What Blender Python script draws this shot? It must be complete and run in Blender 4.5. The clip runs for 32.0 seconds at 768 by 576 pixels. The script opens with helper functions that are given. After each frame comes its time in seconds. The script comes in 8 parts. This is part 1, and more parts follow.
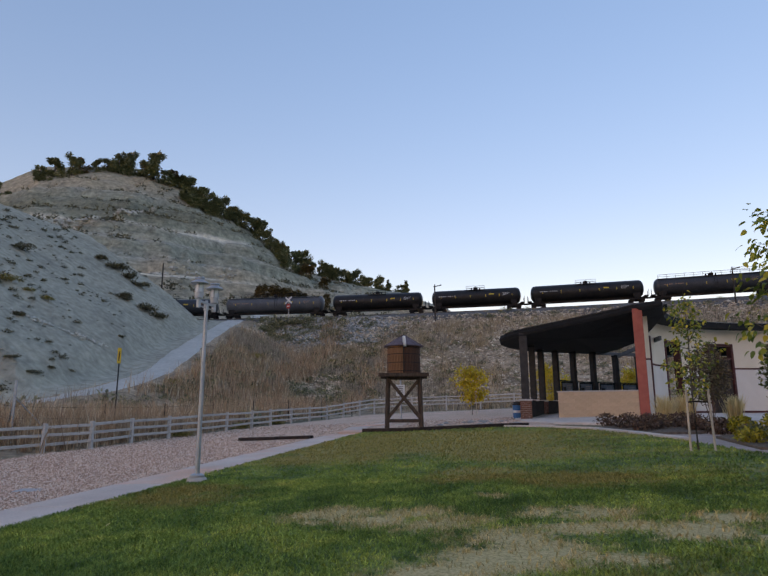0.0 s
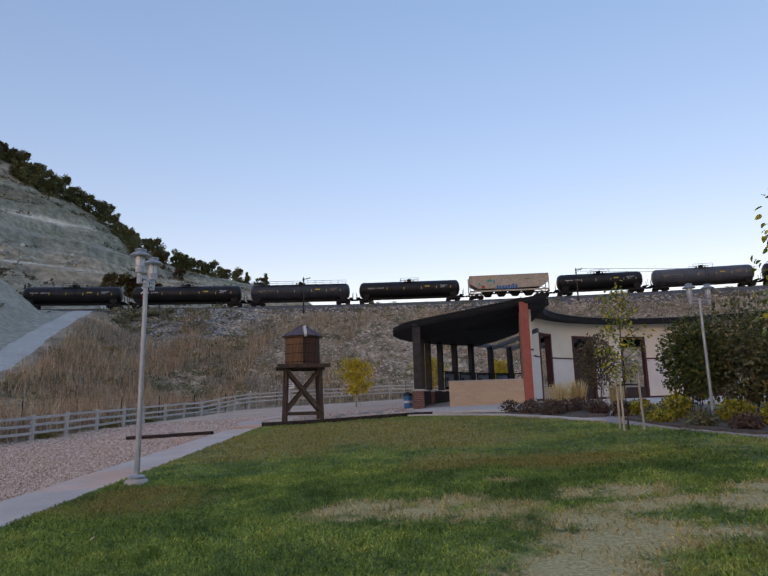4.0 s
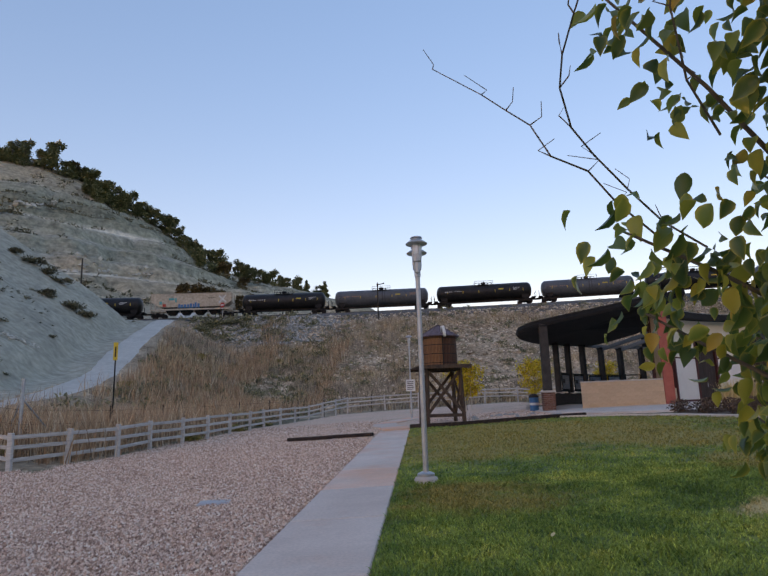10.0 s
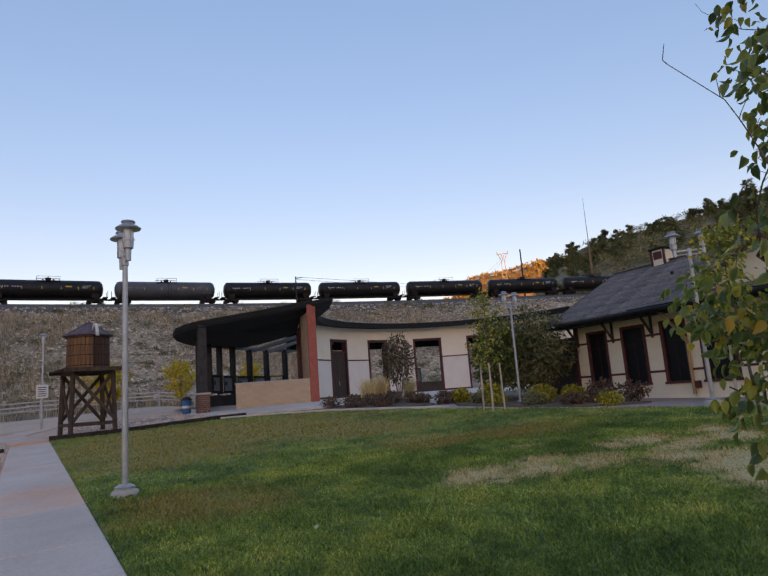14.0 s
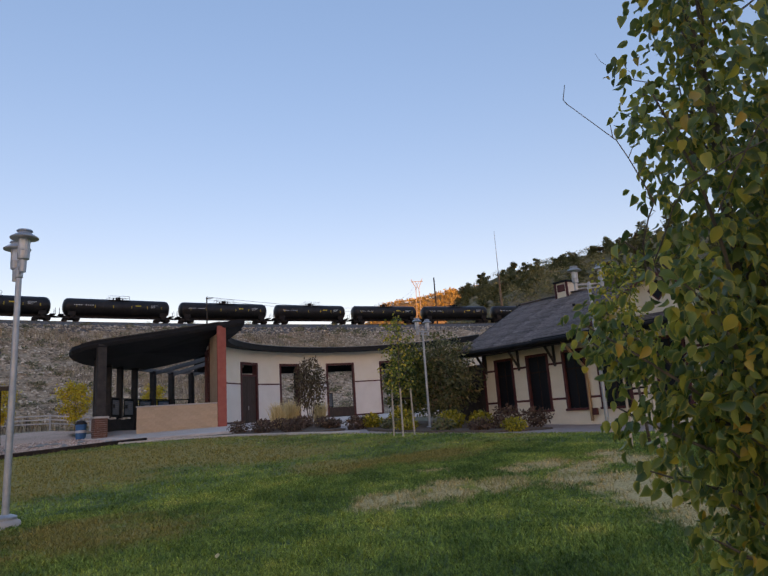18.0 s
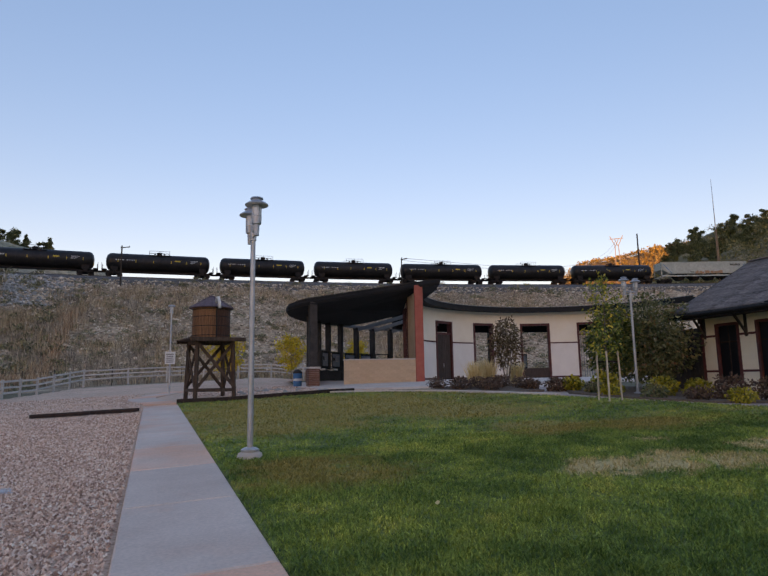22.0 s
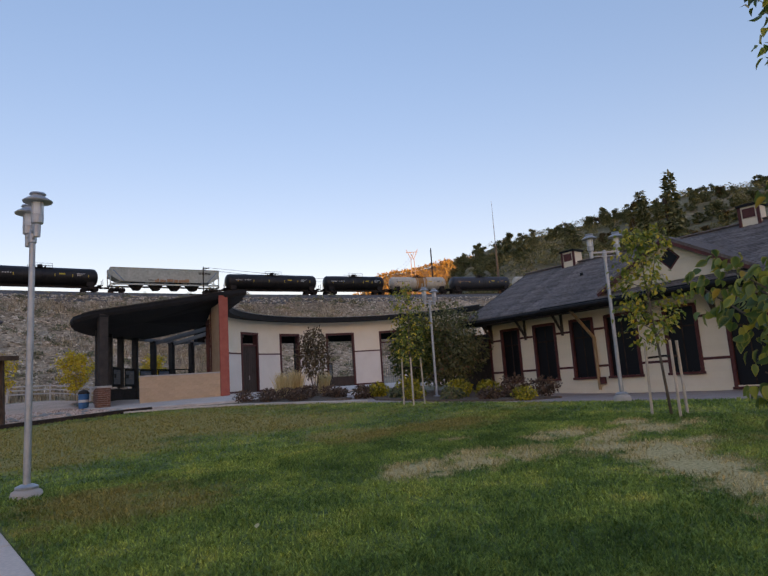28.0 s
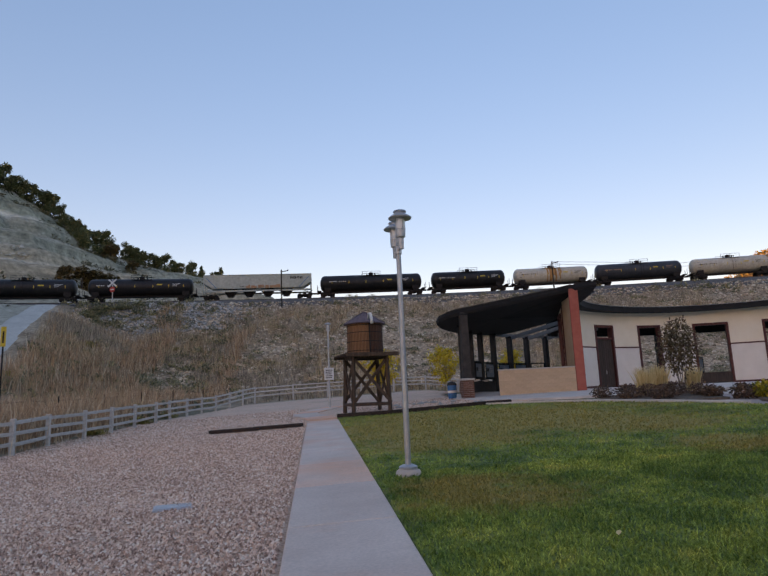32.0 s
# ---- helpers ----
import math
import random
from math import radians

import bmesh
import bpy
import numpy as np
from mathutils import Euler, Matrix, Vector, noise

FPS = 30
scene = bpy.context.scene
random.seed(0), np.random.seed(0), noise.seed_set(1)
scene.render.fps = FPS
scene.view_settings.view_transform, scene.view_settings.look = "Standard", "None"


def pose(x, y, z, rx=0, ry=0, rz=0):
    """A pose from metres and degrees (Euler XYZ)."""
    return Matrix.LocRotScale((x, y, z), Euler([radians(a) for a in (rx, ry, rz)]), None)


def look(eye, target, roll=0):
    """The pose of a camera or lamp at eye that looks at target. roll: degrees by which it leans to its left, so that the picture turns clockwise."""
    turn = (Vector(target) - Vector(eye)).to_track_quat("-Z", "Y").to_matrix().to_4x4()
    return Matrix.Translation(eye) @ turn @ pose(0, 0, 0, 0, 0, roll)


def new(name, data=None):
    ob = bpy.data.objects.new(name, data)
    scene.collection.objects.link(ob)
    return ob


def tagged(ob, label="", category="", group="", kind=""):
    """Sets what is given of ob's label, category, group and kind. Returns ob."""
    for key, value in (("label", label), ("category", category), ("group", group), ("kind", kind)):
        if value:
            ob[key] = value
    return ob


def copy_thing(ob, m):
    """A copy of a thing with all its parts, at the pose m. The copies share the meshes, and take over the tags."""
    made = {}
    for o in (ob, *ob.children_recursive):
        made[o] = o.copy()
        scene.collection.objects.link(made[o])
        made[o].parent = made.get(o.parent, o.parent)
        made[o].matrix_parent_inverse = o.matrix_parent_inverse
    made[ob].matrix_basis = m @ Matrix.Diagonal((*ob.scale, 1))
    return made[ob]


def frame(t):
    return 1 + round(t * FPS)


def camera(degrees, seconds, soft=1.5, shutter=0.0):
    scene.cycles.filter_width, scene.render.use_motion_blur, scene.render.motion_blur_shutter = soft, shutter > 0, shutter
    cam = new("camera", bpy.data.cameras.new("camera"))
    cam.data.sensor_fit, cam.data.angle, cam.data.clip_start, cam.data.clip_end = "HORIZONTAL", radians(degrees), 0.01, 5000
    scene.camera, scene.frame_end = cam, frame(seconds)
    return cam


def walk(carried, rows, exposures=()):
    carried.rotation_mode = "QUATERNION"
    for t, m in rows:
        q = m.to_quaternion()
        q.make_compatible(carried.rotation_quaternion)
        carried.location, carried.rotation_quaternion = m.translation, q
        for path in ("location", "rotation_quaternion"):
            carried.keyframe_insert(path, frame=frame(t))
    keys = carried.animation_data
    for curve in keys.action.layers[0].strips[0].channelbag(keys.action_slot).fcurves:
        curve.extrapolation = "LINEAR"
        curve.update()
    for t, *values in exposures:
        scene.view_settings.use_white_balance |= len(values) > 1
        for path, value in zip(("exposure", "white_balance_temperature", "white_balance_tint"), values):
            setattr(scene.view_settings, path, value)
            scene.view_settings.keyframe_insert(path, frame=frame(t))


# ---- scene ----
cam = camera(64.7, 32.0)
PATH = [
    (0, (2.425, 0.843, 1.789), (2.014, 2.761, 2.179), -0.2),
    (0.5, (2.127, 0.9, 1.811), (1.809, 2.837, 2.189), -0.7),
    (1, (1.785, 0.983, 1.816), (1.474, 2.922, 2.196), -0.7),
    (1.5, (1.461, 0.999, 1.804), (1.16, 2.94, 2.179), -0.5),
    (2, (1.161, 1.014, 1.805), (0.872, 2.957, 2.182), -0.9),
    (2.5, (0.838, 1.053, 1.801), (0.564, 2.993, 2.205), -1.3),
    (4.5, (-0.203, 1.429, 1.633), (-0.089, 3.393, 1.993), -1.3),
    (5, (-0.517, 1.39, 1.625), (-0.723, 3.338, 2.027), -1.5),
    (5.5, (-0.839, 1.368, 1.633), (-1.411, 3.22, 2.125), -0.9),
    (6, (-1.122, 1.3, 1.606), (-1.725, 3.15, 2.067), -1.0),
    (6.5, (-1.485, 1.229, 1.573), (-2.074, 3.095, 1.986), -0.5),
    (7, (-1.834, 1.229, 1.553), (-2.382, 3.108, 1.965), 0.1),
    (7.5, (-2.205, 1.296, 1.549), (-2.691, 3.197, 1.939), -0.2),
    (8, (-2.613, 1.437, 1.544), (-3.09, 3.342, 1.924), -0.5),
    (8.5, (-3.022, 1.578, 1.54), (-3.5, 3.484, 1.91), -1.1),
    (9, (-3.43, 1.719, 1.535), (-3.877, 3.638, 1.879), -1.5),
    (9.5, (-3.839, 1.863, 1.535), (-4.126, 3.804, 1.923), -1.9),
    (10, (-4.18, 1.964, 1.553), (-4.285, 3.922, 1.945), -1.8),
    (10.5, (-4.468, 1.983, 1.536), (-4.548, 3.944, 1.922), -1.8),
    (11, (-4.807, 2.044, 1.533), (-4.864, 4.013, 1.874), -1.6),
    (11.5, (-5.088, 2.163, 1.529), (-5.144, 4.142, 1.813), -1.9),
    (12, (-5.295, 2.306, 1.572), (-5.384, 4.282, 1.868), -2.9),
    (12.5, (-5.44, 2.385, 1.588), (-5.336, 4.362, 1.87), -6.1),
    (13, (-5.465, 2.436, 1.579), (-5.072, 4.373, 1.885), -5.5),
    (13.5, (-5.481, 2.441, 1.583), (-4.747, 4.272, 1.91), -4.8),
    (14, (-5.49, 2.431, 1.569), (-4.479, 4.123, 1.909), -4.2),
    (14.5, (-5.504, 2.412, 1.561), (-4.335, 3.996, 1.914), -3.9),
    (15, (-5.521, 2.386, 1.548), (-4.288, 3.92, 1.908), -4.0),
    (15.5, (-5.523, 2.419, 1.534), (-4.29, 3.952, 1.896), -4.0),
    (17.5, (-5.522, 2.41, 1.531), (-4.293, 3.946, 1.892), -4.1),
    (18, (-5.489, 2.416, 1.544), (-4.252, 3.936, 1.945), -3.8),
    (18.5, (-5.491, 2.455, 1.533), (-4.262, 3.971, 1.97), -3.8),
    (19, (-5.54, 2.466, 1.548), (-4.3, 3.974, 1.982), -4.0),
    (19.5, (-5.608, 2.468, 1.554), (-4.384, 3.994, 1.969), -4.0),
    (20, (-5.623, 2.495, 1.546), (-4.465, 4.076, 1.944), -3.2),
    (20.5, (-5.624, 2.52, 1.532), (-4.577, 4.181, 1.911), -2.3),
    (21, (-5.646, 2.572, 1.534), (-4.73, 4.314, 1.89), -1.6),
    (21.5, (-5.645, 2.572, 1.543), (-4.837, 4.373, 1.87), -1.1),
    (22, (-5.675, 2.601, 1.535), (-4.97, 4.448, 1.832), -1.0),
    (22.5, (-5.696, 2.612, 1.533), (-5.076, 4.492, 1.813), -1.4),
    (23, (-5.706, 2.621, 1.547), (-5.105, 4.508, 1.823), -1.8),
    (23.5, (-5.624, 2.684, 1.548), (-4.882, 4.512, 1.881), -1.4),
    (24, (-5.502, 2.741, 1.548), (-4.666, 4.518, 1.927), -1.4),
    (24.5, (-5.507, 2.792, 1.542), (-4.538, 4.501, 1.915), -2.0),
    (25, (-5.591, 2.846, 1.55), (-4.468, 4.465, 1.89), -3.2),
    (25.5, (-5.612, 2.919, 1.533), (-4.363, 4.451, 1.837), -3.4),
    (27.5, (-5.688, 2.85, 1.573), (-4.39, 4.341, 1.875), -3.3),
    (28, (-5.697, 2.902, 1.554), (-4.441, 4.428, 1.859), -3.8),
    (28.5, (-5.694, 2.86, 1.575), (-4.483, 4.423, 1.88), -3.9),
    (29, (-5.681, 2.878, 1.582), (-4.484, 4.453, 1.881), -3.9),
    (29.5, (-5.623, 2.895, 1.587), (-4.605, 4.587, 1.905), -4.0),
    (30, (-5.584, 2.921, 1.589), (-4.976, 4.788, 1.967), -2.5),
    (30.5, (-5.596, 2.937, 1.591), (-5.303, 4.876, 1.984), -1.8),
    (31, (-5.601, 2.951, 1.584), (-5.348, 4.899, 1.963), -2.2),
    (31.5, (-5.617, 2.935, 1.586), (-5.415, 4.89, 1.957), -2.1),
    (32, (-5.592, 2.945, 1.587), (-5.359, 4.901, 1.933), -2.4),
]
walk(cam, [(t, look(eye, target, roll)) for t, eye, target, roll in PATH], [(0, 2.24, 7600, 46), (7.5, 2.24, 7600, 46), (8.5, 2.5, 7600, 46), (9.3, 2.72, 7600, 46), (10.3, 2.2, 7600, 46), (32, 2.16, 7600, 46)])

# ---------------------------------------------------------------- sky and sun
SUN_AZ, SUN_EL = radians(205), radians(2.6)
world = bpy.data.worlds.new("sky")
scene.world = world
world.use_nodes = True
_wn = world.node_tree
_sky = _wn.nodes.new("ShaderNodeTexSky")
_sky.sky_type = "NISHITA"
_sky.sun_disc = False
_sky.sun_elevation = SUN_EL
_sky.sun_rotation = SUN_AZ
_sky.altitude = 1800
_sky.air_density, _sky.dust_density, _sky.ozone_density = 1.0, 2.0, 1.2
_soft = _wn.nodes.new("ShaderNodeGamma")          # evens out the fall of brightness from the horizon upwards
_soft.inputs[1].default_value = 0.54
_rich = _wn.nodes.new("ShaderNodeHueSaturation")
_rich.inputs["Saturation"].default_value = 1.95
_rich.inputs["Hue"].default_value = 0.5045
_wn.links.new(_sky.outputs[0], _soft.inputs[0])
_wn.links.new(_soft.outputs[0], _rich.inputs["Color"])
_wn.links.new(_rich.outputs[0], _wn.nodes["Background"].inputs[0])
_wn.nodes["Background"].inputs[1].default_value = 0.15
sun = new("sun", bpy.data.lights.new("sun", "SUN"))
sun.data.energy, sun.data.angle, sun.data.color = 2.0, radians(0.5), (1.0, 0.5, 0.16)
_sd = Vector((math.sin(SUN_AZ) * math.cos(SUN_EL), math.cos(SUN_AZ) * math.cos(SUN_EL), math.sin(SUN_EL)))
sun.matrix_basis = look(_sd * 50, (0, 0, 0))


# ---------------------------------------------------------------- materials
def material(name):
    m = bpy.data.materials.new(name)
    m.use_nodes = True
    return m, m.node_tree.nodes, m.node_tree.links, m.node_tree.nodes["Principled BSDF"]


def ramp(nodes, stops):
    r = nodes.new("ShaderNodeValToRGB")
    while len(r.color_ramp.elements) < len(stops):
        r.color_ramp.elements.new(0.5)
    for e, (p, c) in zip(r.color_ramp.elements, stops):
        e.position, e.color = p, (*c, 1)
    return r


def noisy(name, stops, scale=3.0, detail=8, rough=0.85, bump=0.3, bscale=None, metal=0.0, coords="Object", vary=0.0, dist=0.02, stretch=None, second=None, specular=0.3):
    """A noisy surface: stops colour a noise of that scale, a second finer noise gives relief, vary changes each piece a little."""
    m, n, l, b = material(name)
    tc = n.new("ShaderNodeTexCoord")
    src = tc.outputs[coords]
    if stretch:
        mp = n.new("ShaderNodeMapping")
        mp.inputs["Scale"].default_value = stretch
        l.new(src, mp.inputs[0])
        src = mp.outputs[0]
    nz = n.new("ShaderNodeTexNoise")
    nz.inputs["Scale"].default_value, nz.inputs["Detail"].default_value, nz.inputs["Roughness"].default_value = scale, detail, 0.65
    l.new(src, nz.inputs["Vector"])
    r = ramp(n, stops)
    l.new(nz.outputs[0], r.inputs[0])
    col = r.outputs[0]
    if second:
        n3 = n.new("ShaderNodeTexNoise")
        n3.inputs["Scale"].default_value, n3.inputs["Detail"].default_value = second[0], 4
        l.new(src, n3.inputs["Vector"])
        r3 = ramp(n, second[1])
        l.new(n3.outputs[0], r3.inputs[0])
        mx = n.new("ShaderNodeMix")
        mx.data_type, mx.blend_type = "RGBA", "MULTIPLY"
        mx.inputs[0].default_value = 1.0
        l.new(col, mx.inputs[6])
        l.new(r3.outputs[0], mx.inputs[7])
        col = mx.outputs[2]
    if vary:
        oi = n.new("ShaderNodeObjectInfo")
        gi = n.new("ShaderNodeNewGeometry")
        ad = n.new("ShaderNodeMath")
        ad.operation = "ADD"
        l.new(oi.outputs["Random"], ad.inputs[0])
        l.new(gi.outputs["Random Per Island"], ad.inputs[1])
        mr = n.new("ShaderNodeMapRange")
        mr.inputs[1].default_value, mr.inputs[2].default_value = 0, 2
        mr.inputs[3].default_value, mr.inputs[4].default_value = 1 - vary, 1 + vary
        l.new(ad.outputs[0], mr.inputs[0])
        hv = n.new("ShaderNodeHueSaturation")
        l.new(mr.outputs[0], hv.inputs["Value"])
        l.new(col, hv.inputs["Color"])
        col = hv.outputs[0]
    l.new(col, b.inputs["Base Color"])
    b.inputs["Roughness"].default_value, b.inputs["Metallic"].default_value = rough, metal
    b.inputs["Specular IOR Level"].default_value = specular
    if bump:
        n2 = n.new("ShaderNodeTexNoise")
        n2.inputs["Scale"].default_value, n2.inputs["Detail"].default_value = bscale or scale * 6, 6
        l.new(src, n2.inputs["Vector"])
        bp = n.new("ShaderNodeBump")
        bp.inputs["Strength"].default_value, bp.inputs["Distance"].default_value = bump, dist
        l.new(n2.outputs[0], bp.inputs["Height"])
        l.new(bp.outputs[0], b.inputs["Normal"])
    return m


def two(a, b):
    return [(0.3, a), (0.7, b)]


def turf_mat(name, gain, fine):
    """Mown grass: lush and yellowing drifts, dried and worn marks laid down on the mesh, mottled by finer noise."""
    m, n, l, b = material(name)
    tc = n.new("ShaderNodeTexCoord")

    def noise(scale, detail, rough=0.6):
        z = n.new("ShaderNodeTexNoise")
        z.inputs["Scale"].default_value, z.inputs["Detail"].default_value, z.inputs["Roughness"].default_value = scale, detail, rough
        l.new(tc.outputs["Object"], z.inputs["Vector"])
        return z.outputs[0]

    def mix(fac, a, c, kind="MIX"):
        x = n.new("ShaderNodeMix")
        x.data_type, x.blend_type = "RGBA", kind
        if isinstance(fac, float):
            x.inputs[0].default_value = fac
        else:
            l.new(fac, x.inputs[0])
        l.new(a, x.inputs[6])
        l.new(c, x.inputs[7])
        return x.outputs[2]
    g = [tuple(v * gain for v in c) for c in ((0.017, 0.036, 0.008), (0.038, 0.066, 0.015), (0.076, 0.102, 0.022), (0.165, 0.142, 0.038))]
    big = ramp(n, [(0.34, g[0]), (0.47, g[1]), (0.58, g[2]), (0.74, g[3])])
    l.new(noise(0.8, 10, 0.72), big.inputs[0])
    small = ramp(n, two((0.30, 0.36, 0.34), (1.65, 1.5, 1.35)))
    l.new(noise(fine, 6), small.inputs[0])
    col = mix(1.0, big.outputs[0], small.outputs[0], "MULTIPLY")
    for mark, lo, hi, sc, ca, cb in (("dry", 0.10, 0.95, 3, (0.24, 0.20, 0.05), (0.41, 0.32, 0.095)), ("worn", 0.30, 0.85, 3.5, (0.36, 0.255, 0.085), (0.76, 0.58, 0.29))):
        a = n.new("ShaderNodeAttribute")
        a.attribute_name = mark
        sp = n.new("ShaderNodeMath")
        sp.operation, sp.inputs[1].default_value = "MULTIPLY_ADD", 2.2
        l.new(noise(sc, 8, 0.7), sp.inputs[0])
        off = n.new("ShaderNodeMath")
        off.operation, off.inputs[1].default_value = "SUBTRACT", 1.15
        l.new(a.outputs["Fac"], off.inputs[0])
        l.new(off.outputs[0], sp.inputs[2])
        gate = n.new("ShaderNodeMath")
        gate.operation = "MULTIPLY"
        mr = n.new("ShaderNodeMapRange")
        mr.interpolation_type = "SMOOTHSTEP"
        mr.inputs[1].default_value, mr.inputs[2].default_value = lo, hi
        l.new(sp.outputs[0], mr.inputs[0])
        g2 = n.new("ShaderNodeMapRange")
        g2.inputs[1].default_value, g2.inputs[2].default_value = 0.05, 0.3
        l.new(a.outputs["Fac"], g2.inputs[0])
        l.new(mr.outputs[0], gate.inputs[0])
        l.new(g2.outputs[0], gate.inputs[1])
        r = ramp(n, two(ca, cb))
        l.new(noise(28, 5), r.inputs[0])
        col = mix(gate.outputs[0], col, r.outputs[0])
    if fine > 20:
        gi = n.new("ShaderNodeNewGeometry")
        each = ramp(n, [(0.0, (0.6, 0.64, 0.6)), (0.6, (1.0, 1.0, 1.0)), (0.9, (1.2, 1.18, 1.1)), (1.0, (1.5, 1.4, 1.4))])
        l.new(gi.outputs["Random Per Island"], each.inputs[0])
        col = mix(1.0, col, each.outputs[0], "MULTIPLY")
    l.new(col, b.inputs["Base Color"])
    b.inputs["Roughness"].default_value, b.inputs["Specular IOR Level"].default_value = 0.8, 0.25
    bp = n.new("ShaderNodeBump")
    bp.inputs["Strength"].default_value, bp.inputs["Distance"].default_value = 0.6, 0.02
    l.new(noise(45, 6), bp.inputs["Height"])
    if fine < 20:
        l.new(bp.outputs[0], b.inputs["Normal"])
    return m


M_LAWN = turf_mat("lawn_soil", 2.4, 9)
M_CONC = noisy("path_concrete", two((0.56, 0.47, 0.40), (0.70, 0.60, 0.52)), 1.3, 9, 0.85, 0.25, 90, vary=0.10, second=(30, two((0.88, 0.88, 0.88), (1.05, 1.05, 1.05))))
M_GRAVEL = noisy("pink_gravel", [(0.25, (0.33, 0.19, 0.13)), (0.45, (0.67, 0.435, 0.31)), (0.6, (0.80, 0.565, 0.41)), (0.8, (0.88, 0.71, 0.56))], 16, 6, 0.9, 0.45, 26, dist=0.03, second=(0.4, two((0.85, 0.85, 0.87), (1.08, 1.05, 1.05))))


def slab_mat():
    """Cast concrete: some slabs grey, some faintly pink, each with its own rusty bloom and fine pores."""
    m = noisy("path_slab", two((0.68, 0.51, 0.42), (0.82, 0.64, 0.535)), 0.9, 9, 0.85, 0.25, 90, vary=0.16, second=(30, two((0.88, 0.88, 0.88), (1.05, 1.05, 1.05))))
    n, l = m.node_tree.nodes, m.node_tree.links
    b = n["Principled BSDF"]
    was = b.inputs["Base Color"].links[0].from_socket
    tc, oi = n.new("ShaderNodeTexCoord"), n.new("ShaderNodeObjectInfo")
    z = n.new("ShaderNodeTexNoise")
    z.inputs["Scale"].default_value, z.inputs["Detail"].default_value = 0.8, 5
    l.new(tc.outputs["Object"], z.inputs["Vector"])
    a = n.new("ShaderNodeMath")
    a.operation = "MULTIPLY_ADD"
    a.inputs[1].default_value = 1.3
    l.new(z.outputs[0], a.inputs[0])
    l.new(oi.outputs["Random"], a.inputs[2])
    g = n.new("ShaderNodeMapRange")
    g.inputs[1].default_value, g.inputs[2].default_value = 0.95, 1.55
    l.new(a.outputs[0], g.inputs[0])
    x = n.new("ShaderNodeMix")
    x.data_type, x.blend_type = "RGBA", "MULTIPLY"
    x.inputs[7].default_value = (1.10, 0.80, 0.66, 1)
    l.new(g.outputs[0], x.inputs[0])
    l.new(was, x.inputs[6])
    l.new(x.outputs[2], b.inputs["Base Color"])
    return m


M_SLAB = slab_mat()
M_FENCE = noisy("weathered_rail", two((0.40, 0.375, 0.345), (0.62, 0.585, 0.545)), 3, 8, 0.9, 0.4, 60, vary=0.18, stretch=(1, 1, 8))
M_TIE = noisy("dark_timber", two((0.02, 0.014, 0.012), (0.07, 0.045, 0.035)), 4, 8, 0.9, 0.5, 40, vary=0.2)
M_WOOD = noisy("tank_staves", two((0.12, 0.055, 0.026), (0.28, 0.135, 0.062)), 2.5, 9, 0.7, 0.4, 30, vary=0.35, stretch=(6, 6, 0.7))
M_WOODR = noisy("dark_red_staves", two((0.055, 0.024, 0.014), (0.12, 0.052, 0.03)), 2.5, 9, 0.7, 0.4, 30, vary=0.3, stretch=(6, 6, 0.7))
M_WOODD = noisy("dark_brown_timber", two((0.04, 0.026, 0.019), (0.115, 0.075, 0.052)), 3, 9, 0.85, 0.4, 30, vary=0.25, stretch=(4, 4, 0.8))
M_ROOFP = noisy("purple_brown_shingle", two((0.095, 0.068, 0.078), (0.17, 0.13, 0.145)), 6, 8, 0.8, 0.4, 40, vary=0.15)
M_STEEL = noisy("galvanised_steel", two((0.36, 0.38, 0.40), (0.52, 0.54, 0.56)), 5, 7, 0.42, 0.08, 60, metal=0.55)
M_GLOBE, _n, _l, _b = material("lamp_glass")
_b.inputs["Base Color"].default_value, _b.inputs["Roughness"].default_value = (0.75, 0.78, 0.8, 1), 0.25
M_BLACKM = noisy("black_metal_roof", two((0.007, 0.007, 0.008), (0.018, 0.017, 0.017)), 2.5, 7, 0.75, 0.15, 30)
M_POST = noisy("dark_brown_post", two((0.030, 0.026, 0.024), (0.06, 0.05, 0.045)), 3, 7, 0.7, 0.2, 30, vary=0.15)
M_TAN = noisy("tan_block", two((0.48, 0.335, 0.215), (0.60, 0.44, 0.30)), 2.0, 8, 0.9, 0.3, 40, vary=0.12)
M_RED = noisy("red_stucco", two((0.38, 0.095, 0.07), (0.48, 0.14, 0.10)), 2.5, 8, 0.85, 0.2, 50)
M_TRIM = noisy("maroon_trim", two((0.085, 0.026, 0.024), (0.14, 0.045, 0.04)), 4, 7, 0.6, 0.15, 40, vary=0.1)
M_CREAM = noisy("cream_stucco", two((0.80, 0.71, 0.56), (0.86, 0.78, 0.64)), 0.9, 9, 0.9, 0.25, 60)
M_GREYST = noisy("pale_grey_stucco", two((0.72, 0.68, 0.62), (0.80, 0.76, 0.70)), 0.9, 9, 0.9, 0.25, 60)
M_SIDING = noisy("cream_siding", two((0.78, 0.68, 0.51), (0.85, 0.76, 0.60)), 1.2, 8, 0.75, 0.15, 50, vary=0.04)
M_SHINGLE = noisy("dark_asphalt_shingle", two((0.11, 0.092, 0.084), (0.26, 0.22, 0.20)), 9, 8, 0.9, 0.5, 60, vary=0.45)
M_BRICK = noisy("red_brown_brick", two((0.15, 0.07, 0.05), (0.26, 0.13, 0.095)), 5, 8, 0.9, 0.4, 50, vary=0.3)
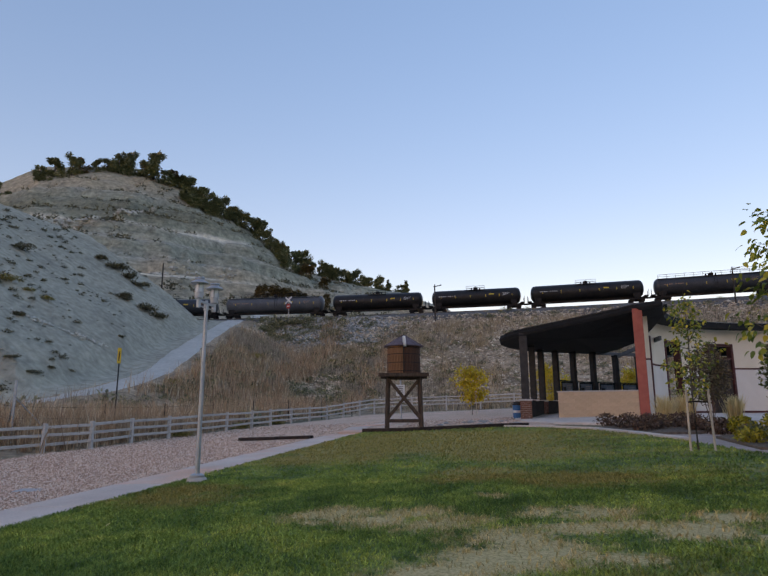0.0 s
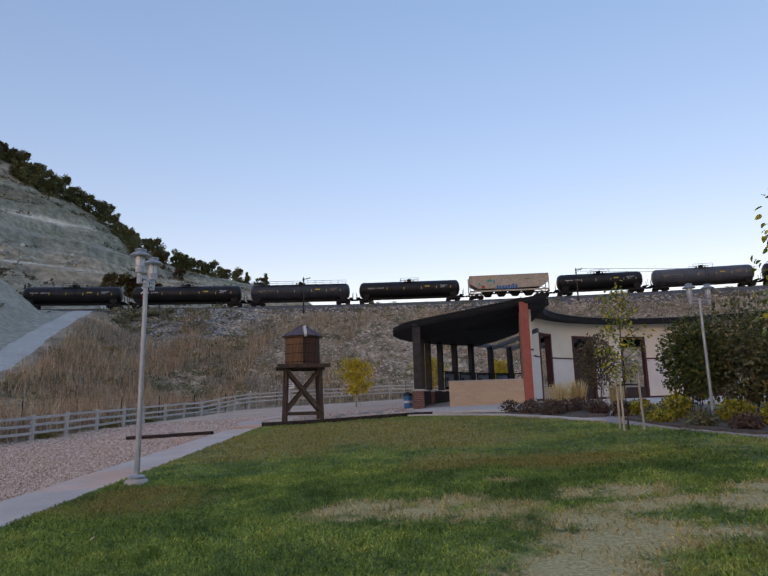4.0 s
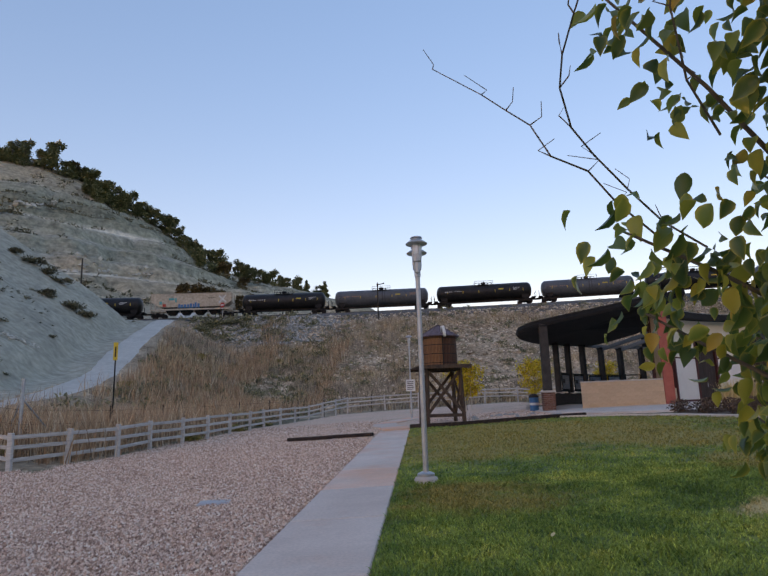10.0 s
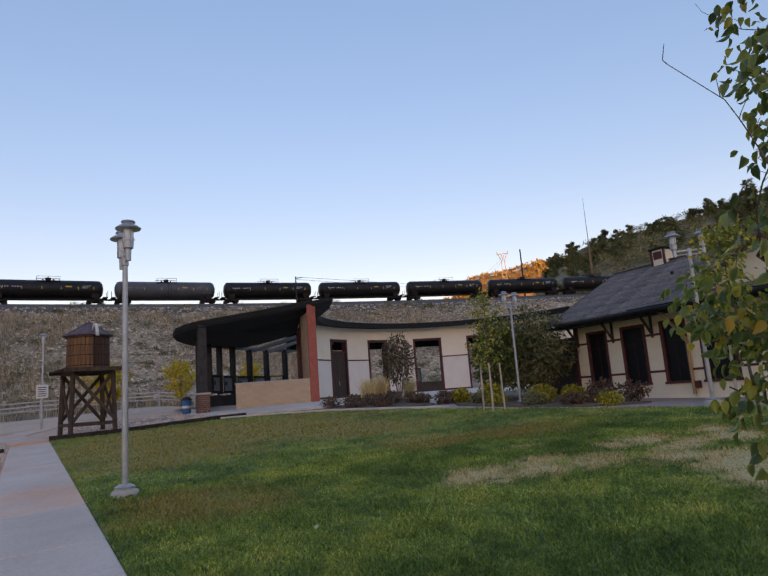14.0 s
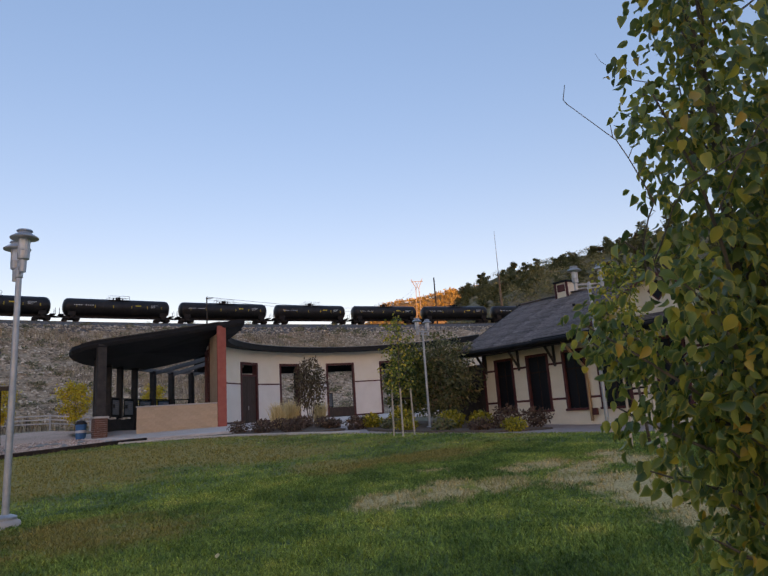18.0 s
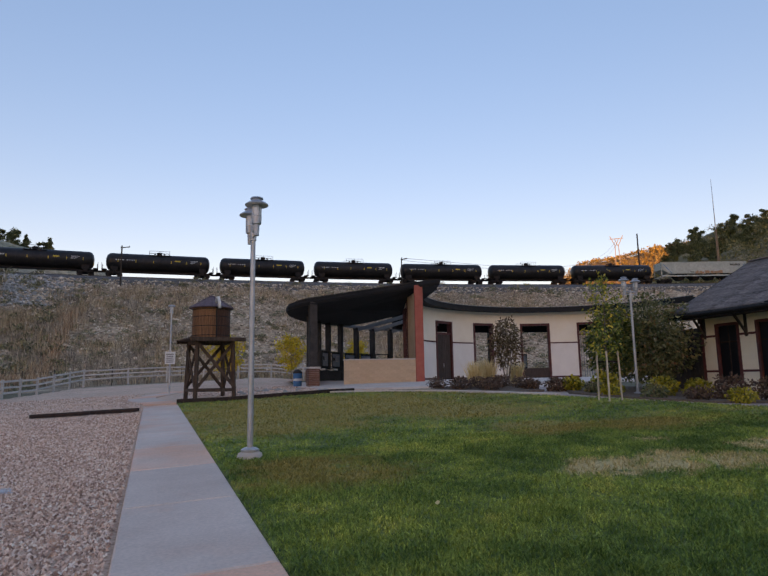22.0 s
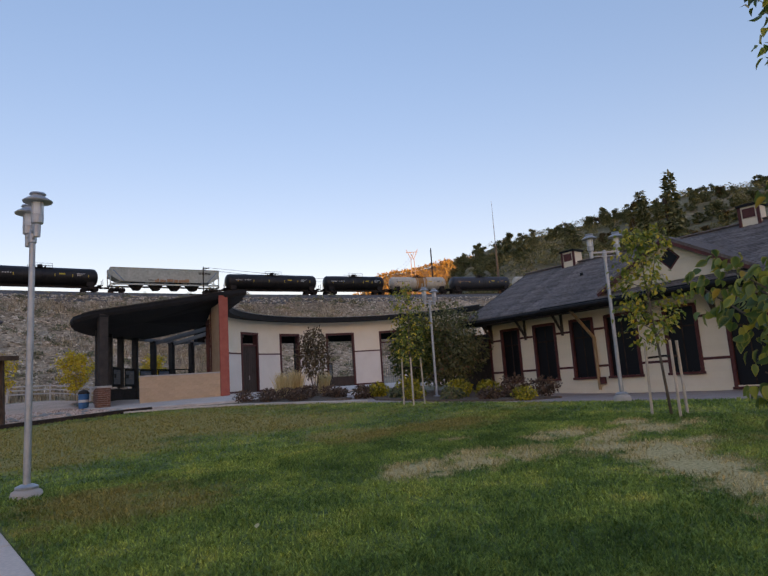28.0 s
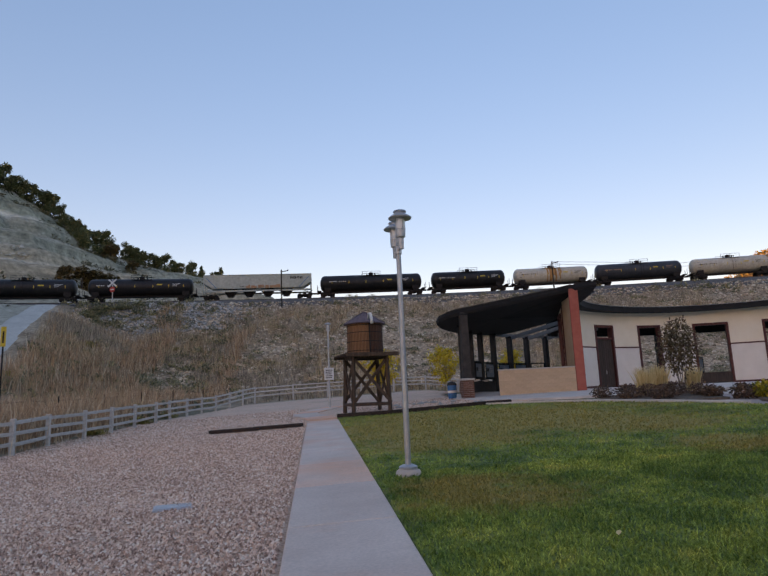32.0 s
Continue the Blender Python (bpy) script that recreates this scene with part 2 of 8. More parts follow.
M_CAP = noisy("pale_cap_stone", two((0.42, 0.38, 0.34), (0.55, 0.50, 0.45)), 3, 8, 0.85, 0.2, 50)
M_DOOR = noisy("dark_plank_door", two((0.045, 0.032, 0.027), (0.09, 0.065, 0.055)), 3, 8, 0.7, 0.3, 30, vary=0.2, stretch=(5, 5, 0.7))
M_TANK = noisy("tank_black_paint", two((0.010, 0.010, 0.012), (0.028, 0.026, 0.026)), 0.7, 8, 0.42, 0.05, 6, second=(5, two((0.75, 0.75, 0.75), (1.3, 1.2, 1.1))))
M_TANKG = noisy("tank_grey_paint", two((0.075, 0.085, 0.10), (0.125, 0.135, 0.15)), 0.7, 8, 0.45, 0.05, 6, second=(4, two((0.8, 0.78, 0.76), (1.15, 1.12, 1.1))))
M_TANKB = noisy("tank_dark_grey_paint", two((0.032, 0.036, 0.045), (0.06, 0.065, 0.075)), 0.7, 8, 0.45, 0.05, 6, second=(4, two((0.8, 0.78, 0.76), (1.15, 1.12, 1.1))))
M_TANKW = noisy("tank_white_paint", two((0.50, 0.47, 0.41), (0.66, 0.63, 0.56)), 0.6, 8, 0.5, 0.05, 6, second=(3, two((0.8, 0.74, 0.66), (1.05, 1.03, 1.0))))
M_RUST = noisy("rust_streak", two((0.36, 0.15, 0.045), (0.56, 0.29, 0.11)), 2, 8, 0.8, 0.1, 10)
M_HOPT = noisy("hopper_tan_paint", two((0.50, 0.42, 0.34), (0.66, 0.57, 0.47)), 0.7, 9, 0.7, 0.1, 8, second=(2.5, two((0.72, 0.66, 0.6), (1.08, 1.05, 1.0))))
M_HOPW = noisy("hopper_grey_white_paint", two((0.40, 0.44, 0.41), (0.54, 0.58, 0.54)), 0.7, 9, 0.6, 0.1, 8, second=(2.5, two((0.78, 0.74, 0.68), (1.06, 1.05, 1.02))))
M_GEAR = noisy("train_running_gear", two((0.012, 0.010, 0.010), (0.04, 0.032, 0.028)), 4, 7, 0.8, 0.2, 20)
M_YEL = noisy("yellow_marking", two((0.55, 0.36, 0.03), (0.7, 0.5, 0.06)), 5, 5, 0.6, 0)
M_WHITE = noisy("white_marking", two((0.6, 0.6, 0.58), (0.75, 0.75, 0.73)), 5, 5, 0.6, 0)
M_BLUE = noisy("blue_paint", two((0.03, 0.13, 0.30), (0.06, 0.22, 0.42)), 4, 5, 0.55, 0)
M_TEAL = noisy("teal_paint", two((0.04, 0.30, 0.30), (0.10, 0.45, 0.42)), 4, 5, 0.6, 0)
M_ORANGE = noisy("faded_orange_paint", two((0.34, 0.17, 0.09), (0.52, 0.31, 0.18)), 4, 6, 0.7, 0)
M_SIGNRED = noisy("sign_red", two((0.50, 0.04, 0.03), (0.6, 0.07, 0.05)), 4, 5, 0.5, 0)
M_POLE = noisy("utility_pole_wood", two((0.035, 0.028, 0.022), (0.09, 0.07, 0.055)), 3, 8, 0.9, 0.4, 30, stretch=(5, 5, 0.8))
M_BALLAST = noisy("grey_ballast", two((0.085, 0.08, 0.075), (0.20, 0.19, 0.18)), 3.0, 8, 0.95, 0.8, 8, dist=0.15)
M_RAIL = noisy("rail_steel", two((0.08, 0.06, 0.05), (0.16, 0.13, 0.11)), 3, 6, 0.6, 0.1, metal=0.5)
M_BARK = noisy("young_bark", two((0.10, 0.075, 0.055), (0.20, 0.155, 0.12)), 8, 8, 0.9, 0.5, 60)
M_PALESTAKE = noisy("weathered_pale_stake", two((0.46, 0.37, 0.28), (0.66, 0.56, 0.45)), 4, 8, 0.85, 0.3, 50, stretch=(6, 6, 1))
M_STAKE = noisy("peeled_pine_stake", two((0.32, 0.20, 0.10), (0.48, 0.32, 0.18)), 4, 8, 0.8, 0.3, 50, stretch=(6, 6, 1))
M_PANE, _n, _l, _b = material("dark_screened_glass")
_b.inputs["Base Color"].default_value, _b.inputs["Roughness"].default_value = (0.008, 0.009, 0.012, 1), 0.35
_b.inputs["Specular IOR Level"].default_value = 0.35


def leafy(name, stops, rough=0.5, vary=True, spec=0.35, translucent=0.25):
    m, n, l, b = material(name)
    gi = n.new("ShaderNodeNewGeometry")
    r = ramp(n, stops)
    l.new(gi.outputs["Random Per Island"], r.inputs[0])
    l.new(r.outputs[0], b.inputs["Base Color"])
    b.inputs["Roughness"].default_value = rough
    b.inputs["Specular IOR Level"].default_value = spec
    if translucent:
        t = n.new("ShaderNodeBsdfTranslucent")
        l.new(r.outputs[0], t.inputs[0])
        mx = n.new("ShaderNodeMixShader")
        mx.inputs[0].default_value = translucent
        l.new(b.outputs[0], mx.inputs[1])
        l.new(t.outputs[0], mx.inputs[2])
        l.new(mx.outputs[0], n["Material Output"].inputs[0])
    return m


def margin_leaf(name, per_object):
    """A broad leaf that yellows from its margin inwards, each leaf to its own degree."""
    m = leafy(name, [(0.0, (0.06, 0.115, 0.032)), (0.5, (0.125, 0.20, 0.045)), (0.78, (0.25, 0.31, 0.055)), (0.93, (0.52, 0.44, 0.06)), (1.0, (0.60, 0.34, 0.05))], 0.36, spec=0.5, translucent=0.36)
    n, l = m.node_tree.nodes, m.node_tree.links
    rp = [x for x in n if x.type == "VALTORGB"][0]
    if per_object:
        oi = n.new("ShaderNodeObjectInfo")
        l.new(oi.outputs["Random"], rp.inputs[0])
        rnd = oi.outputs["Random"]
    else:
        rnd = rp.inputs[0].links[0].from_socket
    a = n.new("ShaderNodeAttribute")
    a.attribute_name = "edge"
    w = n.new("ShaderNodeMath")
    w.operation, w.inputs[1].default_value = "POWER", 3.2
    l.new(a.outputs["Fac"], w.inputs[0])
    wh = n.new("ShaderNodeMath")
    wh.operation, wh.inputs[1].default_value = "MULTIPLY", 7.31
    l.new(rnd, wh.inputs[0])
    fr = n.new("ShaderNodeMath")
    fr.operation = "FRACT"
    l.new(wh.outputs[0], fr.inputs[0])
    k = n.new("ShaderNodeMath")
    k.operation = "MULTIPLY"
    l.new(w.outputs[0], k.inputs[0])
    l.new(fr.outputs[0], k.inputs[1])
    mx = n.new("ShaderNodeMix")
    mx.data_type = "RGBA"
    mx.inputs[7].default_value = (0.60, 0.50, 0.08, 1)
    l.new(k.outputs[0], mx.inputs[0])
    l.new(rp.outputs[0], mx.inputs[6])
    for node in n:
        if node.type in ("BSDF_PRINCIPLED", "BSDF_TRANSLUCENT"):
            l.new(mx.outputs[2], node.inputs[0])
    return m


M_LEAF = margin_leaf("tree_leaf_green_yellow", False)
M_LEAF1 = margin_leaf("single_leaf", True)
M_LEAFY = leafy("golden_leaf", [(0.0, (0.466, 0.310, 0.023)), (0.5, (0.745, 0.513, 0.031)), (0.85, (0.800, 0.652, 0.047)), (1.0, (0.389, 0.342, 0.047))], 0.5)
M_LEAFG = leafy("yellow_green_leaf", [(0.0, (0.104, 0.166, 0.031)), (0.5, (0.270, 0.312, 0.042)), (1.0, (0.749, 0.541, 0.062))], 0.5)
M_LEAFB = leafy("dark_bush_leaf", [(0.0, (0.095, 0.11, 0.05)), (0.5, (0.19, 0.20, 0.085)), (0.85, (0.31, 0.285, 0.11)), (1.0, (0.29, 0.15, 0.085))], 0.55)
M_LEAFR = leafy("reddish_shrub_leaf", [(0.0, (0.092, 0.052, 0.037)), (0.6, (0.184, 0.101, 0.064)), (1.0, (0.294, 0.184, 0.110))], 0.6)
M_CONIFER = leafy("juniper_green", [(0.0, (0.08, 0.10, 0.045)), (0.6, (0.185, 0.195, 0.082)), (1.0, (0.32, 0.29, 0.12))], 0.8, translucent=0)
M_OAK = leafy("oak_brush_brown", [(0.0, (0.065, 0.046, 0.021)), (0.5, (0.143, 0.094, 0.036)), (1.0, (0.260, 0.169, 0.052))], 0.8, translucent=0)
M_SAGE = leafy("sage_grey_green", [(0.0, (0.12, 0.125, 0.075)), (0.6, (0.25, 0.24, 0.145)), (1.0, (0.42, 0.36, 0.16))], 0.85, translucent=0)
M_DRY = leafy("dry_weed", [(0.0, (0.20, 0.14, 0.09)), (0.4, (0.40, 0.285, 0.17)), (0.8, (0.57, 0.43, 0.265)), (1.0, (0.70, 0.58, 0.38))], 0.9, translucent=0)
M_STRAW = leafy("pale_plume_grass", [(0.0, (0.66, 0.48, 0.22)), (1.0, (0.90, 0.76, 0.44))], 0.85, translucent=0.4)
M_BLADE = turf_mat("grass_blade", 4.15, 40)


# ---------------------------------------------------------------- building helpers
def mesh_of(name, bm, mat):
    me = bpy.data.meshes.new(name)
    bm.to_mesh(me)
    bm.free()
    for m in (mat if isinstance(mat, (list, tuple)) else [mat]):
        me.materials.append(m)
    return me


def part(name, bm, mat, parent=None, label="", smooth=False):
    me = mesh_of(name, bm, mat)
    if smooth:
        me.polygons.foreach_set("use_smooth", [True] * len(me.polygons))
    ob = new(name, me)
    ob.parent = parent
    if label:
        ob["label"] = label
    return ob


def shared(name, me, m, parent=None):
    ob = new(name, me)
    ob.matrix_basis = m
    ob.parent = parent
    return ob


def thing(name, m, label, category, group="", kind=""):
    ob = new(name)
    ob.empty_display_size = 0.3
    ob.matrix_basis = m
    return tagged(ob, label, category, group, kind)


def add_box(bm, x0, x1, y0, y1, z0, z1, m=None, bev=0.0):
    t = bmesh.new()
    bmesh.ops.create_cube(t, size=1)
    bmesh.ops.transform(t, matrix=Matrix.Translation(((x0 + x1) / 2, (y0 + y1) / 2, (z0 + z1) / 2)) @ Matrix.Diagonal((x1 - x0, y1 - y0, z1 - z0, 1)), verts=t.verts)
    if bev:
        bmesh.ops.bevel(t, geom=t.edges[:], offset=bev, segments=1, affect="EDGES")
    if m is not None:
        bmesh.ops.transform(t, matrix=m, verts=t.verts)
    me = bpy.data.meshes.new("tmp")
    t.to_mesh(me)
    t.free()
    bm.from_mesh(me)
    bpy.data.meshes.remove(me)
    return bm


def box(x0, x1, y0, y1, z0, z1, bev=0.01, m=None):
    return add_box(bmesh.new(), x0, x1, y0, y1, z0, z1, m, bev)


def frame_to(p, q):
    """A matrix whose z axis runs from p to q."""
    p, q = Vector(p), Vector(q)
    return Matrix.Translation(p) @ (q - p).to_track_quat("Z", "Y").to_matrix().to_4x4(), (q - p).length


def add_rod(bm, p, q, r0, r1=None, seg=8):
    m, ln = frame_to(p, q)
    bmesh.ops.create_cone(bm, cap_ends=True, segments=seg, radius1=r0, radius2=r0 if r1 is None else r1, depth=ln, matrix=m @ Matrix.Translation((0, 0, ln / 2)))
    return bm


def rod(p, q, r0, r1=None, seg=8):
    return add_rod(bmesh.new(), p, q, r0, r1, seg)


def add_beam(bm, p, q, w, h, bev=0.0):
    """A squared timber from p to q, w wide and h high."""
    p, q = Vector(p), Vector(q)
    d = (q - p).normalized()
    side = d.cross(Vector((0, 0, 1)))
    side = side.normalized() if side.length > 1e-3 else Vector((1, 0, 0))
    up = side.cross(d).normalized()
    m = Matrix((side, d, up)).transposed().to_4x4()
    m.translation = p
    return add_box(bm, -w / 2, w / 2, 0, (q - p).length, -h / 2, h / 2, m, bev)


def beam(p, q, w, h, bev=0.01):
    return add_beam(bmesh.new(), p, q, w, h, bev)


def spin(profile, seg=24, bm=None, at=(0, 0, 0)):
    """A turned body from (radius, height) pairs."""
    bm = bm or bmesh.new()
    rings = []
    for r, z in profile:
        rings.append([bm.verts.new((at[0] + r * math.cos(2 * math.pi * i / seg), at[1] + r * math.sin(2 * math.pi * i / seg), at[2] + z)) for i in range(seg)])
    for a, b in zip(rings, rings[1:]):
        for i in range(seg):
            bm.faces.new((a[i], a[(i + 1) % seg], b[(i + 1) % seg], b[i]))
    bm.faces.new(rings[0][::-1])
    bm.faces.new(rings[-1])
    return bm


def limb(bm, pts, r0, r1, seg=6):
    """A tapering bent limb through the points."""
    rings = []
    n = len(pts)
    for i, p in enumerate(pts):
        d = (Vector(pts[min(i + 1, n - 1)]) - Vector(pts[max(i - 1, 0)])).normalized()
        q = d.to_track_quat("Z", "Y").to_matrix()
        r = r0 + (r1 - r0) * i / (n - 1)
        rings.append([bm.verts.new(Vector(p) + q @ Vector((r * math.cos(2 * math.pi * k / seg), r * math.sin(2 * math.pi * k / seg), 0))) for k in range(seg)])
    for a, b in zip(rings, rings[1:]):
        for k in range(seg):
            bm.faces.new((a[k], a[(k + 1) % seg], b[(k + 1) % seg], b[k]))
    bm.faces.new(rings[0][::-1])
    bm.faces.new(rings[-1])
    return bm


def slab(pts, z0, z1, bm=None):
    """A prism over a plan outline."""
    bm = bm or bmesh.new()
    a = [bm.verts.new((x, y, z0)) for x, y in pts]
    b = [bm.verts.new((x, y, z1)) for x, y in pts]
    n = len(pts)
    bm.faces.new(a[::-1])
    bm.faces.new(b)
    for i in range(n):
        bm.faces.new((a[i], a[(i + 1) % n], b[(i + 1) % n], b[i]))
    bmesh.ops.recalc_face_normals(bm, faces=bm.faces[:])
    return bm


def from_arrays(name, verts, faces, mat, smooth=True):
    me = bpy.data.meshes.new(name)
    me.from_pydata(verts, [], faces)
    for m in (mat if isinstance(mat, (list, tuple)) else [mat]):
        me.materials.append(m)
    if smooth:
        me.polygons.foreach_set("use_smooth", [True] * len(me.polygons))
    return me


# ---------------------------------------------------------------- the lie of the land
TRACK_C, TRACK_R, RAIL_Z, GRADE = (0.95, -236.1), 351.7, 19.9, 0.010
S_L, S_R = -90.0, 100.0          # the curve lies between these, straight track beyond


def track(s):
    """Plan place and heading (direction of growing s) of the track s metres from the curve's crown."""
    c = min(max(s, S_L), S_R)
    a = c / TRACK_R
    x, y = TRACK_C[0] + TRACK_R * math.sin(a), TRACK_C[1] + TRACK_R * math.cos(a)
    dx, dy = math.cos(a), -math.sin(a)
    return x + dx * (s - c), y + dy * (s - c), math.atan2(dy, dx)


def rail_z(s):
    """Height of the rails: a steady grade."""
    return RAIL_Z + GRADE * s


def smooth(a, b, x):
    t = np.clip((x - a) / (b - a), 0, 1)
    return t * t * (3 - 2 * t)


def yard_z(x, y):
    """The park's ground: a gentle plane that levels out before the house."""
    x, y = np.asarray(x, float), np.asarray(y, float)
    xe = np.where(x > 5.5, 5.5 + 3.4 * np.tanh((x - 5.5) / 3.4), x)
    z = 0.126 + 0.0382 * xe + 0.0263 * np.clip(y, -40, 60)
    z = np.where(x < -14, z + 0.0153 * (-14 - x), z)
    z = z + 1.15 * (1 - np.exp(-np.clip(-16.9 - x, 0, 30) / 4.0)) * (1 - 0.6 * smooth(23, 32, y))
    z = z - 0.20 * smooth(6, 12, x) * smooth(26, 17, y) * smooth(6, 16, y)
    flat = smooth(36, 40, y) * smooth(4, 9, x)
    return z * (1 - flat) + 1.42 * flat


ROAD = np.array([(-60, 14, -1.0), (-40, 30, 0.3), (-32.5, 44, 2.9), (-35.5, 60, 5.6), (-40.5, 76, 10.2), (-45.0, 92, 14.6), (-47.5, 103, 17.7), (-50, 114, 18.9), (-54, 130, 19.2)])


def road_near(x, y):
    """Distance to the dirt road (growing to its left), and the road's height there."""
    best = np.full(x.shape, 1e9)
    side = np.zeros(x.shape)
    hz = np.zeros(x.shape)
    for a, b in zip(ROAD, ROAD[1:]):
        d = b - a
        ln = math.hypot(d[0], d[1])
        u = np.clip(((x - a[0]) * d[0] + (y - a[1]) * d[1]) / ln ** 2, 0, 1)
        px, py = x - (a[0] + u * d[0]), y - (a[1] + u * d[1])
        r = np.hypot(px, py)
        near = r < best
        best = np.where(near, r, best)
        side = np.where(near, np.sign(d[0] * py - d[1] * px), side)
        hz = np.where(near, a[2] + u * d[2], hz)
    return best * side, hz


SKY_L = np.array([(-75, .30), (-60, .31), (-47.5, .335), (-42.3, .390), (-39, .392), (-36.6, .388), (-33.7, .382), (-31.3, .367), (-29, .353), (-27.9, .341), (-25.5, .320), (-24, .304), (-22.6, .285), (-21, .264), (-18.7, .237), (-16.5, .220), (-13.2, .205), (-9.9, .192), (-7.5, .180), (-5, .165), (-2, .12), (2, .09)])
SKY_R = np.array([(43, .10), (45.6, .165), (46.6, .190), (47.5, .198), (50, .214), (54, .228), (58, .236), (63, .246), (67, .254), (73, .25), (80, .25), (90, .24), (110, .15)])


def turb(x, y, scale, octaves=4, seed=0):
    """Smooth value noise in [-1, 1] on plain arrays."""
    out, amp, tot = np.zeros(np.shape(x)), 1.0, 0.0
    for o in range(octaves):
        fx, fy = np.asarray(x) / scale + 17.3 * seed + 3.1 * o, np.asarray(y) / scale - 9.7 * seed + 7.7 * o
        ix, iy = np.floor(fx), np.floor(fy)
        ux, uy = fx - ix, fy - iy
        ux, uy = ux * ux * (3 - 2 * ux), uy * uy * (3 - 2 * uy)

        def h(a, b):
            v = np.sin(a * 127.1 + b * 311.7 + seed * 74.7 + o * 13.7) * 43758.5453
            return v - np.floor(v)
        v = (h(ix, iy) * (1 - ux) + h(ix + 1, iy) * ux) * (1 - uy) + (h(ix, iy + 1) * (1 - ux) + h(ix + 1, iy + 1) * ux) * uy
        out, tot = out + amp * (2 * v - 1), tot + amp
        amp, scale = amp * 0.5, scale * 0.5
    return out / tot


def track_dist(x, y):
    """How far the track lies beyond (x, y), seen from the park: positive inside the bend."""
    r = np.hypot(x - TRACK_C[0], y - TRACK_C[1])
    a = np.arctan2(x - TRACK_C[0], y - TRACK_C[1])
    d = TRACK_R - r
    for lim, sg in ((S_R, 1), (S_L, -1)):
        tx, ty, th = track(lim)
        nx, ny = math.sin(lim / TRACK_R), math.cos(lim / TRACK_R)
        dd = -((x - tx) * nx + (y - ty) * ny)
        d = np.where(sg * a > sg * lim / TRACK_R, dd, d)
    return d


def land_z(x, y):
    """Height of the ground sheet."""
    x, y = np.asarray(x, float), np.asarray(y, float)
    az = np.degrees(np.arctan2(x + 5, y - 2))
    rr = np.hypot(x + 5, y - 2)
    z = yard_z(x, y)
    d = track_dist(x, y)
    rz = rail_z(np.clip(np.arctan2(x - TRACK_C[0], y - TRACK_C[1]) * TRACK_R, -140, 180))
    # railway bank, inside the bend
    face = np.clip((d - 5.0) / 46.0, 0, 1)
    f = (1 - face) ** 1.45
    bump = turb(x, y, 14, 4, 1) * 0.9 + turb(x, y, 3.5, 3, 2) * 0.28
    bank = z + (rz - 0.75 - z) * f + bump * smooth(0, 0.12, face) * smooth(1.0, 0.6, face)
    bank = np.where(d < 5.0, rz - 0.75, bank)
    # beyond the track the land falls away, or climbs into the hills
    behind = np.clip(-d - 6, 0, None)
    back = rz - 0.75 - 7.0 * smooth(0, 60, behind) - 8 * smooth(60, 400, behind)
    tl = np.interp(az, SKY_L[:, 0], SKY_L[:, 1], left=0.3, right=0)
    tr = np.interp(az, SKY_R[:, 0], SKY_R[:, 1], left=0, right=0.12)
    ridge_l, ridge_r = 300.0, 340.0
    reach = np.clip(behind / (155.0 + 18 * smooth(-38, -24, az)), 0, None)
    top = 1.6 + tl * ridge_l
    rough_l = turb(x, y, 40, 4, 5) * 3.0 + turb(x, y, 9, 3, 6) * 1.3 - 3.0 * (1 - np.abs(turb(x, y, 24, 3, 15))) ** 3
    prof = np.where(reach < 1, reach ** 0.92, 1 - 0.25 * np.clip(reach - 1, 0, 2))
    hill_l = rz - 0.75 + np.clip(top - rz + 0.75, 0, None) * prof + rough_l * smooth(0, 0.2, reach) * smooth(1.15, 0.8, reach)
    # ledges of harder rock
    led = (hill_l + turb(x, y, 60, 2, 8) * 3) / 9.0
    hill_l = hill_l + (np.floor(led) + smooth(0.66, 0.86, led - np.floor(led)) - led) * 4.2 * smooth(0.08, 0.25, reach) * smooth(1.0, 0.75, reach)
    top_r = 1.6 + tr * ridge_r
    reach_r = np.clip((rr - 165) / (ridge_r - 165), 0, None)
    prof_r = np.where(reach_r < 1, reach_r, 1 - 0.25 * np.clip(reach_r - 1, 0, 2))
    hill_r = RAIL_Z - 2 + np.clip(top_r - RAIL_Z, 0, None) * prof_r + (turb(x, y, 45, 4, 9) * 4 + turb(x, y, 10, 3, 10) * 1.2) * smooth(0, 0.2, reach_r) * smooth(1.1, 0.85, reach_r)
    far = np.where((tl > 0.0) & (az < 10), np.maximum(back, np.where(tl > 0.12, hill_l, back)), back)
    far = np.where(tr > 0.11, np.maximum(far, hill_r), far)
    z = np.where(d > -6, bank, far)
    # a distant hill that still has the evening sun
    tf = np.interp(az, [30, 36, 39, 41, 44, 46, 49, 55, 62], [0, .135, .168, .176, .183, .187, .186, .15, 0])
    far = np.where((rr > 700) & (az > 28) & (az < 64), np.maximum(far, (1.6 + tf * 1200 + turb(x, y, 90, 4, 14) * 7) * smooth(700, 1200, rr)), far)
    z = np.where(d > -6, bank, far)
    # bare spur on the left of the road
    rd, hz = road_near(x, y)
    left = np.clip(rd - 3.2, 0, None)
    crest = 33.5 + 2.0 * turb(x, y, 30, 2, 19)
    spur = hz + 0.72 * left + turb(x, y, 16, 4, 3) * 0.8 * smooth(0, 8, left) + turb(x, y, 3, 3, 4) * 0.22 * smooth(0, 3, left)
    over = np.clip(spur - crest, 0, None)
    spur = np.minimum(spur, crest + 1.2 * np.tanh(over / 6)) - np.clip(over - 4, 0, None) * 0.6
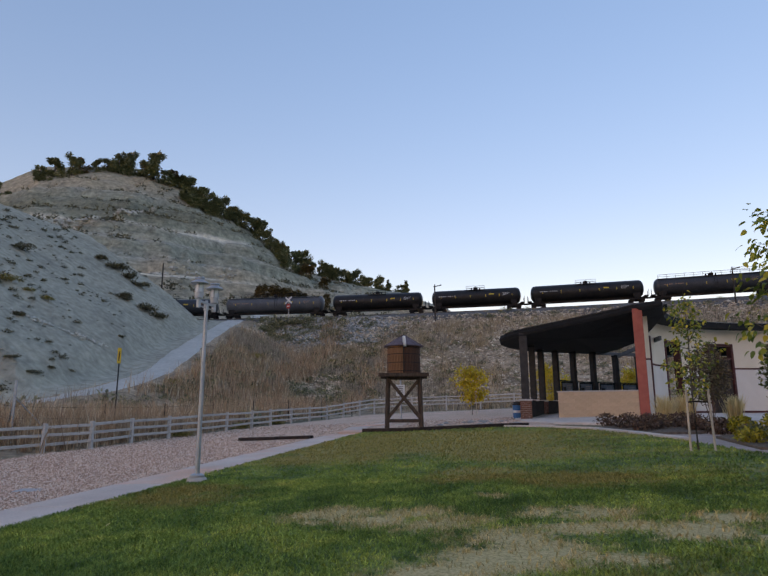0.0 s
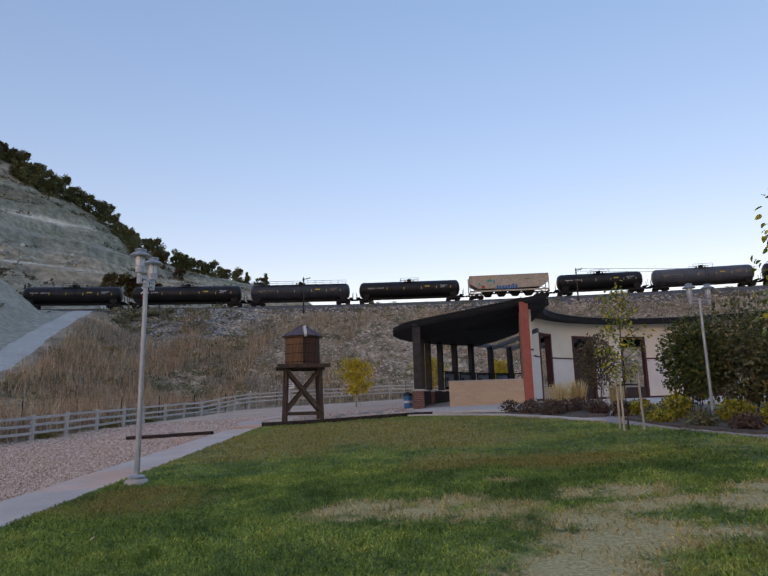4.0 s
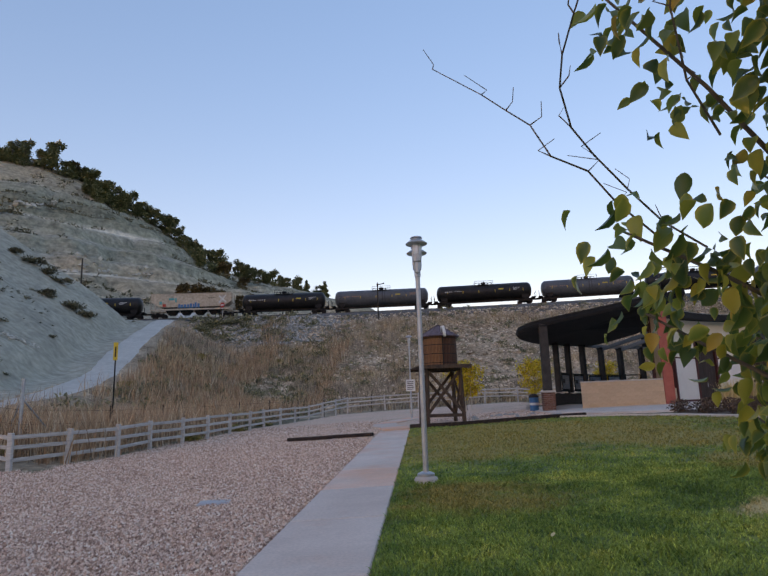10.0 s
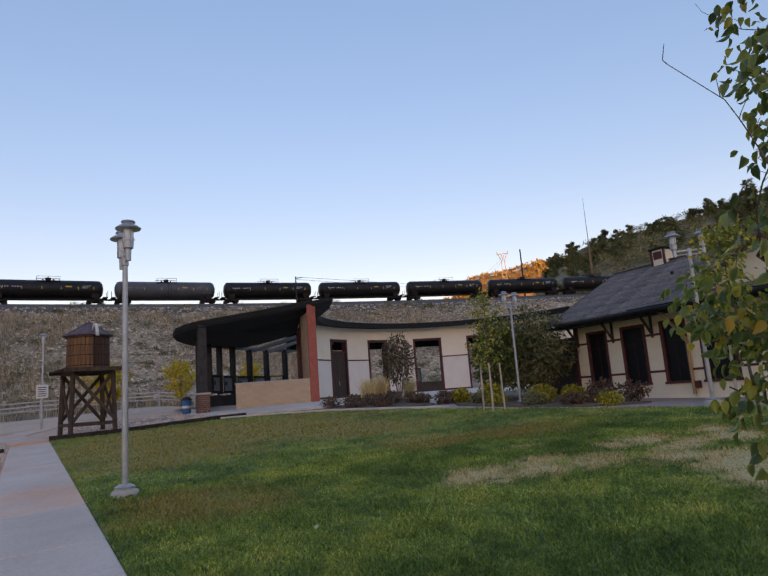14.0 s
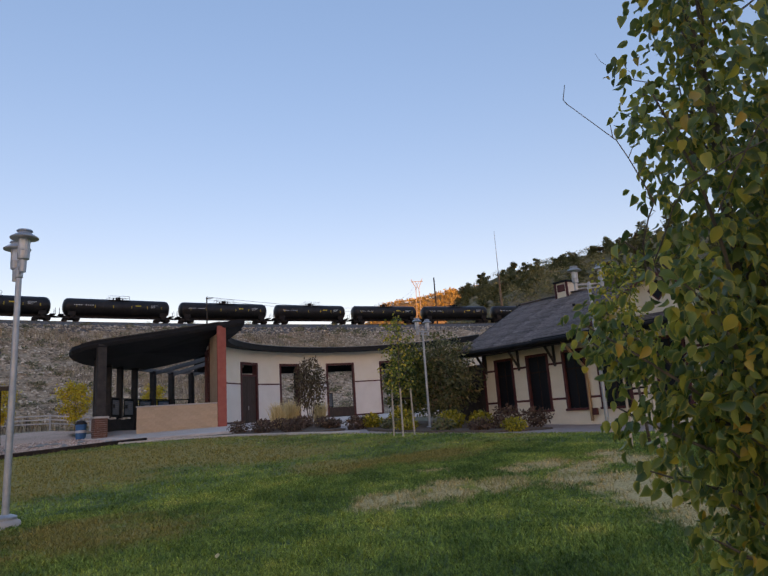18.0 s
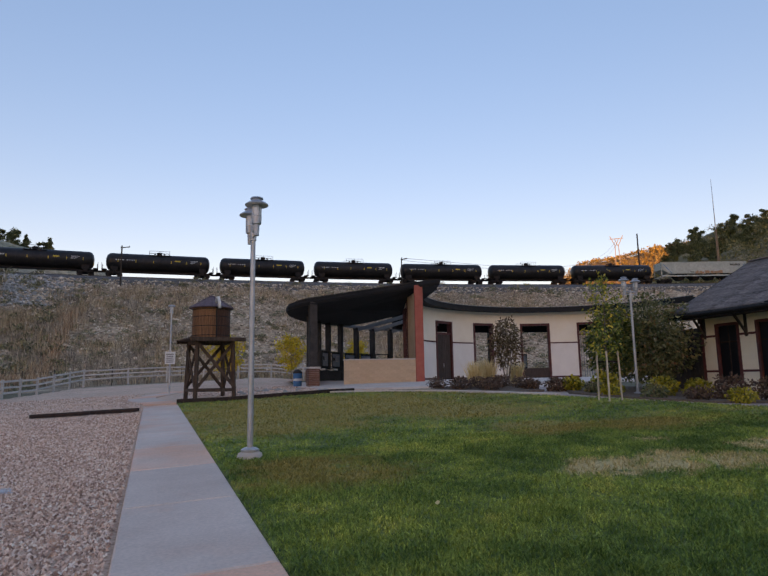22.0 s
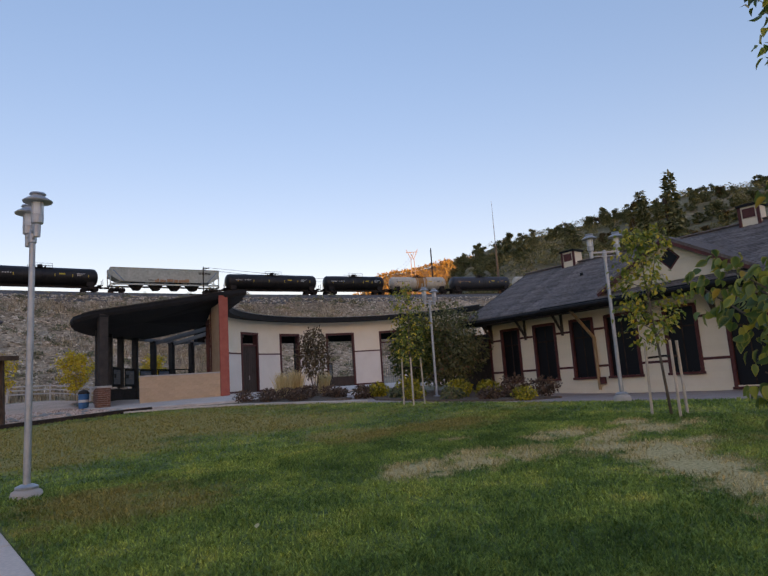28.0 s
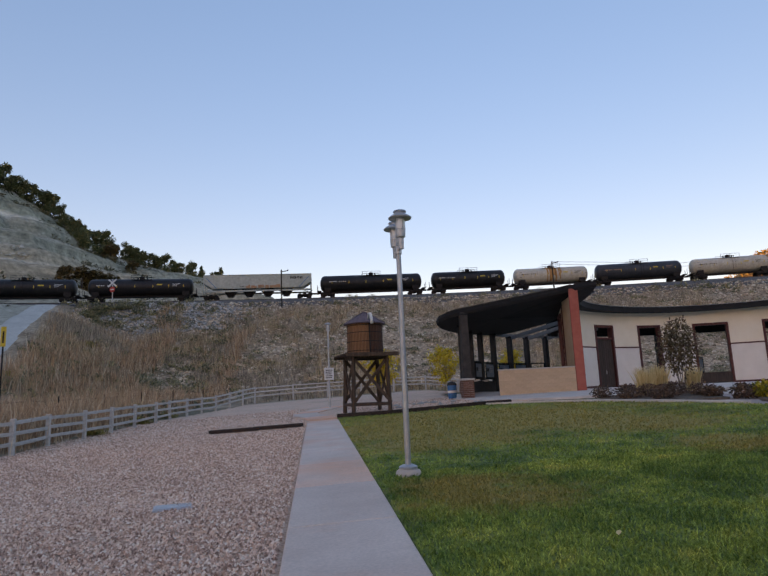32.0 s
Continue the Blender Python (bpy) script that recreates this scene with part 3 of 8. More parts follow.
    on_spur = (rd > 0) & (d > 9) & (y > 6)
    fade = smooth(9, 16, d)
    z = np.where(on_spur, np.maximum(z, spur * fade + z * (1 - fade)), z)
    # the road bed itself, and a low shoulder on its right
    w = smooth(6.5, 3.0, np.abs(rd)) * smooth(112, 108, y) * (y > 12)
    z = z * (1 - w) + hz * w
    ride = np.clip(-rd - 3, 0, None)
    sh = hz - 0.36 * ride
    z = np.where((rd < 0) & (ride < 30) & (d > 8) & (y > 14) & (x < -16), np.maximum(z, np.minimum(sh, z + 8)), z)
    # the park lies a little under its own surfaces
    flat = smooth(-15.8, -14.8, x) * smooth(62, 58, y) * smooth(60, 50, np.abs(x))
    z = z - 0.10 * flat
    z = np.where((x < -14.8) & (x > -36) & (y < 20.2 + np.clip(-22 - x, 0, 30) * 0.3), yard_z(x, y) - 0.12, z)
    # unseen hills added far behind the viewer, to keep the park in evening shade
    hb = smooth(1500, 3000, -y) * smooth(4500, 3300, -y) * (330 + 15 * turb(x, y, 300, 3, 12)) * smooth(4400, 3600, np.abs(x))
    z = z + np.clip(hb, 0, None)
    return z


def land(x, y):
    return float(land_z(np.array([x]), np.array([y]))[0])


def yard(x, y):
    return float(yard_z(x, y))


# ground sheet: rings round the park, close together near by and far apart at the horizon
M_GROUND, gn, gl, gb = material("hillside_ground")


def zone_mat(name, stops, scale, second, rough=0.95, bump=0.7, bscale=4.0, dist=0.25):
    return noisy(name, stops, scale, 10, rough, bump, bscale, dist=dist, second=second)


M_BANK = zone_mat("bank_soil", [(0.3, (0.20, 0.145, 0.095)), (0.5, (0.40, 0.305, 0.21)), (0.68, (0.60, 0.49, 0.36))], 0.22, (2.4, two((0.50, 0.48, 0.46), (1.38, 1.34, 1.30))))
M_SCREE = zone_mat("grey_scree", [(0.3, (0.25, 0.245, 0.225)), (0.6, (0.39, 0.385, 0.36)), (0.75, (0.5, 0.5, 0.47))], 0.5, (2.2, two((0.65, 0.65, 0.65), (1.2, 1.2, 1.2))))
M_SPUR = zone_mat("bare_grey_shale", [(0.25, (0.29, 0.275, 0.22)), (0.45, (0.40, 0.38, 0.305)), (0.6, (0.46, 0.435, 0.345)), (0.78, (0.56, 0.51, 0.405))], 0.16, (1.3, two((0.72, 0.72, 0.70), (1.15, 1.14, 1.12))), bscale=2.6, bump=0.9)
M_ROAD = zone_mat("dirt_road", [(0.3, (0.46, 0.45, 0.40)), (0.7, (0.58, 0.56, 0.50))], 0.4, (2.5, two((0.9, 0.9, 0.9), (1.08, 1.08, 1.08))), bump=0.3)
M_FOREST = zone_mat("wooded_slope_soil", [(0.3, (0.11, 0.10, 0.05)), (0.52, (0.19, 0.16, 0.085)), (0.72, (0.40, 0.32, 0.22))], 0.05, (0.5, two((0.7, 0.7, 0.7), (1.2, 1.2, 1.2))))
M_SUNHILL = zone_mat("distant_brush_hill", [(0.3, (0.11, 0.08, 0.03)), (0.55, (0.23, 0.165, 0.06)), (0.75, (0.33, 0.25, 0.12))], 0.02, (0.2, two((0.6, 0.6, 0.6), (1.3, 1.3, 1.3))), dist=3.0, bscale=0.2)


def strata():
    """Banded shale and sandstone: beds follow the height, wavering a little."""
    m, n, l, b = material("banded_hillside_rock")
    tc = n.new("ShaderNodeTexCoord")
    sp = n.new("ShaderNodeSeparateXYZ")
    l.new(tc.outputs["Object"], sp.inputs[0])
    nz = n.new("ShaderNodeTexNoise")
    nz.inputs["Scale"].default_value, nz.inputs["Detail"].default_value = 0.03, 9
    l.new(tc.outputs["Object"], nz.inputs["Vector"])
    a = n.new("ShaderNodeMath")
    a.operation = "MULTIPLY_ADD"
    a.inputs[1].default_value = 12.0
    l.new(nz.outputs[0], a.inputs[0])
    l.new(sp.outputs[2], a.inputs[2])
    s = n.new("ShaderNodeMapRange")
    s.inputs[1].default_value, s.inputs[2].default_value = 22, 140
    l.new(a.outputs[0], s.inputs[0])
    tan, grey, green, white, brown = (0.40, 0.35, 0.265), (0.385, 0.375, 0.315), (0.29, 0.30, 0.24), (0.66, 0.62, 0.53), (0.34, 0.28, 0.20)
    dark = (0.235, 0.24, 0.185)
    r = ramp(n, [(0.0, grey), (0.09, tan), (0.175, tan), (0.195, white), (0.215, tan), (0.26, grey), (0.31, green), (0.345, grey), (0.375, green), (0.41, grey), (0.428, white), (0.442, white), (0.456, green), (0.50, dark), (0.57, dark), (0.61, green), (0.65, grey), (0.69, tan), (0.80, tan), (1.0, brown)])
    l.new(s.outputs[0], r.inputs[0])
    n2 = n.new("ShaderNodeTexNoise")
    n2.inputs["Scale"].default_value, n2.inputs["Detail"].default_value, n2.inputs["Roughness"].default_value = 0.5, 12, 0.72
    l.new(tc.outputs["Object"], n2.inputs["Vector"])
    r2 = ramp(n, two((0.46, 0.455, 0.43), (1.72, 1.66, 1.56)))
    l.new(n2.outputs[0], r2.inputs[0])
    mx = n.new("ShaderNodeMix")
    mx.data_type, mx.blend_type = "RGBA", "MULTIPLY"
    mx.inputs[0].default_value = 1
    l.new(r.outputs[0], mx.inputs[6])
    l.new(r2.outputs[0], mx.inputs[7])
    l.new(mx.outputs[2], b.inputs["Base Color"])
    # thin beds: noise drawn out along the layers
    mp = n.new("ShaderNodeMapping")
    mp.inputs["Scale"].default_value = (0.04, 0.04, 0.9)
    l.new(tc.outputs["Object"], mp.inputs[0])
    n3 = n.new("ShaderNodeTexNoise")
    n3.inputs["Scale"].default_value, n3.inputs["Detail"].default_value, n3.inputs["Distortion"].default_value = 1.0, 6, 0.6
    l.new(mp.outputs[0], n3.inputs["Vector"])
    r3 = ramp(n, [(0.34, (0.82, 0.83, 0.81)), (0.5, (1.0, 1.0, 1.0)), (0.68, (1.12, 1.10, 1.06))])
    l.new(n3.outputs[0], r3.inputs[0])
    m3 = n.new("ShaderNodeMix")
    m3.data_type, m3.blend_type = "RGBA", "MULTIPLY"
    m3.inputs[0].default_value = 1
    l.new(mx.outputs[2], m3.inputs[6])
    l.new(r3.outputs[0], m3.inputs[7])
    l.new(m3.outputs[2], b.inputs["Base Color"])
    bp = n.new("ShaderNodeBump")
    bp.inputs["Strength"].default_value, bp.inputs["Distance"].default_value = 0.8, 1.2
    l.new(n2.outputs[0], bp.inputs["Height"])
    l.new(bp.outputs[0], b.inputs["Normal"])
    b.inputs["Roughness"].default_value = 0.95
    b.inputs["Specular IOR Level"].default_value = 0.2
    return m


M_STRATA = strata()
M_GRASSY = zone_mat("dry_field", two((0.16, 0.135, 0.08), (0.26, 0.22, 0.14)), 0.2, (2, two((0.8, 0.8, 0.8), (1.15, 1.15, 1.15))))


def ground_sheet():
    angs = np.radians(np.concatenate([np.arange(-64, 96, 0.4), np.arange(96, 296, 4.0)]))
    rad = np.concatenate([np.linspace(0.4, 54, 24), np.arange(55, 126, 0.75), np.arange(126, 330, 2.2), np.geomspace(332, 4600, 34)])
    A, Rr = np.meshgrid(angs, rad)
    X, Y = -5 + Rr * np.sin(A), 2 + Rr * np.cos(A)
    Z = land_z(X, Y)
    na, nr = len(angs), len(rad)
    verts = np.stack([X, Y, Z], -1).reshape(-1, 3)
    i = np.arange(nr - 1)[:, None] * na
    j = np.arange(na)[None, :]
    k = (j + 1) % na
    faces = np.stack([i + j, i + na + j, i + na + k, i + k], -1).reshape(-1, 4)
    me = from_arrays("ground", verts.tolist(), faces.tolist(), [M_GRASSY, M_BANK, M_SCREE, M_SPUR, M_ROAD, M_STRATA, M_FOREST, M_SUNHILL, M_BALLAST])
    cx, cy = X.reshape(-1)[faces].mean(1), Y.reshape(-1)[faces].mean(1)
    az, rr = np.degrees(np.arctan2(cx + 5, cy - 2)), np.hypot(cx + 5, cy - 2)
    d = track_dist(cx, cy)
    rd, hz = road_near(cx, cy)
    t = turb(cx, cy, 12, 4, 21)
    mi = np.zeros(len(cx), int)
    mi[(d < 60) & (cy > 30)] = 1
    mi[cx < -15.5] = 1
    mi[(d > 5) & (d < 13 + 5 * t) & (cx > -42) & (cx < -16) & (t > -0.35)] = 2
    mi[(d > 0) & (d < 8.5 + 1.5 * t)] = 8
    mi[(rd > 1.2) & (d > 4) & (cx < -18)] = 3
    mi[(d <= 0) & (d > -9)] = 8
    mi[d <= -9] = 6
    mi[(d <= -7) & (az < 10)] = 5
    mi[(d <= -7) & (az > -1) & (az < 44)] = 6
    mi[(rr > 700) & (az > 28) & (az < 64)] = 7
    mi[(cy < -30)] = 6
    me.polygons.foreach_set("material_index", mi.tolist())
    return tagged(new("ground", me), "dry brush bank, bare grey shale hills and valley floor", "ground", kind="structure")


ground_sheet()


def dirt_road():
    """The graded road: one ribbon laid on the land, with a ragged edge."""
    t = np.linspace(0, len(ROAD) - 1, 260)
    i = np.clip(t.astype(int), 0, len(ROAD) - 2)
    u = (t - i)[:, None]
    P = lambda k: ROAD[np.clip(k, 0, len(ROAD) - 1), :2]
    a, b, c, d = P(i - 1), P(i), P(i + 1), P(i + 2)
    q = 0.5 * (2 * b + (c - a) * u + (2 * a - 5 * b + 4 * c - d) * u ** 2 + (3 * b - a - 3 * c + d) * u ** 3)
    g = np.gradient(q, axis=0)
    nrm = np.stack([-g[:, 1], g[:, 0]], 1) / np.linalg.norm(g, axis=1)[:, None]
    w = np.linspace(-1, 1, 9)
    rag = 1 + 0.22 * turb(q[:, 0], q[:, 1], 4, 3, 23)
    X = q[:, 0:1] + nrm[:, 0:1] * w * 1.8 * rag[:, None]
    Y = q[:, 1:2] + nrm[:, 1:2] * w * 1.8 * rag[:, None]
    Z = land_z(X, Y) + 0.10 - 0.16 * np.abs(w) ** 6 + 0.03 * turb(X, Y, 1.2, 2, 24)
    n, k = X.shape
    id = np.arange(n * k).reshape(n, k)
    f = np.stack([id[:-1, :-1], id[:-1, 1:], id[1:, 1:], id[1:, :-1]], -1).reshape(-1, 4)
    me = from_arrays("road", np.stack([X, Y, Z], -1).reshape(-1, 3).tolist(), f.tolist(), M_ROAD)
    tagged(new("road", me), "pale graded dirt road climbing to the crossing", "road", kind="structure")


dirt_road()


# ---------------------------------------------------------------- the park's surfaces
def sheet(name, inside, x0, x1, y0, y1, step, lift, mat, label, category, relief=0.0):
    """A surface that follows the yard inside an outline, with a thin turned-down rim."""
    nx, ny = int((x1 - x0) / step) + 1, int((y1 - y0) / step) + 1
    X, Y = np.meshgrid(np.linspace(x0, x1, nx), np.linspace(y0, y1, ny))
    Z = yard_z(X, Y) + lift + relief * turb(X, Y, 1.7, 3, 31)
    keep = inside((X[1:, 1:] + X[:-1, :-1]) / 2, (Y[1:, 1:] + Y[:-1, :-1]) / 2)
    idx = np.arange(nx * ny).reshape(ny, nx)
    f = np.stack([idx[:-1, :-1], idx[:-1, 1:], idx[1:, 1:], idx[1:, :-1]], -1)[keep]
    used = np.unique(f)
    mp = np.full(nx * ny, -1)
    mp[used] = np.arange(len(used))
    v = np.stack([X, Y, Z], -1).reshape(-1, 3)[used]
    me = from_arrays(name, v.tolist(), mp[f].tolist(), mat)
    bm = bmesh.new()
    bm.from_mesh(me)
    rim = [e for e in bm.edges if e.is_boundary]
    ext = bmesh.ops.extrude_edge_only(bm, edges=rim)
    bmesh.ops.translate(bm, verts=[q for q in ext["geom"] if isinstance(q, bmesh.types.BMVert)], vec=(0, 0, -0.12))
    bm.to_mesh(me)
    bm.free()
    me.polygons.foreach_set("use_smooth", [True] * len(me.polygons))
    return tagged(new(name, me), label, category, kind="structure")


LAWN = [(-4.68, -16), (-4.68, 29.0), (-2.6, 28.4), (0.0, 28.9), (1.9, 29.2), (3.7, 27.6), (5.1, 25.4), (6.0, 22.8), (6.9, 19.7), (8.1, 14.5), (9.3, 8.3), (10.4, 2), (11, -16)]


def in_poly(pts):
    def f(X, Y):
        r = np.zeros(X.shape, bool)
        for (xa, ya), (xb, yb) in zip(pts, pts[1:] + pts[:1]):
            if ya != yb:
                r ^= ((ya > Y) != (yb > Y)) & (X < (xb - xa) * (Y - ya) / (yb - ya) + xa)
        return r
    return f


in_lawn = in_poly(LAWN)
lawn = sheet("lawn", in_lawn, -5, 12, -16, 30, 0.16, 0.0, M_LAWN, "mown green lawn with worn straw-coloured patches", "lawn", 0.012)
GRAV = [(-16.9, 20.4), (-5.9, -16), (-5.95, 29.6), (-4.7, 29.4), (-2.6, 28.9), (1.9, 29.7), (3.0, 29.3), (4.2, 30.8), (2.2, 37.5), (3.5, 47), (10, 60.5), (-11.5, 59.5), (-12.8, 50), (-15.0, 40), (-15.6, 28), (-15.3, 24)]
GRAV[1:1] = [(-18.9, 19.9), (-21.3, 20.1), (-23, 20.9), (-34, 24.5), (-34, -16)]
sheet("gravel", in_poly(GRAV), -35, 11, -16, 61, 0.3, -0.035, M_GRAVEL, "pinkish crushed gravel yard", "gravel", 0.02)
PLAZA = [(2.3, 37.2), (2.9, 33.6), (4.4, 31.2), (6.5, 29.5), (8.6, 27.0), (10.2, 24.5), (12, 26), (12, 30), (31, 30), (33, 52), (16, 53.4), (9.6, 51), (6, 46.8), (3.4, 42.4)]
sheet("plaza", in_poly(PLAZA), 2, 34, 24, 54, 0.3, 0.0, M_CONC, "pale concrete forecourt in front of the pavilion", "pavement")
M_WALK = noisy("reddish_concrete", two((0.36, 0.27, 0.23), (0.50, 0.385, 0.33)), 1.5, 9, 0.85, 0.25, 90)
HPATH = [(6.95, 19.9), (8.15, 14.6), (9.35, 8.3), (10.5, 2), (11.1, -12), (13.5, -12), (13.9, 4), (14.3, 21.6), (10.5, 24.3), (8.5, 26.8), (7.9, 26.0), (6.1, 23.2)]
sheet("house_walk", in_poly(HPATH), 5, 16, -12, 28, 0.2, -0.01, M_WALK, "reddish concrete walk along the house and planting beds", "pavement")


def path_slabs():
    """The straight concrete path: one slab after another, then a bend to the sign."""
    holder = thing("path", Matrix(), "straight concrete footpath of broad slabs beside the gravel", "footpath", kind="structure")
    edges = [(-15.5 + 2.56 * k) for k in range(18)]
    for y0, y1 in zip(edges, edges[1:]):
        if y0 > 28:
            break
        y1 = min(y1, 29.3)
        z0, z1 = yard(-5.3, y0), yard(-5.3, y1)
        bm = box(-5.93, -4.69, y0 + 0.010, y1 - 0.010, -0.16, 0.012, 0.016)
        for v in bm.verts:
            v.co.z += z0 + (z1 - z0) * (v.co.y - y0) / (y1 - y0) + 0.0382 * (v.co.x + 5.3)
        part("slab", bm, M_SLAB, holder)
    bend = [(-5.31, 29.3, -0.1), (-5.5, 31, 0.25), (-6.0, 32.8, 0.2), (-6.1, 34.6, -0.15), (-5.6, 36.6, -0.4), (-4.9, 38.4, -0.3), (-4.4, 40.5, 0)]
    for (xa, ya, ta), (xb, yb, tb) in zip(bend, bend[1:]):
        q = [(xa - 0.62, ya), (xa + 0.62, ya), (xb + 0.62, yb), (xb - 0.62, yb)]
        bm = slab(q, -0.16, 0.01)
        for v in bm.verts:
            v.co.z += yard(v.co.x, v.co.y)
        part("slab", bm, M_SLAB, holder)


path_slabs()


# ---------------------------------------------------------------- fence, timbers, lamps
def rail_fence():
    line = [(-33.6, 24.6), (-30.9, 23.8), (-28.2, 22.9), (-25.5, 22.0), (-22.94, 21.1), (-21.21, 20.3), (-18.9, 20.1), (-16.9, 20.6)]
    bend = [(-15.2, 24.0), (-15.35, 27.0), (-15.0, 29.6), (-14.8, 32.3), (-14.6, 35.2), (-14.3, 38.1), (-14.2, 41.0), (-13.8, 43.9), (-13.4, 46.8), (-12.9, 49.7), (-12.3, 52.6), (-11.6, 55.5), (-10.9, 58.4)]
    far = [(-7.6, 60.6), (-4.4, 62.0), (-1.1, 63.0), (2.2, 63.7), (5.5, 64.0), (8.8, 64.0), (12.1, 63.6), (15.4, 63.0), (18.7, 62.2), (22, 61), (26, 59.5)]
    pts = line + [(-16.0, 22.2)] + bend + far
    fence = thing("rail_fence", Matrix(), "weathered grey wooden post-and-rail fence round the gravel yard", "fence")
    post = mesh_of("post", box(-0.075, 0.075, -0.075, 0.075, -0.35, 1.12, 0.015), M_FENCE)
    tops = []
    for k, (x, y) in enumerate(pts):
        z = yard(x, y)
        if y > 50:
            z = yard(x, y) + 0.4 * float(smooth(48, 60, y))
        rnd = random.Random(k)
        shared("post", post, pose(x, y, z, rnd.uniform(-2, 2), rnd.uniform(-2, 2), rnd.uniform(-8, 8)), fence)
        tops.append((x, y, z))
    for k, (a, b) in enumerate(zip(tops, tops[1:])):
        rnd = random.Random(k + 100)
        for h in (0.30, 0.64, 0.98):
            e0, e1 = rnd.uniform(-0.03, 0.03), rnd.uniform(-0.03, 0.03)
            part("rail", beam((a[0], a[1], a[2] + h + e0), (b[0], b[1], b[2] + h + e1), 0.06, 0.12, 0.012), M_FENCE, fence)
    return fence


rail_fence()


def wire_fence():
    """Steel T-posts and a braced corner post just outside the rails."""
    f = thing("wire_fence", Matrix(), "thin steel post and wire stock fence in the weeds", "fence")
    pts = [(-31, 26.5), (-27, 25), (-23.4, 23.9), (-20.6, 23.2), (-18.2, 22.9), (-17.6, 28), (-17.4, 33), (-17.0, 38), (-16.4, 43), (-15.6, 48), (-14.4, 53), (-13.0, 58), (-9, 62.5), (-3, 65), (4, 66.2), (11, 66)]
    last = None
    for x, y in pts:
        z = land(x, y)
        corner = abs(x + 18.2) < 0.1
        h = 2.6 if corner else 1.7
        part("corner_post" if corner else "steel_post", rod((x, y, z - 0.3), (x, y, z + h), 0.06 if corner else 0.03, seg=6), M_STEEL if corner else M_GEAR, f)
        if corner:
            part("brace", rod((x, y, z + 1.9), (x - 1.7, y + 1.5, z + 0.1), 0.035, seg=6), M_STEEL, f)
            part("brace", rod((x, y, z + 1.9), (x + 0.3, y + 2.2, z + 0.1), 0.035, seg=6), M_STEEL, f)
        if last:
            for w in (0.5, 1.0, 1.5):
                part("wire", rod((last[0], last[1], last[2] + w), (x, y, z + w), 0.006, seg=4), M_GEAR, f)
        last = (x, y, z)


wire_fence()


def timber_edges():
    z = yard(-8, 26)
    a = thing("railway_tie_row", Matrix(), "dark creosoted timber beams laid across the gravel", "timber")
    for x0, x1, o in ((-9.45, -7.9, 0.10), (-7.86, -6.05, 0.11), (-9.38, -7.6, -0.16), (-7.56, -6.1, -0.15)):
        part("timber", beam((x0, 26.05 + o, yard(x0, 26) + 0.05), (x1, 25.85 + o, yard(x1, 26) + 0.05), 0.13, 0.12, 0.012), M_TIE, a)
    b = thing("timber_edging", Matrix(), "dark timber edging between lawn and gravel", "edging")
    e = LAWN[1:5] + [(2.9, 28.9)]
    for (xa, ya), (xb, yb) in zip(e, e[1:]):
        part("timber", beam((xa, ya + 0.12, yard(xa, ya) + 0.05), (xb, yb + 0.12, yard(xb, yb) + 0.05), 0.16, 0.22, 0.015), M_TIE, b)
    c = thing("concrete_edging", Matrix(), "pale concrete mowing strip along the planting bed", "edging")
    e = [(1.9, 29.35), (3.8, 27.75), (5.25, 25.5), (6.15, 22.9), (7.05, 19.8)]
    for (xa, ya), (xb, yb) in zip(e, e[1:]):
        part("strip", beam((xa, ya, yard(xa, ya) + 0.0), (xb, yb, yard(xb, yb) + 0.0), 0.32, 0.14, 0.02), M_CONC, c)
    zz = yard(-7.63, 12.29)
    lid = thing("utility_box", pose(-7.63, 12.29, zz, 0, 0, 12), "grey utility box cover set flush in the gravel", "utility box")
    part("frame_ring", box(-0.28, 0.28, -0.2, 0.2, -0.1, -0.02, 0.01), M_STEEL, lid)
    part("cover", box(-0.25, 0.25, -0.17, 0.17, -0.05, -0.008, 0.008), M_STEEL, lid)


timber_edges()


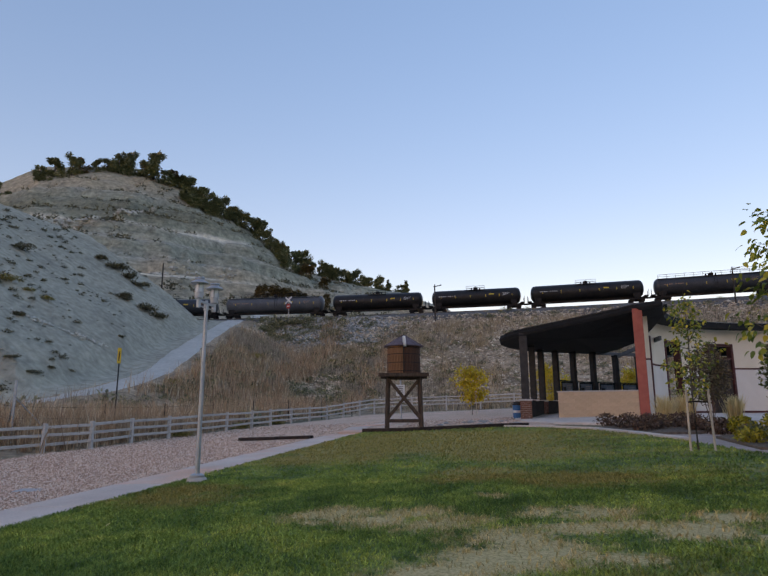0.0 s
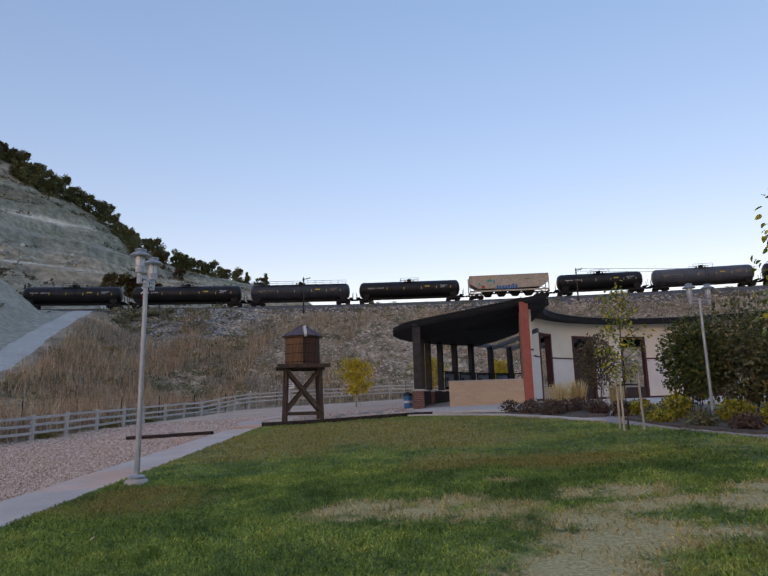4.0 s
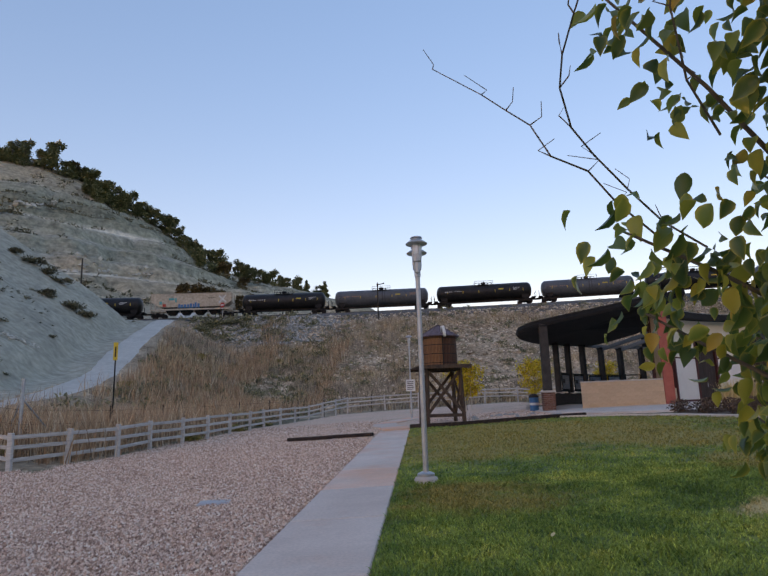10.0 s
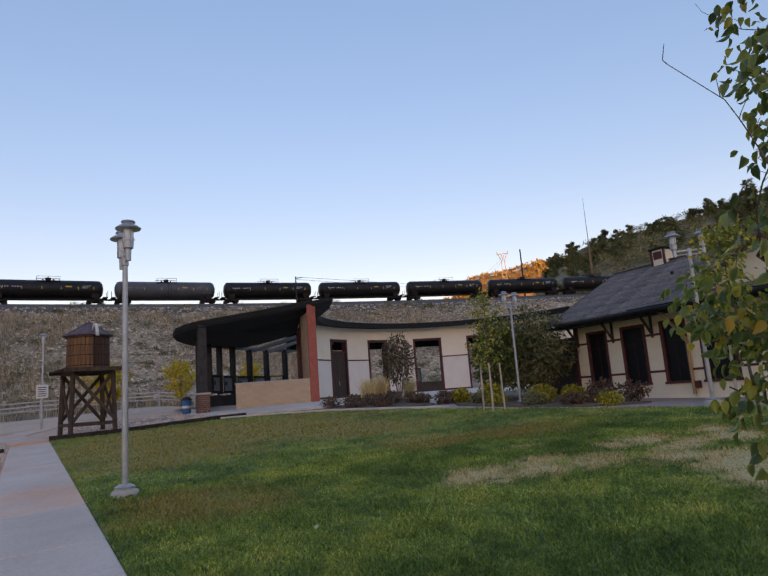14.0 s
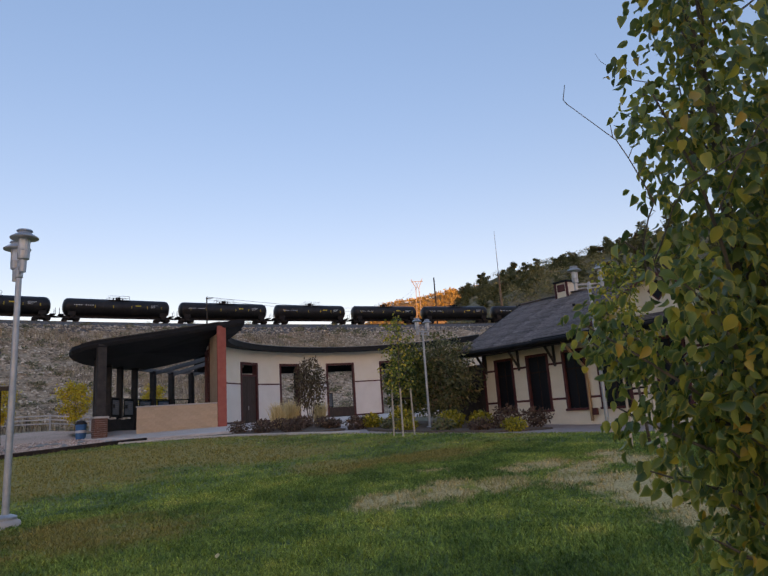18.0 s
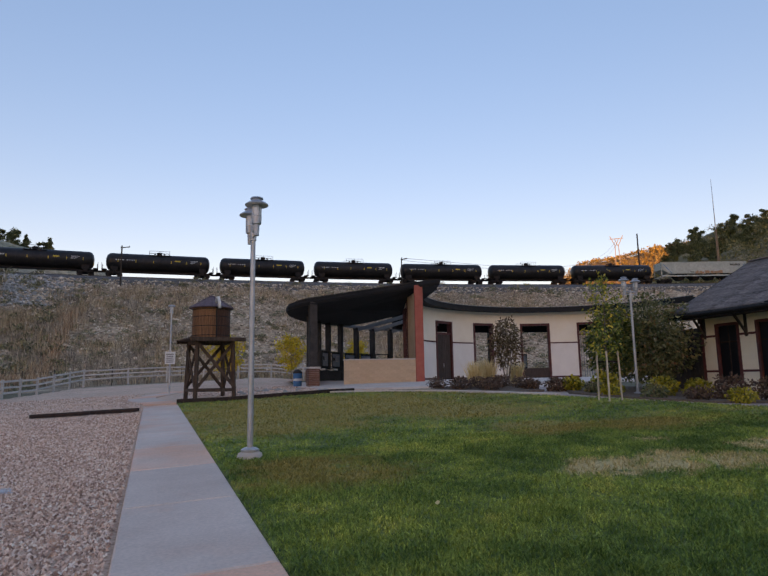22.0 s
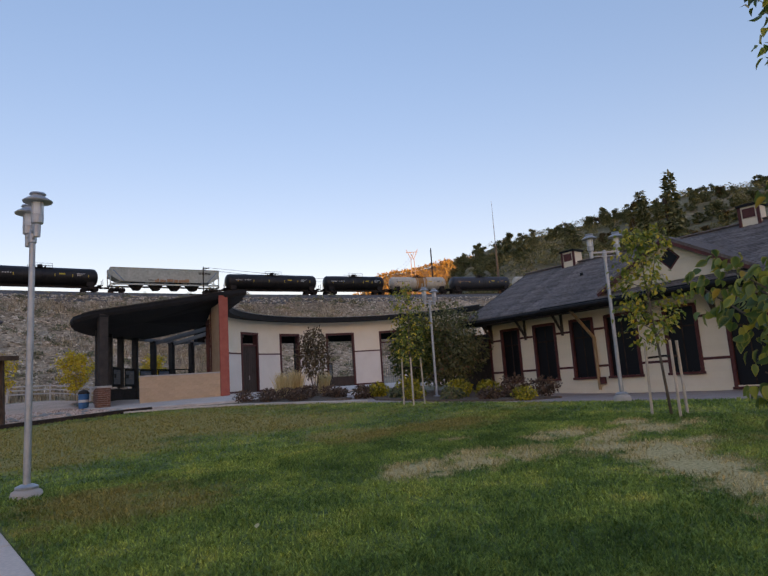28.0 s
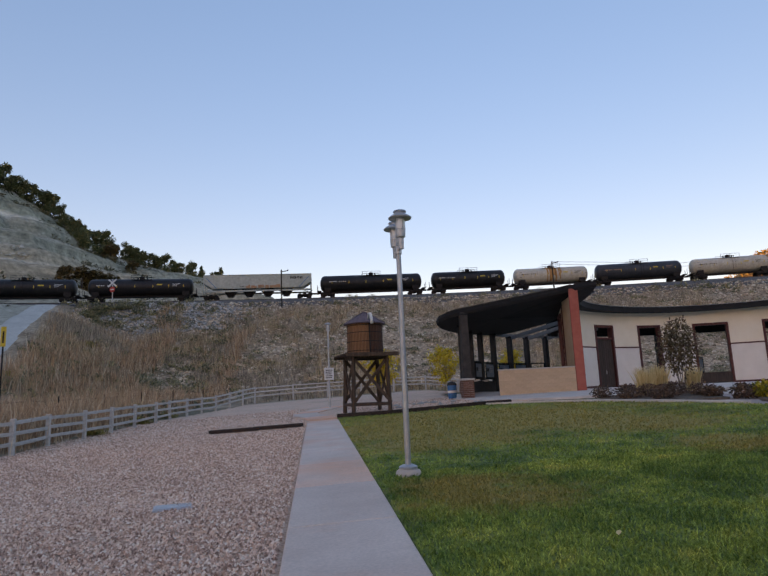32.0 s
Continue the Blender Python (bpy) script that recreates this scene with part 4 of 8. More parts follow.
def street_lamp(x, y, z, turn, label):
    """Galvanised twin-headed park lamp."""
    ob = thing("street_lamp", pose(x, y, z, 0, 0, turn), label, "lamp", "park lamps")
    part("footing", spin([(0.21, -0.3), (0.21, 0.03), (0.19, 0.08), (0.13, 0.11)], 20), M_CAP, ob, "pale concrete footing", True)
    part("base_plate", spin([(0.15, 0.11), (0.15, 0.14), (0.09, 0.17)], 16), M_STEEL, ob)
    part("pole", spin([(0.050, 0.12), (0.046, 1.9), (0.041, 3.60), (0.056, 3.61), (0.056, 3.74), (0.038, 3.76), (0.034, 3.82)], 16), M_STEEL, ob)
    part("crossarm", beam((-0.34, 0, 3.76), (0.34, 0, 3.76), 0.05, 0.05), M_STEEL, ob)
    part("crossarm", beam((-0.34, 0, 3.66), (0.34, 0, 3.66), 0.03, 0.03), M_STEEL, ob)
    for sx, dz in ((-0.34, 0.0), (0.34, 0.0)):
        hd = part("lamp_head", spin([(0.045, 3.62 + dz), (0.05, 3.80 + dz), (0.08, 3.82 + dz), (0.085, 3.94 + dz), (0.07, 3.95 + dz)], 16, at=(sx, 0, 0)), M_STEEL, ob)
        part("lens", spin([(0.07, 3.95 + dz), (0.078, 4.0 + dz), (0.078, 4.15 + dz), (0.07, 4.16 + dz)], 16, at=(sx, 0, 0)), M_GLOBE, hd, "clear glass lens")
        for a in range(4):
            ax, ay = sx + 0.084 * math.cos(a * 1.571 + 0.4), 0.084 * math.sin(a * 1.571 + 0.4)
            part("cage_rod", rod((ax, ay, 3.9 + dz), (ax, ay, 4.2 + dz), 0.01, seg=6), M_STEEL, hd)
        part("shade", spin([(0.19, 4.13 + dz), (0.195, 4.145 + dz), (0.15, 4.18 + dz), (0.09, 4.215 + dz), (0.085, 4.235 + dz), (0.11, 4.245 + dz), (0.10, 4.265 + dz), (0.03, 4.28 + dz)], 24, at=(sx, 0, 0)), M_STEEL, hd)
    return ob


street_lamp(-4.14, 12.86, yard(-4.14, 12.86), 90, "galvanised twin-headed lamp post at the lawn's edge")
street_lamp(10.45, 19.8, 0.76, 12, "galvanised twin-headed lamp post in the planting bed")
street_lamp(8.62, 11.2, 0.74, -42, "galvanised twin-headed lamp post before the house")


def sign_post():
    x, y = -4.75, 39.25
    z = yard(x, y)
    ob = thing("sign_post", pose(x, y, z), "slim steel lamp pole with a small white notice", "sign")
    part("pole", rod((0, 0, -0.2), (0, 0, 4.6), 0.06, 0.05, 10), M_STEEL, ob)
    part("sign", box(-0.28, 0.28, -0.085, -0.06, 1.6, 2.3, 0.005), M_WHITE, ob, "white notice")
    for k in range(5):
        part("line", box(-0.2, 0.2 - 0.03 * (k % 3), -0.092, -0.0851, 2.14 - k * 0.11, 2.18 - k * 0.11, 0.0), M_TIE, ob)
    part("lamp_head", spin([(0.09, 4.5), (0.09, 4.85), (0.2, 4.9), (0.16, 4.96), (0.04, 5.0)], 14), M_STEEL, ob)
    e = thing("road_sign", pose(-18.69, 30.31, land(-18.69, 30.31), 0, 0, 15), "yellow warning sign on a steel post by the dirt road", "sign")
    h = 5.0 - land(-18.69, 30.31)
    part("pole", rod((0, 0, -0.3), (0, 0, h), 0.035, seg=6), M_GEAR, e)
    part("sign", box(-0.1, 0.1, -0.06, -0.03, h - 0.75, h + 0.1, 0.004), M_YEL, e, "yellow plate seen edge-on")
    part("arrow", box(-0.03, 0.03, -0.068, -0.06, h - 0.6, h - 0.1, 0), M_TIE, e)


sign_post()


# ---------------------------------------------------------------- water tower
def water_tower():
    ob = thing("water_tower", pose(-3.18, 31.78, yard(-3.18, 31.78), 0, 0, 10.3), "small replica railway water tower of brown wood", "water tower")
    h, w, t = 2.54, 0.87, 0.79
    for sx in (-1, 1):
        for sy in (-1, 1):
            part("leg", beam((sx * w, sy * w, -0.1), (sx * t, sy * t, h), 0.15, 0.15, 0.012), M_WOODD, ob)
    for a, b in (((-1, -1), (1, -1)), ((1, -1), (1, 1)), ((1, 1), (-1, 1)), ((-1, 1), (-1, -1))):
        p, q = Vector((a[0] * w, a[1] * w, 0.38)), Vector((b[0] * t, b[1] * t, h - 0.12))
        p2, q2 = Vector((b[0] * w, b[1] * w, 0.38)), Vector((a[0] * t, a[1] * t, h - 0.12))
        part("brace", beam(p, q, 0.07, 0.14), M_WOODD, ob)
        part("brace", beam(p2 * 1.05, q2 * 1.0 + Vector((a[0] + b[0], a[1] + b[1], 0)) * 0.04, 0.07, 0.14), M_WOODD, ob)
        part("bottom_rail", beam((a[0] * w, a[1] * w, 0.34), (b[0] * w, b[1] * w, 0.34), 0.09, 0.14), M_WOODD, ob)
        part("top_rail", beam((a[0] * t, a[1] * t, h - 0.02), (b[0] * t, b[1] * t, h - 0.02), 0.12, 0.18), M_WOODD, ob)
    for k in range(13):
        y = -1.14 + k * 0.19
        part("deck_board", box(-1.22, 1.22, y - 0.088, y + 0.088, h + 0.07, h + 0.13, 0.008), M_WOODD, ob)
    for sy in (-1, 1):
        part("deck_edge", box(-1.25, 1.25, sy * 1.27 - 0.02, sy * 1.27 + 0.02, h - 0.04, h + 0.14, 0.005), M_WOODD, ob)
    base = h + 0.13
    n = 32
    core = part("tank", spin([(0.81, base), (0.79, base + 1.40)], 34), M_WOODD, ob)
    me = mesh_of("stave", box(-0.077, 0.077, -0.025, 0.025, 0, 1.42, 0.012), M_WOOD)
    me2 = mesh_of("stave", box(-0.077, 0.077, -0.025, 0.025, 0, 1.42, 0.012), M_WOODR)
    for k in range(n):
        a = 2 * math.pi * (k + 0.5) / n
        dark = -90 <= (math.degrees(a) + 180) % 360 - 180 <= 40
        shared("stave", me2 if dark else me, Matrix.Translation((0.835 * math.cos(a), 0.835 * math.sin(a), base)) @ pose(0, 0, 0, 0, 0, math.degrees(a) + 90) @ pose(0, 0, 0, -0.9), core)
    for z in (0.12, 0.55, 0.98, 1.31):
        part("hoop", spin([(0.873 - 0.015 * z, base + z), (0.873 - 0.015 * z, base + z + 0.03)], 34), M_GEAR, core)
    rb = base + 1.40
    r = part("roof", spin([(1.0, rb), (1.02, rb + 0.03), (0.52, rb + 0.34), (0.06, rb + 0.60), (0.02, rb + 0.66)], 14), M_ROOFP, ob, "purple-brown conical shingle roof")
    for k in range(14):
        a = 2 * math.pi * k / 14
        part("roof_rib", rod((1.02 * math.cos(a), 1.02 * math.sin(a), rb + 0.035), (0.06 * math.cos(a), 0.06 * math.sin(a), rb + 0.62), 0.018, seg=5), M_ROOFP, r)
    sp = part("spout", limb(bmesh.new(), [(0.0, -0.74, rb + 0.18), (0.0, -0.86, rb + 0.44), (0.03, -0.98, rb + 0.43), (0.06, -1.06, rb + 0.2), (0.07, -1.09, rb - 0.06)], 0.06, 0.075, 10), M_WHITE, ob, "white bent spout pipe", True)
    part("downpipe", rod((0.0, -0.885, base + 0.02), (0.0, -0.875, rb), 0.03, seg=8), M_GEAR, sp)


water_tower()


# ---------------------------------------------------------------- pavilion
def pavilion():
    ob = thing("pavilion", Matrix(), "open picnic pavilion with a black swooping roof on dark posts", "pavilion")
    rim = [(10.1, 34.7, 7.02), (8.9, 35.3, 6.90), (8.0, 35.65, 6.74), (5.5, 36.2, 6.33), (3.6, 36.5, 6.02), (2.5, 36.75, 5.84), (1.95, 37.0, 5.70), (1.64, 37.4, 5.60), (1.66, 38.1, 5.52), (2.1, 39.3, 5.44), (3.0, 41.1, 5.42), (3.9, 42.9, 5.48), (5.0, 44.8, 5.58), (6.6, 47.2, 5.70), (8.0, 49.2, 5.80), (8.94, 50.0, 5.84), (9.6, 46.5, 5.82), (10.1, 42.2, 5.88), (10.3, 40.2, 6.08), (10.5, 38.2, 6.50), (10.55, 36.4, 6.86)]
    bm = bmesh.new()
    cx, cy, cz = 6.2, 40.6, 6.06
    lo = [bm.verts.new(p) for p in rim]
    mid = [bm.verts.new((x + (x - cx) * 0.012, y + (y - cy) * 0.012, z + 0.16)) for x, y, z in rim]
    hi = [bm.verts.new((x, y, z + 0.36)) for x, y, z in rim]
    c0, c1 = bm.verts.new((cx, cy, cz)), bm.verts.new((cx, cy, cz + 0.42))
    n = len(rim)
    for i in range(n):
        j = (i + 1) % n
        bm.faces.new((lo[i], lo[j], c0))
        bm.faces.new((hi[j], hi[i], c1))
        bm.faces.new((lo[j], lo[i], mid[i], mid[j]))
        bm.faces.new((mid[j], mid[i], hi[i], hi[j]))
    bmesh.ops.recalc_face_normals(bm, faces=bm.faces[:])
    roof = part("roof", bm, M_BLACKM, ob, "black roof slab with a rounded end")
    for p, q in zip(rim[1:6], rim[2:7]):
        part("gutter_lip", beam((p[0], p[1] - 0.03, p[2] + 0.37), (q[0], q[1] - 0.03, q[2] + 0.37), 0.05, 0.05, 0.0), M_POST, roof)
    # the colonnade swings away in a long arc from the front pier
    arc = [(2.94, 36.83, 5.98), (3.48, 39.8, 5.62), (4.1, 42.0, 5.52), (5.14, 43.95, 5.6), (6.5, 46.35, 5.72), (8.1, 48.5, 5.85), (9.95, 50.15, 5.72), (11.8, 51.4, 5.74), (13.75, 52.2, 5.78)]
    for k, (x, y, z) in enumerate(arc):
        hw = 0.22 if k == 0 else 0.18
        post = part("post", box(-hw, hw, -hw, hw, 2.2 if k < 5 else 1.2, z + 0.06, 0.02, Matrix.Translation((x, y, 0)) @ pose(0, 0, 0, 0, 0, -8 * k)), M_POST, ob)
        part("post_plate", box(-hw - 0.03, hw + 0.03, -hw - 0.03, hw + 0.03, z - 0.10, z - 0.02, 0.01, Matrix.Translation((x, y, 0)) @ pose(0, 0, 0, 0, 0, -8 * k)), M_BLACKM, post)
    # low dark wall under the posts, with pale caps
    for k in range(6):
        (xa, ya, _), (xb, yb, _) = arc[k], arc[k + 1]
        part("dark_wall", beam((xa, ya, 1.62), (xb, yb, 1.62), 0.24, 1.16, 0.0), M_POST, ob, "dark low wall panel")
        part("wall_cap", beam((xa, ya, 2.225), (xb, yb, 2.225), 0.32, 0.05, 0.0), M_POST, ob)
    for k in (1, 3, 4):
        x, y, _ = arc[k]
        part("cap", box(x - 0.31, x + 0.31, y - 0.31, y + 0.31, 2.2, 2.30, 0.02), M_CAP, ob, "pale stone cap")
    # balustrade and reading panels between the back posts
    for k in range(3, 8):
        (xa, ya, _), (xb, yb, _) = arc[k], arc[k + 1]
        for z in (2.42, 3.62):
            part("rail", beam((xa, ya, z), (xb, yb, z), 0.06, 0.08, 0), M_BLACKM, ob)
        d = Vector((xb - xa, yb - ya, 0))
        m = Matrix.Translation((xa, ya, 0)) @ pose(0, 0, 0, 0, 0, math.degrees(math.atan2(d.y, d.x)))
        ln = d.length
        for f in (0.14, 0.86):
            part("baluster", box(ln * f - 0.05, ln * f + 0.05, -0.05, 0.05, 2.25, 3.66, 0.0, m), M_BLACKM, ob)
        if k == 7:
            continue
        pan = part("panel_frame", box(ln * 0.2, ln * 0.8, -0.12, -0.06, 2.45, 3.56, 0.01, m), M_BLACKM, ob)
        part("reading_panel", box(ln * 0.2 + 0.07, ln * 0.8 - 0.07, -0.14, -0.118, 2.54, 3.47, 0.0, m), M_PANEL, pan, "blue-grey display panel")
        part("picture_patch", box(ln * 0.24, ln * 0.4, -0.147, -0.138, 2.95, 3.2, 0.0, m), M_POST, pan)
        for r in range(4):
            part("line", box(ln * 0.46, ln * (0.72 - 0.05 * (r % 2)), -0.147, -0.138, 3.3 - 0.13 * r, 3.33 - 0.13 * r, 0.0, m), M_CAP, pan)
    # brick piers with caps
    for x0, y0, w in ((2.63, 36.5, 0.62), (3.82, 41.7, 0.58)):
        pier = part("pier", box(x0 + 0.02, x0 + w - 0.02, y0 + 0.02, y0 + w - 0.02, 0.7, 2.18, 0.0), M_CAP, ob, "brick pier")
        rows = 14
        me = mesh_of("brick", box(0, w / 2 - 0.012, 0, 0.03, 0, 0.093, 0.006), M_BRICK)
        me2 = mesh_of("brick", box(0, w / 4 - 0.012, 0, 0.03, 0, 0.093, 0.006), M_BRICK)
        for face in range(4):
            c = Matrix.Translation((x0 + w / 2, y0 + w / 2, 0)) @ pose(0, 0, 0, 0, 0, face * 90) @ Matrix.Translation((-w / 2, -w / 2, 0))
            for r in range(rows):
                z = 0.72 + r * 0.105
                if r % 2:
                    spans = ((0.006, me2), (w / 4 + 0.006, me), (3 * w / 4 + 0.006, me2))
                else:
                    spans = ((0.006, me), (w / 2 + 0.006, me))
                for u, m in spans:
                    shared("brick", m, c @ Matrix.Translation((u, -0.01, z)), pier)
        part("cap", box(x0 - 0.06, x0 + w + 0.06, y0 - 0.06, y0 + w + 0.06, 2.18, 2.29, 0.02), M_CAP, ob, "pale stone cap")
    # long low wall of tan blocks
    a, b = Vector((4.74, 36.66, 0)), Vector((8.76, 35.46, 0))
    wall = part("low_wall", beam((a.x, a.y, 1.75), (b.x, b.y, 1.75), 0.26, 1.78, 0.0), M_TAN, ob, "tan block parapet wall")
    ln = (b - a).length
    turn = Matrix.Translation((a.x, a.y, 0)) @ pose(0, 0, 0, 0, 0, math.degrees(math.atan2(b.y - a.y, b.x - a.x)))
    me = mesh_of("block", box(0.004, 0.596, -0.147, -0.125, 0.004, 0.196, 0.005), M_TAN)
    me2 = mesh_of("block", box(0.004, 0.296, -0.147, -0.125, 0.004, 0.196, 0.005), M_TAN)
    for r in range(8):
        z = 1.06 + 0.2 * r
        u = 0.0
        if r % 2:
            shared("block", me2, turn @ Matrix.Translation((0, 0, z)), wall)
            u = 0.3
        while u + 0.6 <= ln + 0.01:
            shared("block", me, turn @ Matrix.Translation((u, 0, z)), wall)
            u += 0.6
    part("coping", beam((a.x - 0.05, a.y, 2.68), (b.x, b.y, 2.68), 0.36, 0.07, 0.01), M_CAP, ob, "pale coping")
    # the tall red and tan fin
    fm = Matrix.Translation((8.74, 35.36, 0)) @ pose(0, 0, 0, 0, 0, -11.8)
    fin = part("fin_wall", box(0.03, 0.47, 0.08, 2.30, 0.9, 6.62, 0.02, fm), M_TAN, ob, "tan side of the tall fin wall")
    part("cladding", box(0.0, 0.50, -0.08, 0.08, 0.95, 7.04, 0.015, fm), M_RED, fin, "red stucco face")
    part("back_jamb", box(0.0, 0.50, 2.30, 2.52, 0.95, 6.40, 0.01, fm), M_TRIM, fin, "maroon back edge")
    # header along the posts past the roof, and pergola beams to the hall
    for (xa, ya, _), (xb, yb, _) in zip(arc[5:], arc[6:] + [(16.2, 52.8, 0)]):
        part("pergola_beam", beam((xa, ya, 5.82), (xb, yb, 5.82), 0.16, 0.24, 0.01), M_POSTG, ob, "dark header beam")
    for k, (xb, yb) in enumerate(((11.2, 40.6), (12.5, 44.0), (14.3, 46.5), (16.4, 48.0))):
        xa, ya, _ = arc[min(6 + k, 8)]
        xa += 0.15 + (2.0 if k == 3 else 0)
        part("pergola_beam", beam((xa, ya + 0.5, 5.62), (xb, yb, 5.98), 0.16, 0.26, 0.01), M_POSTG, ob, "grey pergola beam")
    return ob


M_PANEL = noisy("display_panel", two((0.10, 0.14, 0.18), (0.22, 0.27, 0.32)), 2.5, 7, 0.35, 0)
M_POSTG = noisy("grey_beam_paint", two((0.12, 0.13, 0.13), (0.18, 0.19, 0.19)), 3, 7, 0.7, 0.2, 30)
pavilion()

# ---------------------------------------------------------------- curved hall
RC, RW, FLOOR = (21.6, 36.1), 11.9, 1.42


def arc_slab(bm, r0, r1, a0, a1, z0, z1, step=1.5):
    """A curved block between two radii, two angles and two heights about the hall's centre."""
    n = max(1, int(abs(a1 - a0) / step))
    ring = []
    for i in range(n + 1):
        a = radians(a0 + (a1 - a0) * i / n)
        c, s = math.cos(a), math.sin(a)
        ring.append([bm.verts.new((RC[0] + r * c, RC[1] + r * s, z)) for r, z in ((r0, z0), (r1, z0), (r1, z1), (r0, z1))])
    for p, q in zip(ring, ring[1:]):
        for k in range(4):
            bm.faces.new((p[k], p[(k + 1) % 4], q[(k + 1) % 4], q[k]))
    bm.faces.new(ring[0][::-1])
    bm.faces.new(ring[-1])
    bmesh.ops.recalc_face_normals(bm, faces=bm.faces[:])
    return bm


def curved_hall():
    ob = thing("curved_hall", Matrix(), "curved cream stucco wall with tall openings and a dark flat roof", "building")
    opens = [(162.5, 10, "gap"), (139.5, 9.5, "gap"), (116.7, 10.6, "door"), (94.8, 9.8, "win"), (71.3, 12.6, "win"), (49, 10, "screen"), (27, 10, "win")]
    top, head, band = 7.1, 6.1, 4.40
    edge = 178.0
    spans = []
    for c, w, kind in opens:
        spans.append((edge, c + w / 2))
        edge = c - w / 2
    spans.append((edge, 8.0))
    for a0, a1 in spans:
        part("wall", arc_slab(bmesh.new(), RW, RW + 0.35, a1, a0, 1.0, band - 0.05), M_GREYST, ob, "pale grey lower stucco wall")
        part("wall", arc_slab(bmesh.new(), RW, RW + 0.35, a1, a0, band + 0.05, head), M_CREAM, ob, "cream upper stucco wall")
        part("band", arc_slab(bmesh.new(), RW - 0.03, RW + 0.36, a1, a0, band - 0.05, band + 0.05), M_TRIM, ob, "maroon band")
        part("base_trim", arc_slab(bmesh.new(), RW - 0.035, RW + 0.0, a1, a0, 1.3, 1.56), M_TRIM, ob)
    part("wall", arc_slab(bmesh.new(), RW, RW + 0.35, 8, 178, head, top), M_CREAM, ob, "cream wall head")
    dg = math.degrees
    for c, w, kind in opens:
        fw = dg(0.17 / RW)
        a, b = c - w / 2, c + w / 2
        fr = part("opening_frame", arc_slab(bmesh.new(), RW - 0.05, RW + 0.40, a, a + fw, 1.3, head), M_TRIM, ob, "maroon frame")
        part("jamb", arc_slab(bmesh.new(), RW - 0.05, RW + 0.40, b - fw, b, 1.3, head), M_TRIM, fr)
        part("lintel", arc_slab(bmesh.new(), RW - 0.052, RW + 0.402, a, b, head - 0.17, head), M_TRIM, fr)
        if kind == "door":
            part("transom", arc_slab(bmesh.new(), RW + 0.02, RW + 0.3, a + fw, b - fw, 5.02, 5.16), M_TRIM, fr)
            d = part("door", arc_slab(bmesh.new(), RW + 0.14, RW + 0.2, a + fw, b - fw, 1.42, 5.02), M_DOOR, ob, "dark plank double door")
            n = 8
            for k in range(n):
                p0 = a + fw + (b - a - 2 * fw) * k / n
                p1 = a + fw + (b - a - 2 * fw) * (k + 1) / n
                part("plank", arc_slab(bmesh.new(), RW + 0.11, RW + 0.14, p0 + 0.05, p1 - 0.05, 1.45, 5.0), M_DOOR, d)
            part("handle", rod((RC[0] + (RW + 0.06) * math.cos(radians(c)), RC[1] + (RW + 0.06) * math.sin(radians(c)), 2.4), (RC[0] + (RW + 0.06) * math.cos(radians(c)), RC[1] + (RW + 0.06) * math.sin(radians(c)), 2.7), 0.025), M_STEEL, d)
        elif kind == "win":
            part("sill_panel", arc_slab(bmesh.new(), RW + 0.05, RW + 0.25, a + fw, b - fw, 1.42, 2.25), M_DOOR, ob, "dark lower panel")
        elif kind == "gap":
            part("sill_panel", arc_slab(bmesh.new(), RW + 0.05, RW + 0.25, a + fw, b - fw, 1.42, 2.35), M_TAN, ob, "tan lower panel")
        else:
            for k in range(9):
                p = a + fw + (b - a - 2 * fw) * (k + 0.5) / 9
                part("bar", arc_slab(bmesh.new(), RW + 0.1, RW + 0.14, p - 0.09, p + 0.09, 1.42, 5.1), M_POSTG, fr)
            part("transom", arc_slab(bmesh.new(), RW + 0.05, RW + 0.25, a + fw, b - fw, 5.02, 5.14), M_TRIM, fr)
    r = part("roof", arc_slab(bmesh.new(), RW - 1.0, RW + 4.3, 4, 126, 7.06, 7.3), M_BLACKM, ob, "black flat roof with a curved eave")
    part("roof_edge", arc_slab(bmesh.new(), RW - 1.0, RW + 0.9, 126, 176, 7.06, 7.3), M_BLACKM, r)
    part("fascia", arc_slab(bmesh.new(), RW - 1.10, RW - 0.98, 4, 178, 7.0, 7.40), M_BLACKM, r)
    part("flashing", arc_slab(bmesh.new(), RW - 1.12, RW - 0.80, 4, 178, 7.40, 7.44), M_STEEL2, r, "grey metal drip edge")
    # added black strip: stands in for the ceiling's shade at the openings' heads
    part("ceiling_shade_strip", arc_slab(bmesh.new(), RW + 3.95, RW + 4.28, 4, 122, 5.65, 7.06), M_BLACKM, ob, "added black strip standing in for the shaded ceiling under the roof")
    for a in (105, 83, 60, 38, 18):
        c, s = math.cos(radians(a)), math.sin(radians(a))
        x, y = RC[0] + (RW + 4.0) * c, RC[1] + (RW + 4.0) * s
        part("back_post", box(x - 0.15, x + 0.15, y - 0.15, y + 0.15, 1.2, 7.06, 0.02), M_POST, ob)
    for a in (100, 74):
        c, s = math.cos(radians(a)), math.sin(radians(a))
        x, y = RC[0] + (RW + 3.2) * c, RC[1] + (RW + 3.2) * s
        st = thing("display_stand", pose(x, y, 1.42), "framed blue-grey display panel under the roof", "sign", "display stands")
        part("panel_frame", box(-0.9, 0.9, -0.04, 0.04, 0.9, 2.2, 0.01), M_BLACKM, st)
        part("reading_panel", box(-0.82, 0.82, -0.06, -0.041, 0.98, 2.12, 0), M_PANEL, st)
